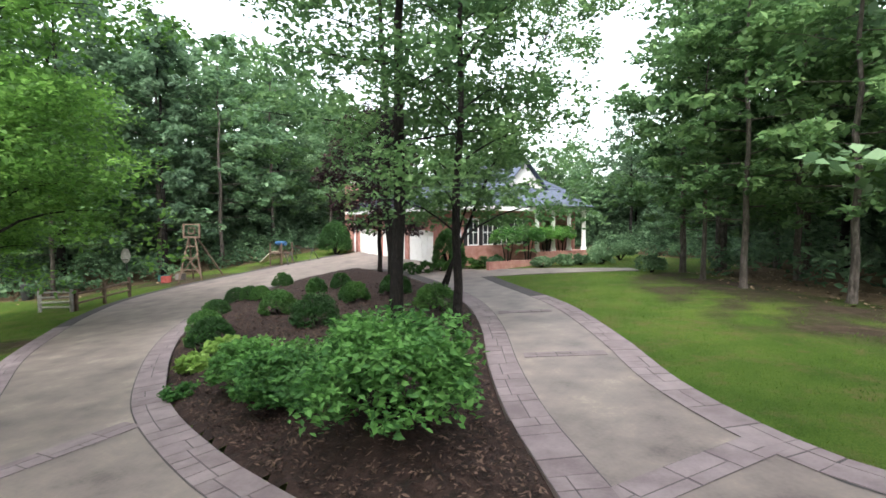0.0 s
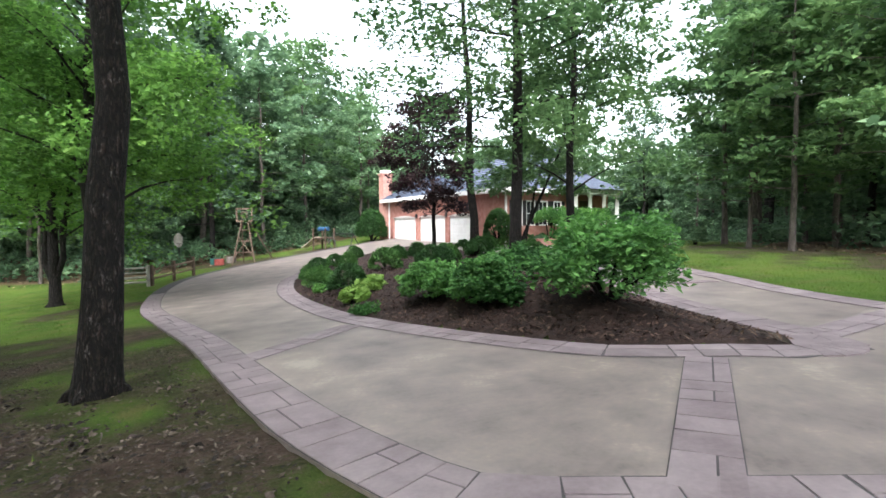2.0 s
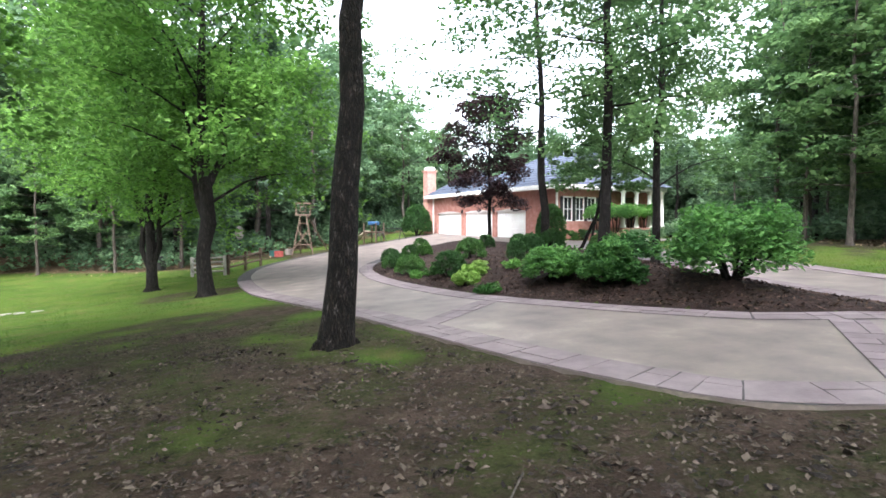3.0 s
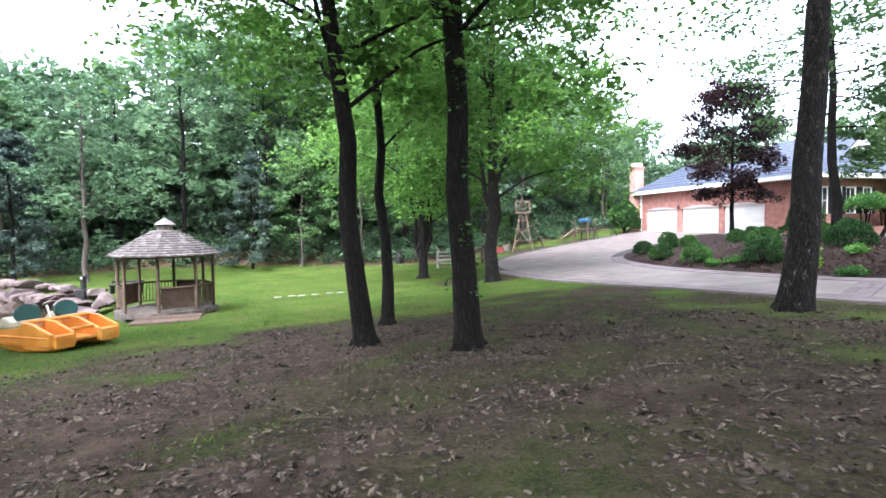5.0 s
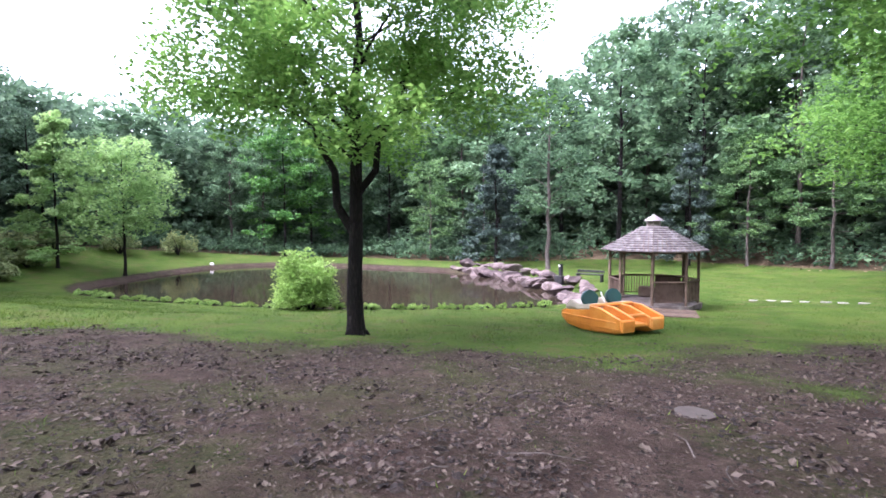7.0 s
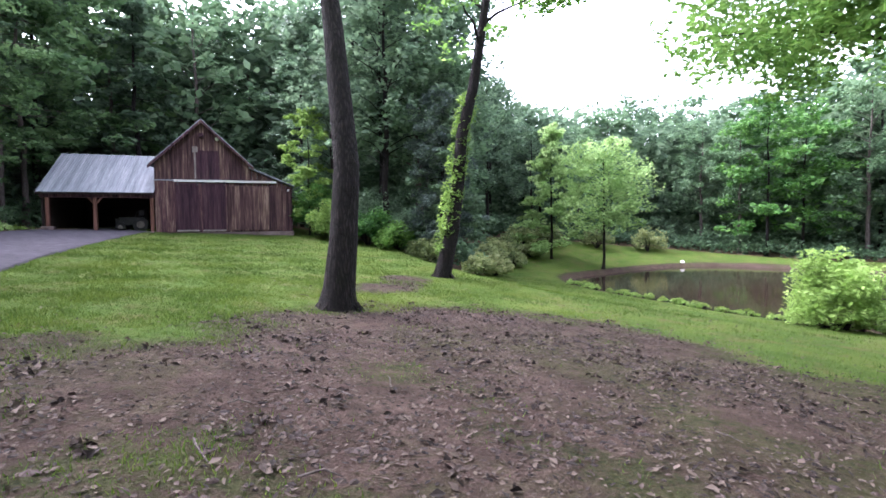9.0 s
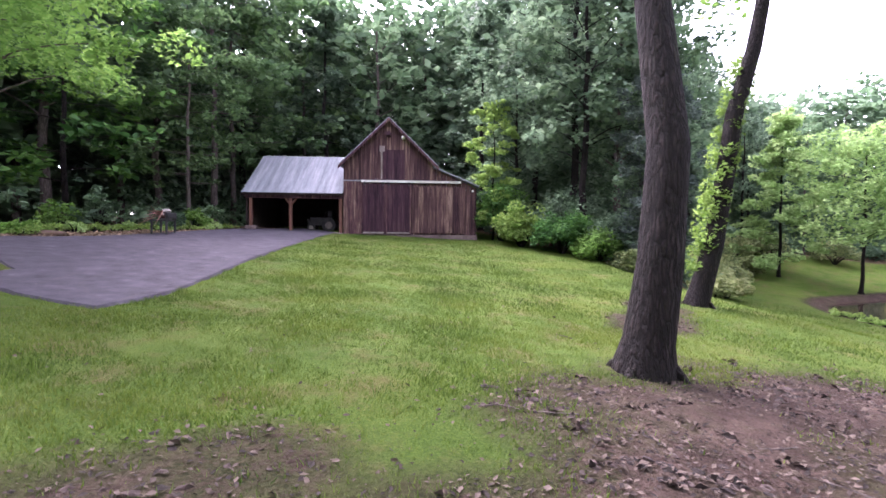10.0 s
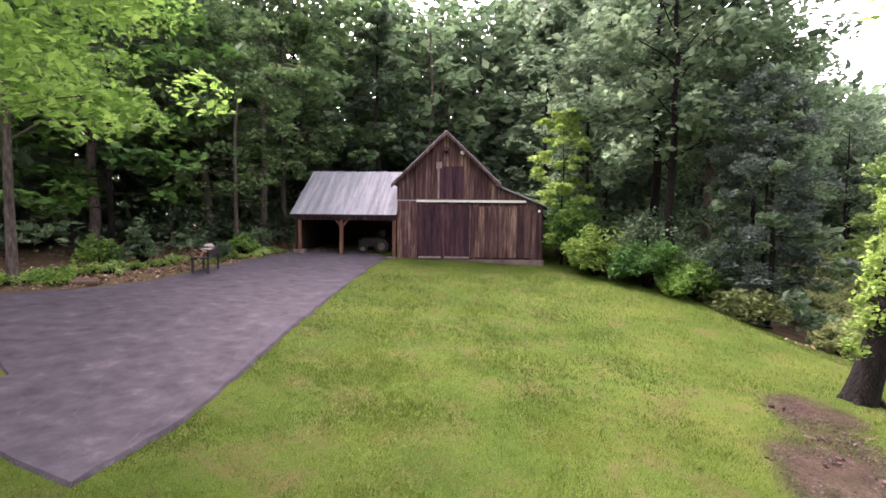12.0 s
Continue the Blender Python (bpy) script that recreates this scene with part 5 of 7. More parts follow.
# eave strip, ceiling and walls below carry the carport's shade in their colour
part("carport_roof_deck", boxes((CW, -0.3, 1.88, 0, -0.24, 1.99)), BARNSHADE, barn)
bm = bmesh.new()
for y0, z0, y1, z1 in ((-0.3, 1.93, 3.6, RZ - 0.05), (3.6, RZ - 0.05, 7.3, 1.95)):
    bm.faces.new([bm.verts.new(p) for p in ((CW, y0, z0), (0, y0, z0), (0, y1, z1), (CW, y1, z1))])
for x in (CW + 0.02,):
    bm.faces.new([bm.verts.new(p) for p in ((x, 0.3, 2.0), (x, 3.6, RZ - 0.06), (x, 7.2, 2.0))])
part("carport_ceiling", bm, BARNSHADE, barn)
part("carport_wall", boxes((CW, 0.4, -0.4, CW + 0.1, 7.0, 2.2), (CW, 6.9, -0.4, 0, 7.0, 2.2)), BARNSHADE, barn)
for x in (-4.72, -2.7, -0.14):
    p = part("post", boxes((x - 0.08, -0.1, -0.3, x + 0.08, 0.08, 1.9), bev=0.015), POST, barn, "reddish timber post")
    if x != -2.7:
        continue
    part("brace", tubes(([(x, 0, 1.35), (x + 0.38, 0, 1.85)], [0.06, 0.06]), ([(x, 0, 1.35), (x - 0.38, 0, 1.85)], [0.06, 0.06]), sides=4), POST, p)
part("header_beam", boxes((CW + 0.1, -0.12, 1.72, 0, 0.08, 1.92)), BARNWOOD, barn)
part("pier", boxes((-4.98, -0.2, -0.4, -4.46, 0.2, 0.3), bev=0.03), ROCK, barn, "stone post base")
part("sill", boxes((-0.05, -0.06, -0.35, SHED + 0.05, 0.02, -0.1)), ROCK, barn, "pale stone foundation strip")
part("carport_floor", boxes((CW, -0.36, -0.4, -0.02, 6.9, -0.03), bev=0.01), CONCRETE, barn, "worn concrete carport slab")
B = barn.matrix_basis


def barn_spot(x, y, z):
    return tuple(B @ Vector((x, y, z)))


# tractor in the carport shade
tr = thing("tractor", "small dark garden tractor parked in the carport", "tractor", at=barn_spot(-1.5, 2.6, -0.05), rz=37)
part("body", boxes((-0.3, -0.7, 0.35, 0.3, 0.6, 0.85), (-0.22, -0.9, 0.4, 0.22, -0.6, 0.75), bev=0.05), IRON, tr)
part("seat", boxes((-0.25, 0.25, 0.85, 0.25, 0.6, 1.25), bev=0.06), IRON, tr)
for sx, sy, rr in ((-0.42, 0.4, 0.4), (0.42, 0.4, 0.4), (-0.36, -0.6, 0.25), (0.36, -0.6, 0.25)):
    wl_ = part("wheel", tubes(([(sx - 0.11, sy, rr), (sx - 0.09, sy, rr), (sx + 0.09, sy, rr), (sx + 0.11, sy, rr)], [rr * 0.86, rr, rr, rr * 0.86]), sides=18), IRON, tr)
    part("rim", tubes(([(sx - 0.12, sy, rr), (sx + 0.12, sy, rr)], [rr * 0.5, rr * 0.5]), sides=14), GREYWOOD, wl_)
part("steering_wheel", tubes(([(0, 0.05, 0.85), (0, 0.12, 1.12)], [0.025, 0.025]), ([(-0.18, 0.13, 1.12), (0.18, 0.13, 1.12)], [0.02, 0.02])), IRON, tr)

# ---- gazebo at the pond ----
gz = thing("gazebo", "octagonal weathered wooden gazebo with shake roof", "gazebo", at=(-25.4, 6.2, -1.95), rz=14)
NG = 8


def ring8(r, k):
    a = (k + 0.5) * math.tau / NG
    return r * math.cos(a), r * math.sin(a)


bm = bmesh.new()
prism(bm, [ring8(1.75, k) for k in range(NG)], -0.18, 0.0)
deck = part("deck", bm, GREYWOOD, gz)
for k in range(NG):
    x, y = ring8(1.6, k)
    p = part("post", boxes((x - 0.045, y - 0.045, 0.0, x + 0.045, y + 0.045, 2.0), bev=0.01), BROWNWOOD, gz)
    part("brace", tubes(([(x, y, 1.62), (x * 0.84, y * 0.84, 1.98)], [0.035, 0.035]), sides=4), BROWNWOOD, p)
    part("stilt", boxes((x - 0.09, y - 0.09, -1.0, x + 0.09, y + 0.09, -0.18)), GREYWOOD, gz)
    x2, y2 = ring8(1.6, k + 1)
    part("beam", tubes(([(x, y, 1.96), (x2, y2, 1.96)], [0.07, 0.07]), sides=4), BROWNWOOD, gz)
    if k == 5:
        continue
    part("handrail", tubes(([(x, y, 0.86), (x2, y2, 0.86)], [0.045, 0.045]), sides=4), BROWNWOOD, gz)
    part("bottom_rail", tubes(([(x, y, 0.14), (x2, y2, 0.14)], [0.03, 0.03]), sides=4), BROWNWOOD, gz)
    if k in (1, 3, 6):
        m = bmesh.new()
        ux_, uy_ = (x2 - x) * 0.08, (y2 - y) * 0.08
        vs = [m.verts.new(q) for q in ((x + ux_, y + uy_, 0.12), (x2 - ux_, y2 - uy_, 0.12), (x2 - ux_, y2 - uy_, 0.84), (x + ux_, y + uy_, 0.84))]
        m.faces.new(vs)
        bmesh.ops.solidify(m, geom=m.faces[:], thickness=0.03)
        part("board_panel", m, BROWNWOOD, gz, "solid brown board railing panel")
    else:
        for j in range(1, 11):
            t = j / 11
            bx, by = x + (x2 - x) * t, y + (y2 - y) * t
            part("baluster", boxes((bx - 0.014, by - 0.014, 0.14, bx + 0.014, by + 0.014, 0.86)), BROWNWOOD, gz)
bm = bmesh.new()
lo = [bm.verts.new((*ring8(1.9, k), 1.97)) for k in range(NG)]
hi = [bm.verts.new((*ring8(0.4, k), 2.86)) for k in range(NG)]
for k in range(NG):
    bm.faces.new((lo[k], lo[(k + 1) % NG], hi[(k + 1) % NG], hi[k]))
roof = part("roof", bm, BROWNWOOD, gz)
# shake courses, one ring after another, with uneven butts
bm = bmesh.new()
R0, R1, Z0, Z1, NC = 1.95, 0.42, 1.98, 2.88, 11
for c in range(NC):
    ra, rb = R0 + (R1 - R0) * c / NC, R0 + (R1 - R0) * (c + 1) / NC
    za, zb = Z0 + (Z1 - Z0) * c / NC + 0.045, Z0 + (Z1 - Z0) * (c + 1) / NC
    for k in range(NG):
        a, b, d, e = (np.array(ring8(ra, k)), np.array(ring8(ra, k + 1)), np.array(ring8(rb, k + 1)), np.array(ring8(rb, k)))
        m = max(2, int(np.linalg.norm(b - a) / 0.16))
        for j in range(m):
            t0, t1 = j / m + 0.01, (j + 1) / m - 0.01
            dz = rng.uniform(-0.012, 0.012)
            q = [a + (b - a) * t0, a + (b - a) * t1, e + (d - e) * t1, e + (d - e) * t0]
            vs = [bm.verts.new((*q[0], za + dz)), bm.verts.new((*q[1], za + dz)), bm.verts.new((*q[2], zb + 0.004)), bm.verts.new((*q[3], zb + 0.004)), bm.verts.new((*q[0], za - 0.05)), bm.verts.new((*q[1], za - 0.05))]
            bm.faces.new(vs[:4])
            bm.faces.new((vs[4], vs[5], vs[1], vs[0]))
tagged(part("shake_shingles", bm, SHAKE, roof), kind="stuff")
bm = bmesh.new()
prism(bm, [ring8(0.27, k) for k in range(NG)], 2.8, 3.12)
cup = part("cupola", bm, GREYWOOD, gz)
bm = bmesh.new()
lo = [bm.verts.new((*ring8(0.38, k), 3.1)) for k in range(NG)]
md = [bm.verts.new((*ring8(0.2, k), 3.24)) for k in range(NG)]
tp = bm.verts.new((0, 0, 3.36))
bm.faces.new(lo[::-1])
for k in range(NG):
    bm.faces.new((lo[k], lo[(k + 1) % NG], md[(k + 1) % NG], md[k]))
    bm.faces.new((md[k], md[(k + 1) % NG], tp))
part("cupola_roof", bm, SHAKE, cup)
part("bench", boxes((-0.9, 0.7, 0.0, 0.5, 1.0, 0.42), bev=0.02), BROWNWOOD, gz)

# dock boards and timber edging beside the gazebo
dock = thing("dock", "low weathered timber landing beside the gazebo", "dock", at=(-23.3, 4.6, ground(-23.3, 4.6) + 0.02), rz=38)
for k in range(9):
    part("plank", boxes((-1.3, -0.75 + k * 0.17, 0.02, 0.7, -0.6 + k * 0.17, 0.06), bev=0.006), BROWNWOOD, dock)
part("beam", boxes((-1.3, -0.78, -0.25, 0.7, -0.66, 0.02), (-1.3, 0.72, -0.25, 0.7, 0.84, 0.02)), BROWNWOOD, dock)

# ---- pedal boat ----
def hull_shell(rows):
    """A closed hull lofted through (x, y0, y1, z0, z1) sections, its lower edges tucked in."""
    bm = bmesh.new()
    rings = []
    for x, y0, y1, z0, z1 in rows:
        t = 0.16 * (y1 - y0)
        m = z0 + 0.35 * (z1 - z0)
        rings.append([bm.verts.new(p) for p in ((x, y0 + t, z0), (x, y1 - t, z0), (x, y1, m), (x, y1 - 0.02, z1), (x, y0 + 0.02, z1), (x, y0, m))])
    for a, b in zip(rings, rings[1:]):
        for k in range(6):
            bm.faces.new((a[k], a[(k + 1) % 6], b[(k + 1) % 6], b[k]))
    bm.faces.new(rings[0])
    bm.faces.new(rings[-1])
    bmesh.ops.recalc_face_normals(bm, faces=bm.faces)
    bmesh.ops.bevel(bm, geom=bm.edges[:], offset=0.018, segments=2, affect="EDGES")
    return bm


def side_board(x0, x1, za, zb, z0, y0, y1):
    """An upright board whose top slopes from za to zb."""
    bm = bmesh.new()
    prism(bm, [(x0, z0), (x1, z0 + 0.04), (x1, zb), (x0 + 0.35 * (x1 - x0), za - 0.02), (x0, za)], y0, y1, Matrix.Rotation(radians(90), 4, "X") @ Matrix.Diagonal((1, 1, -1, 1)))
    bmesh.ops.recalc_face_normals(bm, faces=bm.faces)
    bmesh.ops.bevel(bm, geom=bm.edges[:], offset=0.015, segments=1, affect="EDGES")
    return bm


def pedal_boat(at, rz, label):
    ob = thing("pedal_boat", label, "boat", at=at, rz=rz)
    ob.matrix_basis = ob.matrix_basis @ pose(0, 0, 0, 0, -2, 0) @ Matrix.Diagonal((1.06, 1.1, 1.08, 1))
    for q in (-1, 1):
        y0, y1 = (0.2, 0.66) if q > 0 else (-0.66, -0.2)
        h = part("pontoon", hull_shell([(-1.12, y0 + 0.1, y1 - 0.1, 0.2, 0.38), (-0.85, y0 + 0.03, y1 - 0.03, 0.06, 0.44), (-0.3, y0, y1, 0.0, 0.5), (0.1, y0, y1, 0.0, 0.52), (0.14, y0, y1, 0.0, 0.24), (0.85, y0 + 0.02, y1 - 0.02, 0.04, 0.2), (1.1, y0 + 0.06, y1 - 0.06, 0.14, 0.26)]), ORANGE, ob, "moulded orange pontoon")
        for a, b in ((y0, y0 + 0.07), (y1 - 0.07, y1)):
            part("well_side", side_board(0.08, 1.06, 0.62, 0.4, 0.12, a, b), ORANGE, h)
        part("well_front", boxes((1.0, y0 + 0.04, 0.1, 1.1, y1 - 0.04, 0.38), bev=0.03), ORANGE, h)
        part("rubbing_strake", boxes((-0.95, (y1 if q > 0 else y0) - 0.012, 0.3, 0.95, (y1 if q > 0 else y0) + 0.012, 0.34), bev=0.006), ORANGE, h)
        st = part("seat", hull_shell([(-0.85, q * 0.43 - 0.2, q * 0.43 + 0.2, 0.42, 0.56), (-0.62, q * 0.43 - 0.23, q * 0.43 + 0.23, 0.42, 0.7), (-0.3, q * 0.43 - 0.22, q * 0.43 + 0.22, 0.44, 0.6), (-0.02, q * 0.43 - 0.2, q * 0.43 + 0.2, 0.46, 0.64), (0.12, q * 0.43 - 0.18, q * 0.43 + 0.18, 0.5, 0.6)]), CREAM, ob, "cream moulded seat")
        bm = bmesh.new()
        prism(bm, [(0.24 * math.cos(a), 0.2 + 0.2 * math.sin(a)) for a in [j * math.tau / 18 for j in range(18)]], -0.05, 0.05, Matrix.Translation((-0.22, q * 0.36, 0.54)) @ Matrix.Rotation(radians(90), 4, "Z") @ Matrix.Rotation(radians(78), 4, "X"))
        bmesh.ops.bevel(bm, geom=bm.edges[:], offset=0.02, segments=2, affect="EDGES")
        part("seat_back", bm, TEAL, st, "dark teal rounded seat back")
    part("foot_well", boxes((-0.2, -0.2, 0.2, 1.0, 0.2, 0.26), (-0.2, -0.2, 0.26, -0.12, 0.2, 0.52), bev=0.01), ORANGE, ob)
    part("bow_bar", boxes((0.86, -0.22, 0.4, 0.96, 0.22, 0.47), bev=0.02), ORANGE, ob)
    part("deck_bar", boxes((0.02, -0.62, 0.56, 0.16, 0.62, 0.64), bev=0.03), ORANGE, ob)
    part("pedal_crank", tubes(([(0.5, -0.18, 0.36), (0.5, 0.18, 0.36)], [0.02, 0.02]), ([(0.5, -0.1, 0.28), (0.5, -0.1, 0.44)], [0.015, 0.015])), IRON, ob)
    part("steering_lever", tubes(([(-0.1, 0.0, 0.5), (-0.3, 0.02, 0.86)], [0.018, 0.022])), WHITE, ob, "white steering lever")


def stand(x, y, dz=0.0):
    return (x, y, ground(x, y) + dz)


pedal_boat(stand(-21.62, -0.55, 0.02), -6, "orange pedal boat with cream seats on the grass bank")

# ---- bank rocks ----
def boulder(x, y, z, sx, sy, sz, seed, rz=0.0):
    r = random.Random(seed)
    bm = bmesh.new()
    bmesh.ops.create_icosphere(bm, subdivisions=2, radius=1)
    ph = [r.uniform(0, 6) for _ in range(6)]
    planes = [Vector((r.gauss(0, 1), r.gauss(0, 1), r.gauss(0, 0.8))).normalized() for _ in range(8)]
    for v in bm.verts:
        c = v.co
        for p in planes:
            d = c.dot(p) - 0.46
            if d > 0:
                c -= p * d
        c *= 1 + 0.05 * math.sin(5 * c.x + ph[0]) * math.sin(4 * c.y + ph[1])
        v.co = Vector((c.x * sx, c.y * sy, c.z * sz))
    ob = part("boulder", bm, ROCK)
    ob.matrix_basis = pose(x, y, z, r.uniform(-12, 12), r.uniform(-12, 12), rz)
    tagged(ob, "pale grey-pink boulder in the pond bank", "rock", "rocks along the pond")


k = 0
for (ax, ay), (bx, by), n in (((-46, 10.2), (-38.2, 10.2), 13), ((-38.2, 9.9), (-32.4, 8.5), 15), ((-32.2, 8.2), (-28.6, 5.6), 9)):
    for j in range(n):
        t = (j + rng.random() * 0.6) / n
        for row in (0, 1):
            if row and rng.random() < 0.35:
                continue
            s = rng.uniform(0.4, 0.95) * (0.85 if row else 1.05)
            boulder(ax + (bx - ax) * t + rng.uniform(-0.3, 0.3), ay + (by - ay) * t + row * 1.0 - 0.4, WATER + 0.2 + row * 0.42, s * 1.3, s * rng.uniform(0.65, 1.0), s * rng.uniform(0.38, 0.6), 900 + k, rng.uniform(0, 360))
            k += 1

# pump post and bench on the far bank
po = thing("pump_post", "dark utility post with box on the pond bank", "post", at=(-33.7, 9.3, ground(-33.7, 9.3)))
part("post", boxes((-0.09, -0.09, -0.3, 0.09, 0.09, 1.15), bev=0.01), IRON, po)
part("box", boxes((-0.3, -0.22, 0.0, 0.3, 0.22, 0.5), bev=0.02), IRON, po)
part("sign_plate", boxes((-0.05, -0.12, 1.0, 0.05, -0.09, 1.12)), WHITE, po)
be = thing("park_bench", "low dark bench on the far pond bank", "bench", at=(-33.7, 11.6, ground(-33.7, 11.6)), rz=25)
part("seat", boxes((-0.8, -0.2, 0.4, 0.8, 0.2, 0.46), bev=0.01), IRON, be)
part("backrest", boxes((-0.8, 0.18, 0.52, 0.8, 0.22, 0.66), bev=0.01), IRON, be)
for sx in (-0.7, 0.7):
    part("leg", boxes((sx - 0.04, -0.2, 0, sx + 0.04, 0.22, 0.4)), IRON, be)

# stepping stones towards the gazebo
for k in range(7):
    x, y = -24.5 + k * 0.62, 11.75 + k * 0.1 + 0.12 * math.sin(k * 2)
    bm = bmesh.new()
    prism(bm, [(0.2 * math.cos(a) * rng.uniform(0.85, 1.1), 0.17 * math.sin(a) * rng.uniform(0.85, 1.1)) for a in [j * math.tau / 8 for j in range(8)]], -0.03, 0.03)
    ob = part("stepping_stone", bm, PALE_STONE)
    ob.matrix_basis = pose(x, y, ground(x, y), 0, 0, rng.uniform(0, 90))
    tagged(ob, "flat stone set flush in the lawn", "stepping stone", "stepping stones to the gazebo")

bm = bmesh.new()
prism(bm, [(0.2 * math.cos(a), 0.18 * math.sin(a)) for a in [j * math.tau / 12 for j in range(12)]], -0.04, 0.02)
ob = part("ground_slab", bm, MUD)
ob.matrix_basis = pose(-15.65, -6.1, ground(-15.65, -6.1), 0, 0, 20)
tagged(ob, "flat round stone cover lying in bare soil", "stone")

# ---- rail fence ----
def fence_panel(a, b, rails, mat, label):
    (ax, ay), (bx, by) = a, b
    ob = thing("rail_fence", label, "fence", "fence by the drive", at=(ax, ay, ground(ax, ay)))
    n = max(1, round(math.hypot(bx - ax, by - ay) / 2.0))
    for k in range(n + 1):
        x, y = (bx - ax) * k / n, (by - ay) * k / n
        z = ground(ax + x, ay + y) - ground(ax, ay)
        part("post", boxes((x - 0.07, y - 0.07, z - 0.3, x + 0.07, y + 0.07, z + 1.12), bev=0.012), mat, ob)
    for k in range(n):
        p, q = [((bx - ax) * j / n, (by - ay) * j / n) for j in (k, k + 1)]
        za, zb = [ground(ax + c[0], ay + c[1]) - ground(ax, ay) for c in (p, q)]
        for h in rails:
            part("rail", tubes(([(*p, za + h), (*q, zb + h)], [0.06, 0.06]), sides=4), mat, ob)


fence_panel((-19.9, 22.2), (-17.6, 21.3), (0.25, 0.5, 0.75, 1.0), RAIL, "pale weathered rail fence gate section")
fence_panel((-17.45, 21.4), (-16.95, 24.9), (0.4, 0.85), BROWNWOOD, "dark two-rail fence beside the drive")

# ---- hunting-stand style tower with square frame, and the yard clutter by the drive ----
tw = thing("wooden_tower", "tall brown timber goal frame on splayed legs", "frame", at=(-15.5, 29.3, ground(-15.5, 29.3)), rz=5)
for s in (-1, 1):
    part("leg", tubes(([(s * 0.62, -0.4, -0.1), (s * 0.16, 0, 2.3)], [0.045, 0.04]), sides=6), BROWNWOOD, tw)
    part("leg", tubes(([(s * 0.9 + 0.5, 1.1, -0.1), (s * 0.2, 0.1, 2.3)], [0.04, 0.04]), sides=6), BROWNWOOD, tw)
for h in (0.6, 1.2, 1.8):
    w = 0.62 - 0.46 * h / 2.3
    part("rung", tubes(([(-w, -0.4 + 0.4 * h / 2.3, h), (w, -0.4 + 0.4 * h / 2.3, h)], [0.035, 0.035]), sides=6), BROWNWOOD, tw)
part("brace", tubes(([(-0.55, -0.35, 0.3), (0.35, -0.15, 1.5)], [0.03, 0.03]), ([(0.55, -0.35, 0.3), (-0.35, -0.15, 1.5)], [0.03, 0.03]), sides=6), BROWNWOOD, tw)
bm = boxes((-0.45, -0.08, 2.25, 0.45, 0.0, 2.34), (-0.45, -0.08, 2.92, 0.45, 0.0, 3.0), (-0.45, -0.08, 2.34, -0.37, 0.0, 2.92), (0.37, -0.08, 2.34, 0.45, 0.0, 2.92))
part("square_frame", bm, BROWNWOOD, tw)
part("inner_frame", boxes((-0.18, -0.07, 2.45, 0.18, -0.02, 2.51), (-0.18, -0.07, 2.75, 0.18, -0.02, 2.81), (-0.18, -0.07, 2.51, -0.13, -0.02, 2.75), (0.13, -0.07, 2.51, 0.18, -0.02, 2.75)), BROWNWOOD, tw)
tw.scale = (1.2, 1.2, 1.24)

sd = thing("basketball_hoop", "pale round backboard on a dark pole", "hoop", at=(-20.6, 30.6, ground(-20.6, 30.6)))
part("pole", tubes(([(0, 0, -0.2), (0, 0, 1.9)], [0.05, 0.05])), IRON, sd)
bm = bmesh.new()
prism(bm, [(0.32 * math.cos(a), 0.5 * math.sin(a)) for a in [j * math.tau / 16 for j in range(16)]], -0.03, 0.03, Matrix.Translation((0, -0.08, 1.9)) @ Matrix.Rotation(radians(90), 4, "X"))
part("backboard", bm, RAIL, sd)
part("rim", tubes(([(-0.2, -0.1, 1.65), (0, -0.45, 1.65), (0.2, -0.1, 1.65)], [0.02] * 3)), IRON, sd)

ps = thing("playset", "small faded plastic climbing frame with slide", "playset", at=(-11.2, 33.9, ground(-11.2, 33.9)), rz=-30)
ps.scale = (1.0, 1.0, 1.08)
for x, y in ((-0.6, -0.5), (0.6, -0.5), (-0.6, 0.5), (0.6, 0.5)):
    part("post", tubes(([(x, y, -0.1), (x, y, 1.5)], [0.06, 0.06])), BROWNWOOD, ps)
part("platform", boxes((-0.65, -0.55, 0.75, 0.65, 0.55, 0.85), bev=0.02), BROWNWOOD, ps)
part("canopy", tubes(([(-0.5, 0, 1.45), (0.5, 0, 1.45)], [0.15, 0.15]), sides=6), BLUE, ps, "blue canopy")
bm = bmesh.new()
slab(bm, (-2.0, 0.05), (-0.65, 0.85), -0.34, 0.34, 0.06)
part("slide", bm, CREAM, ps, "pale yellow slide")
part("ladder", tubes(([(0.65, -0.3, 0.85), (1.1, -0.3, 0)], [0.03, 0.03]), ([(0.65, 0.3, 0.85), (1.1, 0.3, 0)], [0.03, 0.03])), IRON, ps)
sw = thing("swing_frame", "dark metal tube swing frame", "swing", at=(-10.0, 35.4, ground(-10.0, 35.4)), rz=-35)
part("top_bar", tubes(([(-1.1, 0, 0.95), (1.1, 0, 0.95)], [0.035, 0.035])), IRON, sw)
for s in (-1, 1):
    part("leg", tubes(([(s * 1.1, 0, 0.95), (s * 1.3, -0.5, -0.05)], [0.03, 0.03]), ([(s * 1.1, 0, 0.95), (s * 1.3, 0.5, -0.05)], [0.03, 0.03])), IRON, sw)
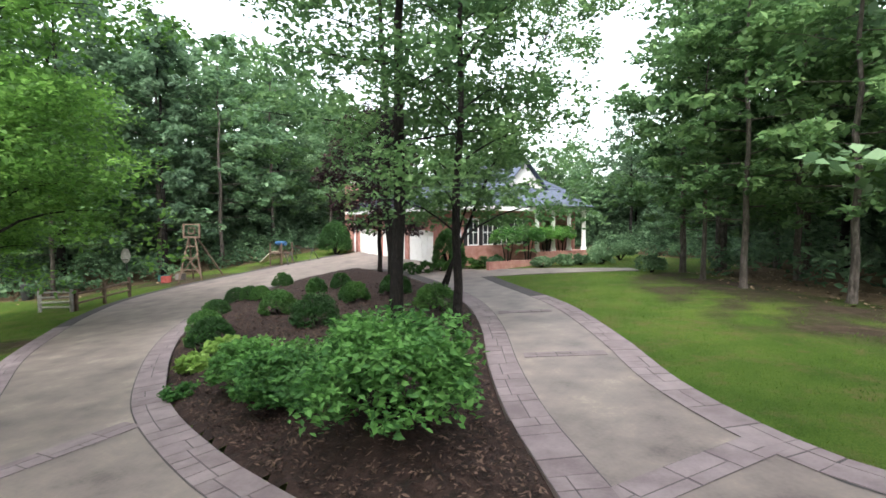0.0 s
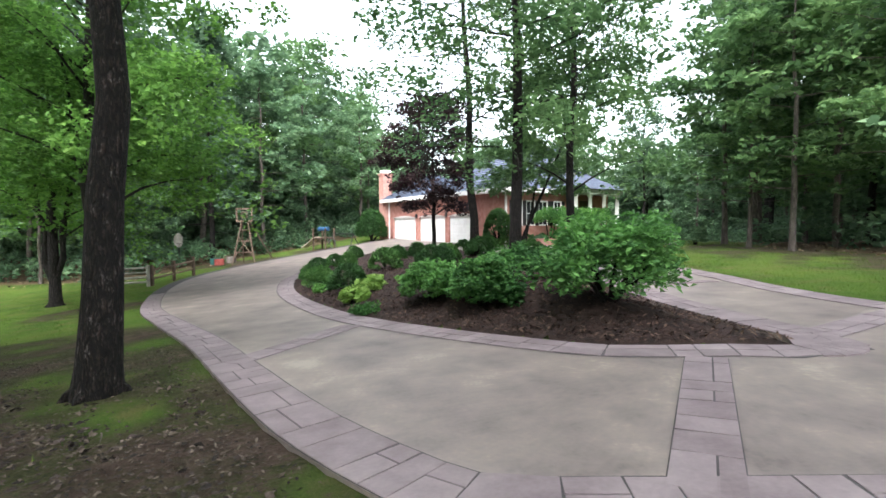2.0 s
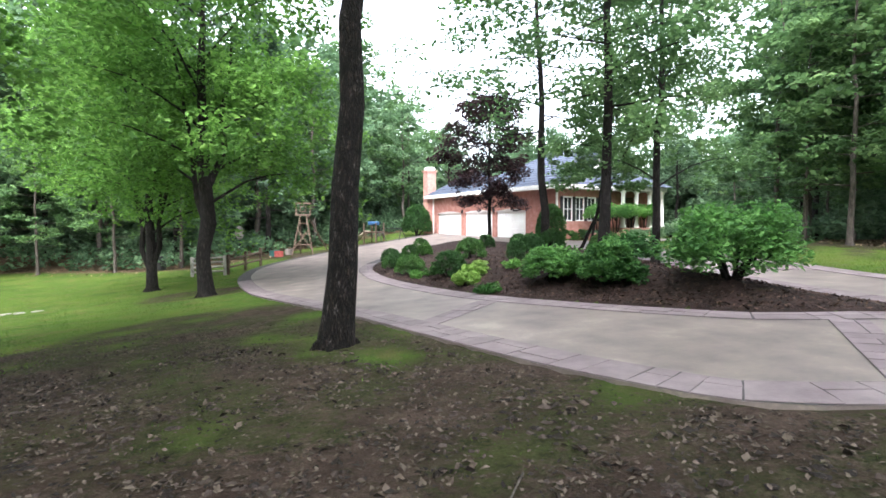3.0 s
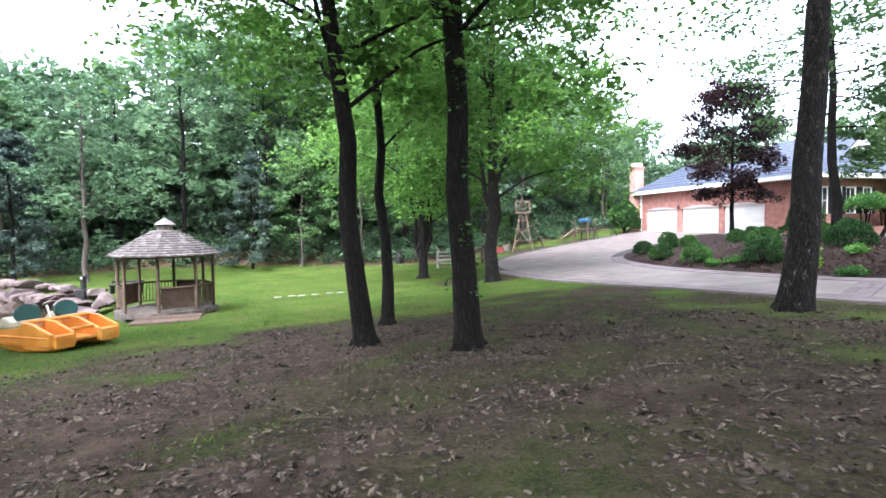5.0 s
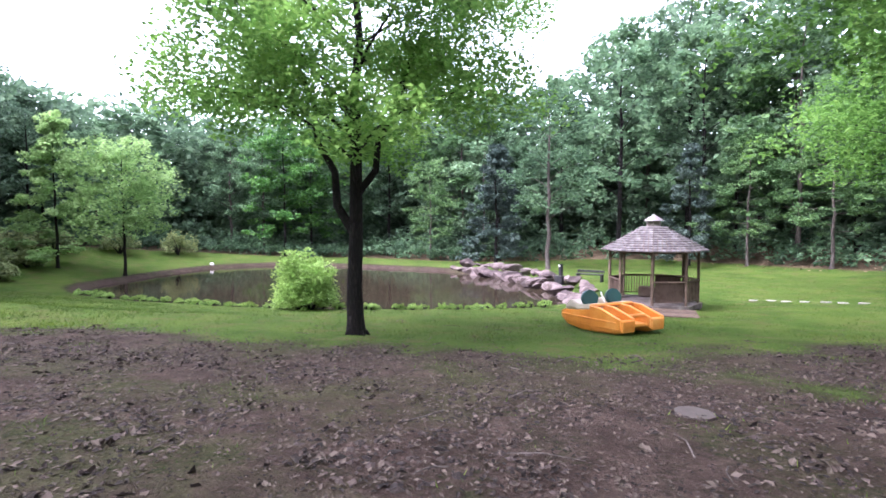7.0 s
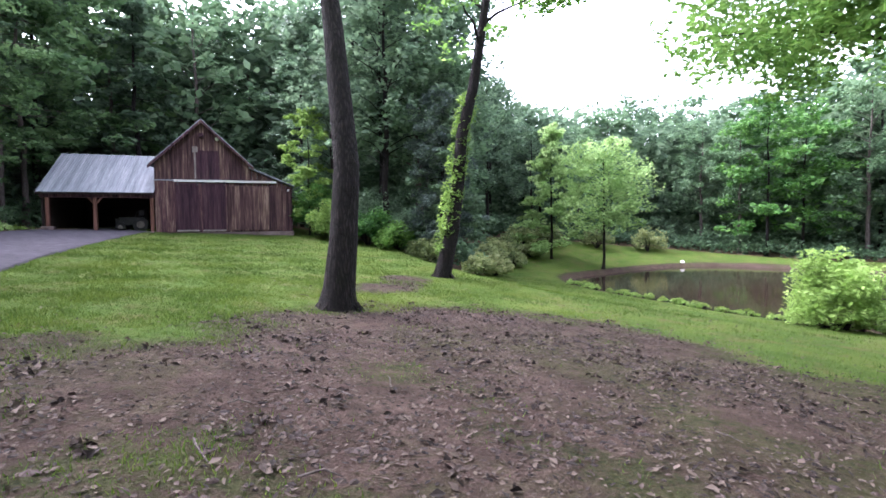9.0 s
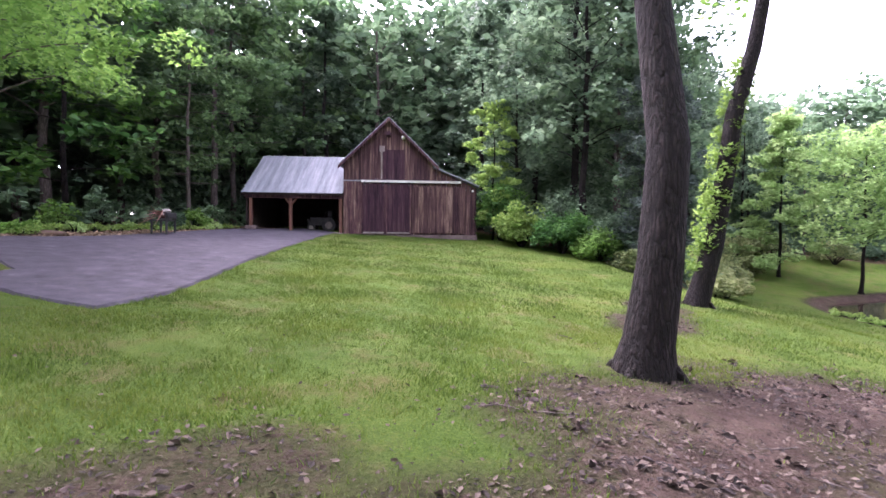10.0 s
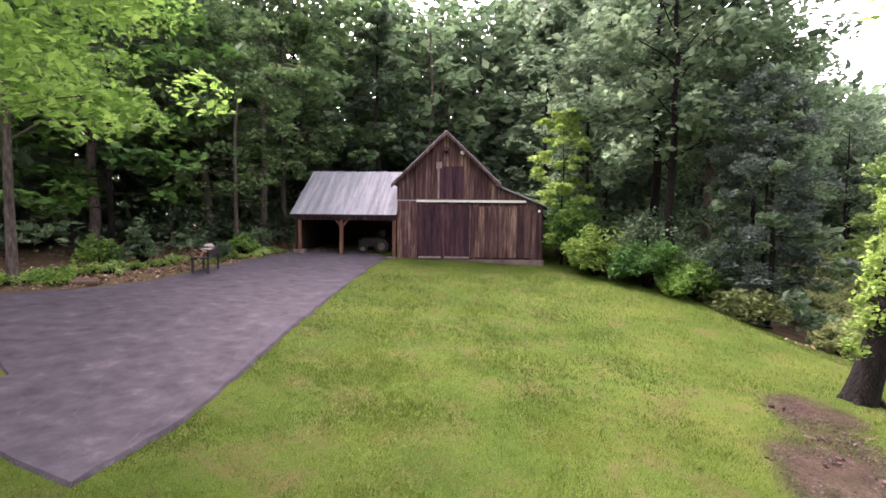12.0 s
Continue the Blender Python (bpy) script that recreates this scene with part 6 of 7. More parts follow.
for k, (x, y, m, lb) in enumerate(((-17.4, 29.6, CRATE_RED, "small red toy crate beside the drive"), (-17.9, 30.2, TEAL, "small blue-green toy crate beside the drive"), (-16.9, 30.4, GREYWOOD, "small weathered crate beside the drive"))):
    cr = thing("crate", lb, "crate", "crates beside the drive", at=(x, y, ground(x, y)), rz=20 + 35 * k)
    part("base", boxes((-0.3, -0.22, 0.0, 0.3, 0.22, 0.04)), m, cr)
    for q in (-1, 1):
        part("side", boxes((-0.3, q * 0.2 - 0.02, 0.04, 0.3, q * 0.2 + 0.02, 0.42), bev=0.008), m, cr)
        part("end", boxes((q * 0.28 - 0.02, -0.18, 0.04, q * 0.28 + 0.02, 0.18, 0.42), bev=0.008), m, cr)
bn = thing("waste_bin", "dark blue bin at the woods edge", "bin", at=(-24.6, 27.2, ground(-24.6, 27.2)))
bm = bmesh.new()
tube(bm, [(0, 0, 0), (0, 0, 0.85), (0, 0, 0.9)], [0.3, 0.36, 0.3], 14)
part("body", bm, IRON, bn)
part("lid", tubes(([(0, 0, 0.9), (0, 0, 0.96)], [0.37, 0.3]), sides=14), IRON, bn)

# ---- by the asphalt: garden cart bench, firewood, tent corner ----
bc = thing("garden_bench", "dark iron bench with brush heaped on it", "bench", at=(-26.7, -34.6, ground(-26.7, -34.6)), rz=50)
bc.scale = (1.3, 1.3, 1.3)
part("seat", boxes((-0.55, -0.2, 0.38, 0.55, 0.2, 0.43), bev=0.01), IRON, bc)
part("backrest", boxes((-0.55, 0.2, 0.46, 0.55, 0.24, 0.62), bev=0.01), IRON, bc)
for s in (-0.5, 0.5):
    part("leg", boxes((s - 0.03, -0.2, 0, s + 0.03, -0.15, 0.38), (s - 0.03, 0.17, 0, s + 0.03, 0.22, 0.62)), IRON, bc)
    part("armrest", tubes(([(s, -0.2, 0.38), (s, -0.22, 0.6), (s, 0.2, 0.62)], [0.02] * 3)), IRON, bc)
part("brushwood", tubes(*[([(-0.3 + 0.1 * j, 0.1 - 0.03 * j, 0.46 + 0.02 * j), (0.4 + 0.1 * j, -0.1 + 0.05 * j, 0.5 + 0.05 * (j % 4)), (1.25 + 0.09 * j, -0.3 + 0.1 * j, 0.3 + 0.11 * (j % 5))], [0.022, 0.016, 0.007]) for j in range(9)], sides=5), POST, bc, "heap of cut reddish branches")
part("cover", boxes((-0.5, -0.18, 0.43, 0.0, 0.18, 0.62), (-0.4, -0.1, 0.6, -0.12, 0.16, 0.74), bev=0.07), PALE_STONE, bc, "crumpled light-grey sheet")
wp = thing("wood_pile", "two short dark logs lying at the asphalt edge", "firewood", at=(-22.9, -33.9, ground(-22.9, -33.9)), rz=40)
for q, (dx, rad) in enumerate(((-0.1, 0.09), (0.1, 0.075))):
    part("log", tubes(([(dx, -0.4 + 0.1 * q, rad - 0.01), (dx + 0.03, 0.0, rad), (dx - 0.02, 0.34 + 0.2 * q, rad - 0.01)], [rad, rad * 0.95, rad * 0.8]), sides=9), BROWNWOOD, wp)
tn = thing("canopy_tent", "green and white canopy corner behind the tree", "tent", at=(-18.3, -30.9, ground(-18.3, -30.9)))
for x, y in ((-0.7, -0.7), (0.7, -0.7), (-0.7, 0.7), (0.7, 0.7)):
    part("pole", tubes(([(x, y, -0.1), (x, y, 1.6)], [0.03, 0.03])), TEAL, tn)
bm = bmesh.new()
v = [bm.verts.new(p) for p in ((-0.8, -0.8, 1.6), (0.8, -0.8, 1.6), (0.8, 0.8, 1.6), (-0.8, 0.8, 1.6), (0, 0, 2.0))]
for k in range(4):
    bm.faces.new((v[k], v[(k + 1) % 4], v[4]))
bmesh.ops.solidify(bm, geom=bm.faces[:], thickness=0.02)
part("roof", bm, WHITE, tn)
wr = thing("feed_sack", "slumped white and yellow printed sack against the trunk", "sack", at=(-19.78, -27.2, ground(-19.78, -27.2)), rz=30)
bm = bmesh.new()
box(bm, -0.15, -0.1, 0.0, 0.15, 0.1, 0.42, bev=0.07)
bmesh.ops.rotate(bm, cent=(0, 0, 0), matrix=Matrix.Rotation(radians(10), 3, "X"), verts=bm.verts)
sk = part("sack", bm, PALE_STONE, wr, "", True)
part("printed_band", boxes((-0.153, -0.115, 0.1, 0.153, 0.1, 0.2), bev=0.04), LEAF_LIME, sk, "yellow-green printed band")

# ---- planted island ----
def mulch_sheet(name, loop, label):
    lo, hi = loop.min(0), loop.max(0)
    xs, ys = np.arange(lo[0] - 0.3, hi[0] + 0.3, 0.3), np.arange(lo[1] - 0.3, hi[1] + 0.3, 0.3)
    X, Y = np.meshgrid(xs, ys, indexing="ij")
    d = inside(loop, X, Y)
    Z = land(X, Y) + 0.05 + 0.03 * np.sin(X * 5 + np.sin(Y * 4)) * np.sin(Y * 4.3) + nrg.uniform(-0.012, 0.012, X.shape)
    Z = np.where(d > -0.02, land(X, Y, False) - 0.06, Z)
    ix = np.arange(X.size).reshape(X.shape)
    f = np.stack([ix[:-1, :-1], ix[1:, :-1], ix[1:, 1:], ix[:-1, 1:]], -1).reshape(-1, 4)
    near = (d[:-1, :-1] < 0.3).ravel()
    return tagged(put(name, raw(name, np.stack([X, Y, Z], -1).reshape(-1, 3), f[near]), MULCH, smooth=True), label, "mulch bed", kind="structure")


mulch_sheet("mulch_bed", BED, "mounded dark brown mulch bed inside the driveway loop")


def scatter_flat(name, xs, ys, lift, size, mat, label, category, gen, tall=0.3, wide=0.4):
    """Loose flat scraps lying every way on the ground."""
    z = land(xs, ys) + lift
    n = len(xs)
    a = gen.uniform(0, math.tau, n)
    t = gen.normal(size=(n, 2)) * tall
    s = size * gen.uniform(0.5, 1.3, n)
    ux_ = np.stack([np.cos(a), np.sin(a), t[:, 0]], -1)
    uy_ = np.stack([-np.sin(a), np.cos(a), t[:, 1]], -1) * wide
    p = np.stack([xs, ys, z], -1)
    s = s[:, None]
    v = np.stack([p - ux_ * s * 0.5, p + uy_ * s * 0.5 + [0, 0, 0.004], p + ux_ * s * 0.5, p - uy_ * s * 0.5 + [0, 0, 0.004]], 1).reshape(-1, 3)
    return tagged(put(name, leaf_mesh(name, v), mat), label, category, kind="stuff")


gen = np.random.default_rng(21)
bx, by = gen.uniform(-9.2, 2.4, 60000), gen.uniform(0.6, 18, 60000)
keep = (inside(BED, bx, by) < -0.1) & (gen.random(60000) < np.clip(1.25 - by / 14, 0.12, 1))
scatter_flat("mulch_chips", bx[keep], by[keep], 0.075, 0.085, CHIP, "loose bark chips and leaf scraps on the mulch", "mulch", gen, 0.35, 0.35)


def shrub(name, label, at, r, h, mat, leaf, clumps, per, seed, group="", dome=False, category="shrub", dz=0.0):
    """A bush: a few bent stems and a crown of leaf clumps reaching near the ground."""
    rr = random.Random(seed)
    ge = np.random.default_rng(seed)
    x, y = at
    ob = thing(name, label, category, group, at=(x, y, ground(x, y) + dz))
    bm = bmesh.new()
    cs, cr = [], []
    for k in range(clumps):
        a, u = ge.uniform(0, math.tau), ge.uniform(0, 1)
        e = math.acos(1 - u)
        q = 0.86 * (0.72 + 0.34 * abs(math.sin(1.5 * a + seed) * math.cos(a + 2 * e + seed))) + 0.1 * ge.normal() if not dome else 0.84
        cs.append((r * q * math.sin(e) * math.cos(a), r * q * math.sin(e) * math.sin(a), (0.12 if dome else 0.24) * h + (0.74 if dome else 0.66) * h * q * math.cos(e)))
        cr.append(r * ge.uniform(0.2, 0.36) * (0.62 if dome else 1.0))
    for k in range(4 if dome else 9):
        c = cs[k]
        tube(bm, [(0.05 * math.cos(k), 0.05 * math.sin(k), -0.1), (c[0] * 0.35, c[1] * 0.35, c[2] * 0.45), (c[0] * 0.85, c[1] * 0.85, c[2] * 0.95)], [0.028 * max(1, h), 0.02 * max(1, h), 0.008], 5)
    part("stem", bm, BARK, ob, smooth=True)
    if dome:
        cs.append((0, 0, h * 0.42))
        cr.append(r * 0.7)
    lv = leaf_cloud(cs, cr, per, leaf, 0.8, ge)
    lv[:, 2] = np.maximum(lv[:, 2], 0.03)
    put("leaves", leaf_mesh("leaves", lv), mat, ob)
    return ob


AZ = "azaleas in the island"
shrub("azalea", "large spreading azalea with fresh green leaves on the mulch", (0.15, 2.75), 1.25, 1.7, LEAF_AZALEA, 0.11, 100, 75, 301, AZ)
shrub("azalea", "dense green azalea in the mulch bed", (-1.7, 4.0), 0.75, 1.15, LEAF_AZALEA, 0.1, 70, 80, 302, AZ)
shrub("azalea", "dense green azalea in the mulch bed", (-2.7, 5.2), 0.75, 1.05, LEAF_AZALEA, 0.1, 70, 80, 303, AZ)
shrub("azalea", "broad green azalea behind others in the island", (-0.8, 5.6), 0.75, 0.95, LEAF_AZALEA, 0.1, 50, 60, 304, AZ)
BX = "clipped boxwoods in the island"
for k, (x, y, r, h) in enumerate(((-5.1, 9.0, 0.62, 1.05), (-4.3, 11.9, 0.62, 1.0), (-6.5, 11.7, 0.6, 0.9), (-2.6, 9.6, 0.7, 1.1), (0.55, 11.6, 0.75, 1.05), (-7.4, 14.5, 0.55, 0.85), (-6.2, 15.6, 0.4, 0.75), (-6.9, 16.4, 0.42, 0.75), (-4.2, 16.2, 0.45, 0.8), (-3.4, 17.0, 0.45, 0.85), (-0.9, 14.2, 0.6, 1.0), (-2.2, 13.2, 0.55, 0.9), (-7.9, 17.6, 0.55, 0.85), (-6.6, 19.6, 0.5, 0.8))):
    shrub("boxwood", "rounded dark green clipped boxwood on the mulch", (x, y), r, h, LEAF_BOX, 0.06, 130, 44, 320 + k, BX, True)
for k, (x, y) in enumerate(((-4.6, 7.1), (-4.35, 7.9))):
    shrub("hosta", "low yellow-green hosta clump in the mulch", (x, y), 0.42, 0.5, LEAF_LIME, 0.2, 26, 14, 340 + k, "hostas in the island", category="plant")
for k, (x, y) in enumerate(((-4.1, 5.55), (-5.6, 9.9), (-6.2, 10.4), (-3.3, 7.4))):
    shrub("low_plant", "small low green plant in the mulch", (x, y), 0.36, 0.32, LEAF_AZ, 0.08, 22, 30, 346 + k, "low plants in the island", category="plant")

# ---- planting at the house ----
HB = "shrubs at the house"
shrub("arborvitae", "large rounded evergreen at the garage corner", (-8.0, 37.9), 1.4, 3.5, LEAF_BOX, 0.11, 220, 75, 360, HB, True)
shrub("arborvitae", "tall rounded evergreen at the house corner", (1.1, 24.6), 1.0, 3.0, LEAF_BOX, 0.1, 170, 75, 361, HB, True)
for k, (x, y, r, h) in enumerate(((4.6, 26.4, 1.15, 1.9), (6.0, 27.5, 1.1, 1.9), (7.3, 28.4, 1.1, 1.9), (8.5, 29.3, 1.1, 1.9))):
    ob = shrub("small_tree", "leggy clipped shrub with bare stems by the porch", (x, y), r, 1.1, LEAF_AZ, 0.13, 60, 45, 370 + k, HB, dz=1.15)
    part("stem", tubes(([(0, 0, -1.2), (0.05, 0, 0.1)], [0.05, 0.04]), ([(0.1, 0.1, -1.2), (0.35, 0.2, 0.2)], [0.04, 0.03]), ([(-0.1, 0, -1.2), (-0.35, -0.2, 0.2)], [0.04, 0.03])), BARK, ob)
for k in range(7):
    shrub("low_hedge", "low clipped hedge bush by the walk", (-1.0 + k * 0.8, 23.6 + 0.28 * k), 0.55, 0.85, LEAF_BOX, 0.12, 36, 40, 380 + k, HB, True)
for k, (x, y, r, h) in enumerate(((6.2, 24.2, 0.6, 0.7), (7.4, 24.6, 0.6, 0.75), (8.6, 25.0, 0.55, 0.7), (9.8, 25.3, 0.7, 0.8), (10.9, 21.0, 0.75, 1.0), (10.6, 27.8, 0.9, 1.3), (12.0, 28.5, 1.0, 1.5), (3.6, 24.6, 0.5, 0.7))):
    shrub("foundation_shrub", "rounded green shrub before the brick house", (x, y), r, h, LEAF_WOOD, 0.13, 40, 45, 390 + k, HB)

# ---- pond and wood-edge bushes ----
shrub("bank_shrub", "bright yellow-green bush on the near pond bank", (-32.2, -5.5), 1.3, 3.0, LEAF_LIME, 0.14, 170, 55, 400, dz=-0.4)
WEEDS = catmull([(-43.5, -13.4), (-40.5, -11.6), (-36.3, -8.2), (-33.1, -4.8), (-31.0, -1.8), (-29.4, 1.2), (-28.8, 3.8)], 0.35)
for k in range(70):
    t = k / 69
    x, y = WEEDS[int(t * (len(WEEDS) - 1))] + np.array([rng.uniform(0.2, 0.9), rng.uniform(-0.4, 0.2)])
    shrub("bank_weeds", "low lime-green weeds along the pond lip", (x, y), rng.uniform(0.16, 0.32), rng.uniform(0.18, 0.34), LEAF_LIME, 0.08, 12, 20, 420 + k, "weeds on the pond lip", category="plant")
for k, (x, y, r, h) in enumerate(((-44, -18.2, 1.2, 1.5), (-46.5, -18.9, 1.4, 1.7), (-49.5, -19, 1.4, 1.8), (-52.5, -18.9, 1.5, 1.9), (-56, -18.4, 1.5, 2.0), (-41.0, -17.4, 1.0, 1.3), (-38.2, -17.6, 0.8, 1.2), (-59.5, -16.5, 1.6, 2.2), (-62.5, -12.5, 1.6, 2.2), (-64, -8.0, 1.6, 2.2), (-48, -17.6, 1.0, 1.2), (-54, -17.2, 1.1, 1.3))):
    shrub("meadow_bush", "tawny green meadow brush beyond the pond", (x, y), r, h, LEAF_TAWNY, 0.18, 50, 40, 440 + k, "brush beyond the pond")
for k, (x, y, r, h, m) in enumerate(((-41.5, -28.2, 1.5, 3.6, LEAF_AZ), (-40.0, -26.3, 1.4, 2.3, LEAF_LIME), (-39.6, -24.0, 1.5, 2.2, LEAF_AZ), (-39.2, -22.2, 1.3, 1.5, LEAF_YARD), (-38.9, -20.4, 1.2, 1.3, LEAF_TAWNY), (-43.8, -29.4, 1.6, 4.8, LEAF_WOOD), (-41.8, -24.6, 2.0, 3.4, LEAF_DEEP), (-40.5, -21.5, 1.8, 3.0, LEAF_DEEP))):
    shrub("edge_bush", "leafy bush where the lawn meets the woods", (x, y), r, h, m, 0.17, 95, 48, 460 + k, "bushes beside the barn")
for k, (x, y, r, h, m) in enumerate(((-24.4, -37.4, 0.75, 1.3, LEAF_YARD), (-25.6, -37.2, 0.6, 1.9, LEAF_WOOD), (-22.4, -34.6, 0.5, 0.5, LEAF_YARD), (-28.6, -37.6, 0.7, 0.9, LEAF_WOOD), (-30.6, -39.2, 0.8, 1.0, LEAF_YARD), (-31.8, -40.4, 0.9, 1.5, LEAF_WOOD))):
    shrub("edge_bush", "light green seedling bush at the asphalt edge", (x, y), r, h, m, 0.15, 30, 30, 480 + k, "bushes beside the asphalt")

for k in range(46):
    t = k / 45
    shrub("verge_weeds", "low yellow-green weeds among leaf litter by the asphalt", (-20.9 - 11.6 * t + rng.uniform(-0.3, 0.3), -34.3 - 5.2 * t + rng.uniform(-0.9, 0.7)), rng.uniform(0.25, 0.5), rng.uniform(0.18, 0.42), LEAF_LIME if k % 3 else LEAF_SAP, 0.09, 13, 20, 700 + k, "weeds beside the asphalt", category="plant")

# pale float on the far shore
eg = thing("shore_marker", "small white float lying on the far shore", "float", at=(-59.6, -5.8, WATER + 0.3))
bm = bmesh.new()
bmesh.ops.create_uvsphere(bm, u_segments=10, v_segments=6, radius=0.3)
bmesh.ops.scale(bm, vec=(1.6, 0.6, 0.5), verts=bm.verts)
part("float", bm, WHITE, eg, smooth=True)

# ---- grass, fallen leaves and twigs ----
BLADE = foliage("grass_blades", (0.031, 0.07, 0.008), (0.07, 0.128, 0.014), (0.132, 0.178, 0.028), 0.4)
DRY = material("fallen_leaves", [(0.018, 0.013, 0.01), (0.032, 0.023, 0.018), (0.05, 0.036, 0.028), (0.075, 0.055, 0.043), (0.1, 0.077, 0.06)], 7, 0.9, 0.1, 40, island=0.9)


def grass(name, x0, x1, y0, y1, n, size, seed, label):
    ge = np.random.default_rng(seed)
    x, y = ge.uniform(x0, x1, n), ge.uniform(y0, y1, n)
    ok = (inside(DRIVE, x, y) > 0.03) & (inside(COURT, x, y) > 0.04) & (inside(CLEARING, x, y) < 0.5) & (verge(x, y) < 0.5)
    ok &= (ge.random(n) > np.clip(bare_amount(x, y) * 1.6 - 0.1, 0, 0.995)) & (pond_rho(x, y) > 1.12)
    rim = np.minimum(np.minimum(x - x0, x1 - x), np.minimum(y - y0, y1 - y))
    ok &= ge.random(n) < smooth01(0.0, 4.0, rim)
    x, y = x[ok], y[ok]
    n = len(x)
    z = land(x, y)
    a = ge.uniform(0, math.tau, n)
    tuft = 0.25 * np.sin(2.1 * x + 1.7 * np.sin(1.6 * y)) * np.sin(1.9 * y + 1.5 * np.sin(1.4 * x + 2)) + 0.6 * np.sin(9.3 * x + 2 * np.sin(7.1 * y)) * np.sin(8.7 * y + 1.3) + 0.5 * np.sin(21 * x + 2 * np.sin(17 * y)) * np.sin(19 * y + 0.4)
    h = size * ge.uniform(0.5, 1.2, n) * np.clip(0.9 + 0.6 * tuft, 0.3, 2.0)
    w = size * 0.11
    d = np.stack([np.cos(a), np.sin(a), np.zeros(n)], -1)
    lean = ge.normal(size=(n, 2)) * 0.4
    p = np.stack([x, y, z - 0.01], -1)
    tip = p + np.stack([lean[:, 0] * h, lean[:, 1] * h, h], -1)
    v = np.stack([p - d * w, p + d * w, tip], 1).reshape(-1, 3)
    tagged(put(name, raw(name, v, np.arange(len(v)).reshape(-1, 3)), BLADE), label, "grass", kind="stuff")


grass("near_lawn_grass", -28, -13, -28, -11, 300000, 0.05, 56, "short lawn grass by the barn lawn tree")
grass("lawn_grass", -34, -13, -33, -12, 170000, 0.06, 51, "short lawn grass before the barn")
grass("yard_grass", -26, 0, -18, 6, 70000, 0.04, 52, "thin yard grass among bare soil")
grass("slope_grass", -44, -24, -36, -8, 110000, 0.075, 53, "lawn grass on the slope")
grass("drive_grass", 1, 17, -3, 24, 50000, 0.07, 54, "lawn grass beside the driveway")
grass("pond_grass", -36, -10, -12, 26, 80000, 0.07, 55, "lawn grass down to the pond")

ge = np.random.default_rng(61)
n = 170000
x, y = ge.uniform(-30, -1, n), ge.uniform(-21, 4, n)
ok = (inside(DRIVE, x, y) > 0.1) & (ge.random(n) < np.clip(bare_amount(x, y) * 1.3, 0.04, 1))
scatter_flat("fallen_leaves", x[ok], y[ok], 0.012, 0.048, DRY, "dry fallen leaves strewn over bare soil", "leaf litter", ge, 0.3, 0.55)
n = 36000
x, y = ge.uniform(-30, -1, n), ge.uniform(-21, 2, n)
ok = (inside(DRIVE, x, y) > 0.15) & (ge.random(n) < np.clip(bare_amount(x, y) * 1.5 - 0.1, 0.0, 1))
x, y = x[ok], y[ok]
n = len(x)
rad = 0.038 * ge.uniform(0.4, 1.6, n)
ang = ge.uniform(0, math.tau, n)[:, None] + np.arange(5) * math.tau / 5
rr_ = rad[:, None] * ge.uniform(0.6, 1.3, (n, 5))
ring_ = np.stack([x[:, None] + rr_ * np.cos(ang), y[:, None] + rr_ * np.sin(ang), np.repeat(land(x, y)[:, None] - 0.008, 5, 1)], -1)
tip_ = np.stack([x + ge.normal(size=n) * rad * 0.3, y + ge.normal(size=n) * rad * 0.3, land(x, y) + rad * ge.uniform(0.08, 0.34, n)], -1)
verts_ = np.concatenate([ring_, tip_[:, None]], 1)
base_ = (np.arange(n) * 6)[:, None, None]
tri_ = np.array([(k, (k + 1) % 5, 5) for k in range(5)])[None] + base_
tagged(put("soil_clods", raw("soil_clods", verts_.reshape(-1, 3), tri_.reshape(-1, 3)), CLOD), "dark crumbly clods lying on bare soil", "soil", kind="stuff")
n = 26000
x, y = ge.uniform(-38, 20, n), ge.uniform(-50, 30, n)
d = inside(CLEARING, x, y)
ok = ((d > -1.0) & (d < 4)) | (verge(x, y) > 0.3)
scatter_flat("woods_litter", x[ok], y[ok], 0.03, 0.16, TAN, "brown leaf litter under the woods edge", "leaf litter", ge, 0.3, 0.6)
n = 11000
x, y = ge.uniform(-35, -18, n), ge.uniform(-43, -30, n)
ok = (verge(x, y) > 0.3) & (inside(CLEARING, x, y) < 2.5)
scatter_flat("verge_litter", x[ok], y[ok], 0.03, 0.1, TAN, "tan dead leaves heaped beside the asphalt", "leaf litter", ge, 0.35, 0.6)
n = 2600
x, y = ge.uniform(-30, -1, n), ge.uniform(-21, 2, n)
ok = (inside(DRIVE, x, y) > 0.15) & (ge.random(n) < np.clip(bare_amount(x, y) * 1.4, 0.05, 1))
scatter_flat("curled_leaves", x[ok], y[ok], 0.016, 0.075, DRY, "larger curled brown leaves lying on the soil", "leaf litter", ge, 0.4, 0.6)
n = 2600
x, y = ge.uniform(-29, -2, n), ge.uniform(-20, 1, n)
ok = (inside(DRIVE, x, y) > 0.3) & (ge.random(n) < np.clip(bare_amount(x, y) * 1.4 - 0.1, 0, 1))
x, y = x[ok], y[ok]
lv = leaf_cloud(np.stack([x, y, land(x, y) + 0.015], -1), ge.uniform(0.06, 0.17, len(x)), 7, 0.075, 0.12, ge)
tagged(put("damp_leaf_heaps", leaf_mesh("damp_leaf_heaps", lv), DRY), "small damp dark heaps of rotting leaves on bare soil", "leaf litter", kind="stuff")
bm = bmesh.new()
r = random.Random(71)
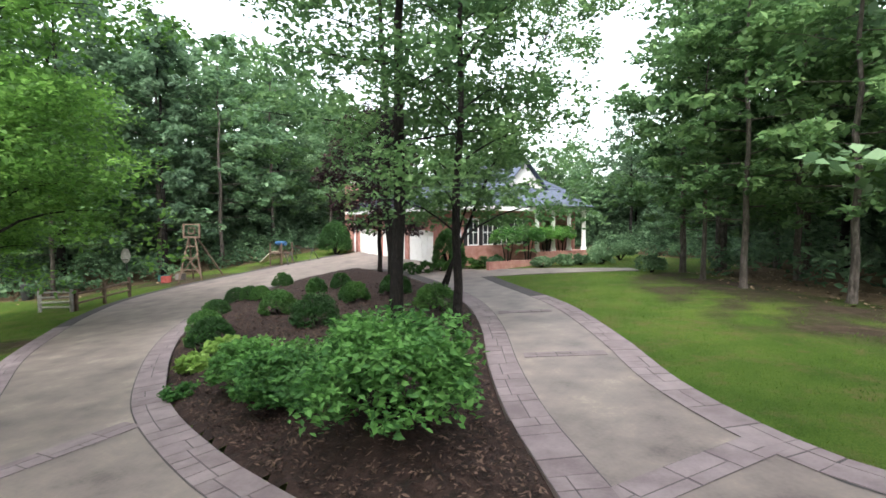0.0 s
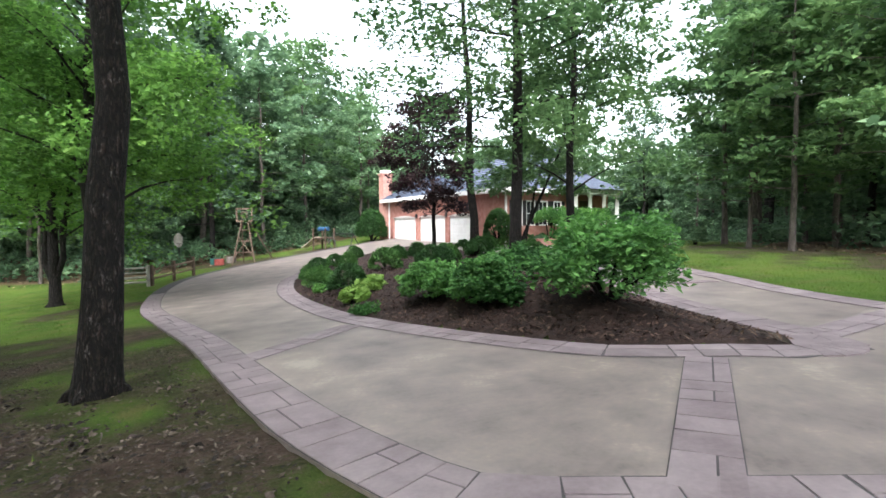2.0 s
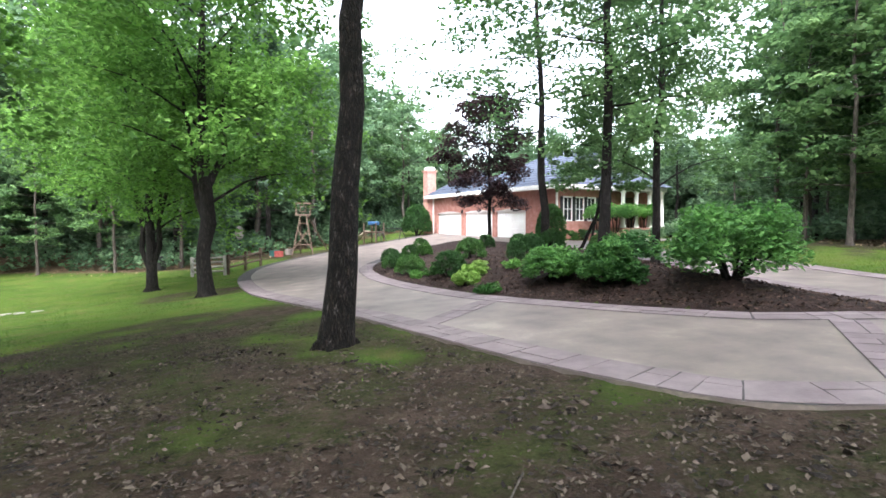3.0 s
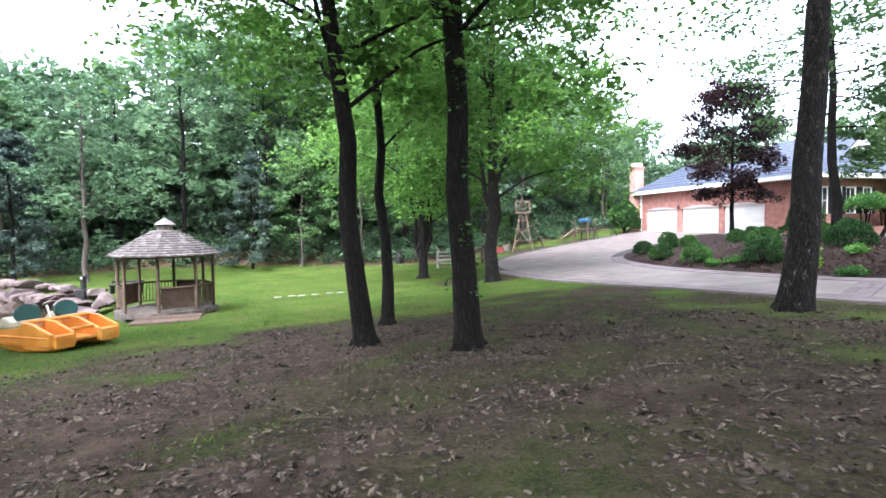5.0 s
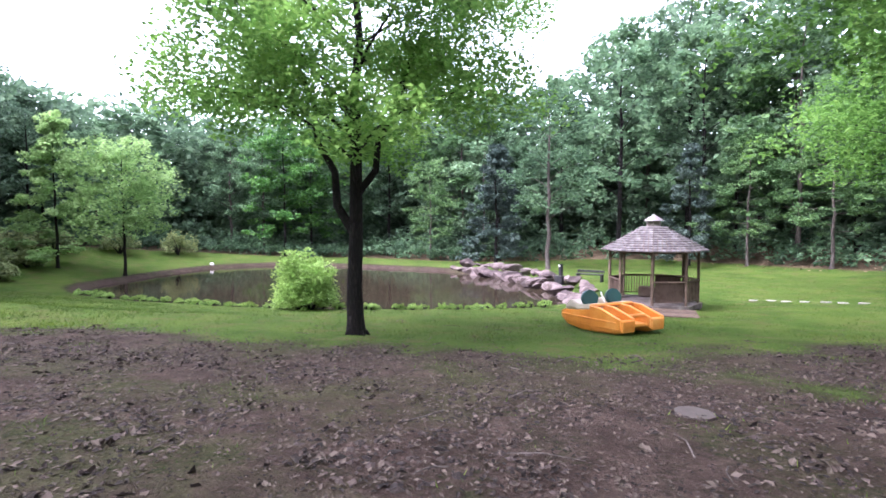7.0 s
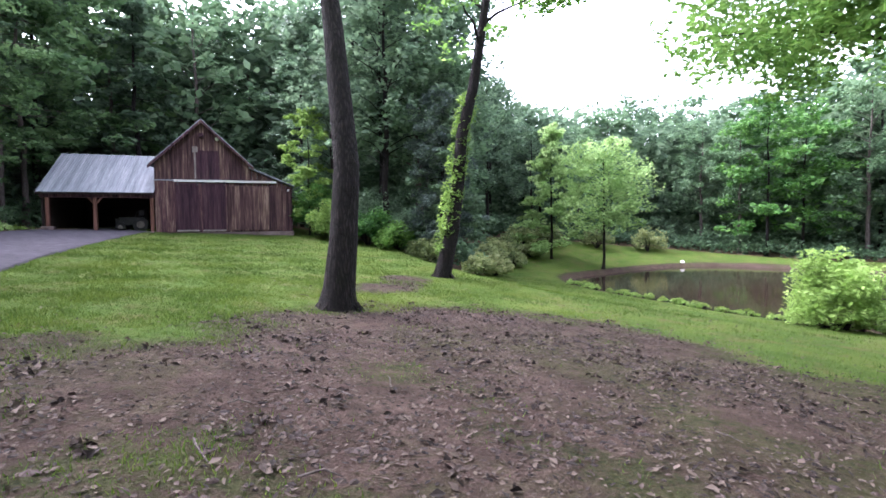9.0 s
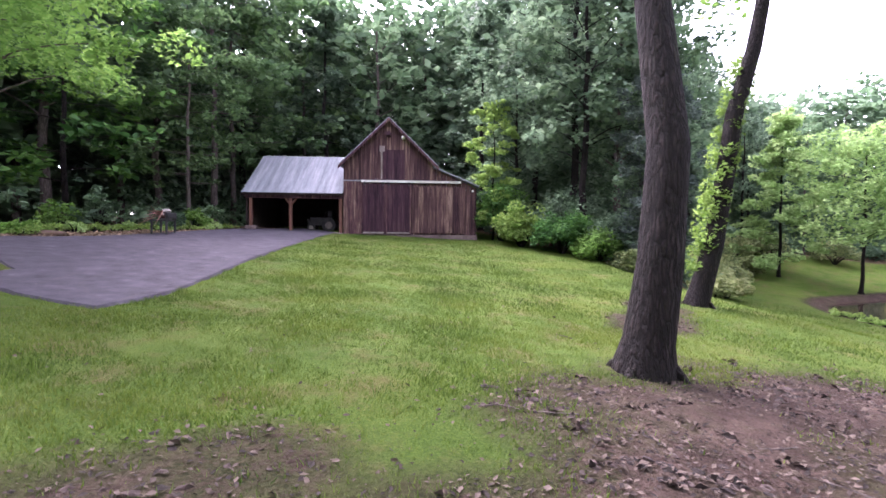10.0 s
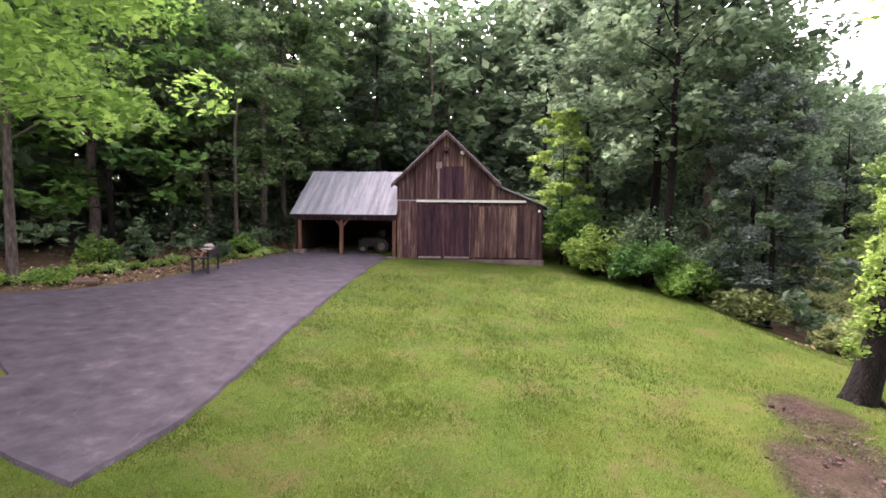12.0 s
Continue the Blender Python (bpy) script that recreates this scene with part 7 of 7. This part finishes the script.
for _ in range(110):
    x, y = r.uniform(-26, -3), r.uniform(-18, 1)
    if float(inside(DRIVE, np.array([x]), np.array([y]))[0]) < 0.3:
        continue
    a, ln = r.uniform(0, math.tau), r.uniform(0.15, 0.7)
    z = ground(x, y) + 0.015
    q = (x + ln * math.cos(a), y + ln * math.sin(a))
    tube(bm, [(x, y, z), ((x + q[0]) / 2 + r.uniform(-0.04, 0.04), (y + q[1]) / 2, z + 0.02), (*q, ground(*q) + 0.012)], [0.009, 0.007, 0.004], 4)
tagged(part("twigs", bm, BARK_PALE), "dead twigs scattered on the soil", "twigs", kind="stuff")

# ---- border stones and joints of the driveway, piece by piece ----
stone_along(LEFT_EDGE, -1, False, 4.0, 40.0, BORDER, drive, 130)
stone_along(np.vstack([BED[-36:], BED[:54]]), 1, True, 0.0, 60.0, BORDER, drive, 170)
stone_along(RIGHT_EDGE[::-1], 1, False, 5.0, 26.0, BORDER, drive, 60)


def cross_band(a, b, width, stones):
    """A stamped band laid across the drive from a to b."""
    a, b = np.array(a, float), np.array(b, float)
    n = max(4, int(np.linalg.norm(b - a) / 0.5))
    line = np.array([a + (b - a) * k / n for k in range(n + 1)])
    ribbon("cross_band", line, width, 1, False, 0.036, MORTAR, drive)
    stone_along(line, 1, False, 0.0, 99.0, width, drive, stones)


cross_band((-0.82, -2.6), (0.72, 0.29), 0.46, 24)
def tip_wedge(cx, cy, a0, a1, n, reach=BORDER, top=0.0462):
    """Fan of border stones round the tip of the bed."""
    for k in range(n):
        b0, b1 = a0 + (a1 - a0) * k / n + 0.012, a0 + (a1 - a0) * (k + 1) / n - 0.012
        vs = []
        for lift in (0.03, top):
            for q, a in ((0.05, b0), (reach, b0), (reach, b1), (0.05, b1)):
                x, y = cx + q * math.cos(a), cy + q * math.sin(a)
                vs.append((x - cx, y - cy, flat(x, y, lift)))
        put("paving_stone", raw("paving_stone", vs, [(4, 5, 6, 7), (0, 1, 5, 4), (1, 2, 6, 5), (2, 3, 7, 6), (3, 0, 4, 7)]), STAMPED, drive).location = (cx, cy, 0)


tip_wedge(1.93, 0.72, radians(-112), radians(12), 6)
tip_wedge(1.93, 0.72, radians(-20), radians(70), 3, BORDER + 0.04, 0.0415)
cross_band((-5.35, 1.75), (-4.0, 4.2), 0.5, 24)
cross_band((4.75, 2.7), (2.3, 1.39), 0.5, 24)
cross_band((4.2, 7.0), (2.5, 7.1), 0.35, 8)
cross_band((4.1, 12.0), (2.5, 12.1), 0.35, 8)
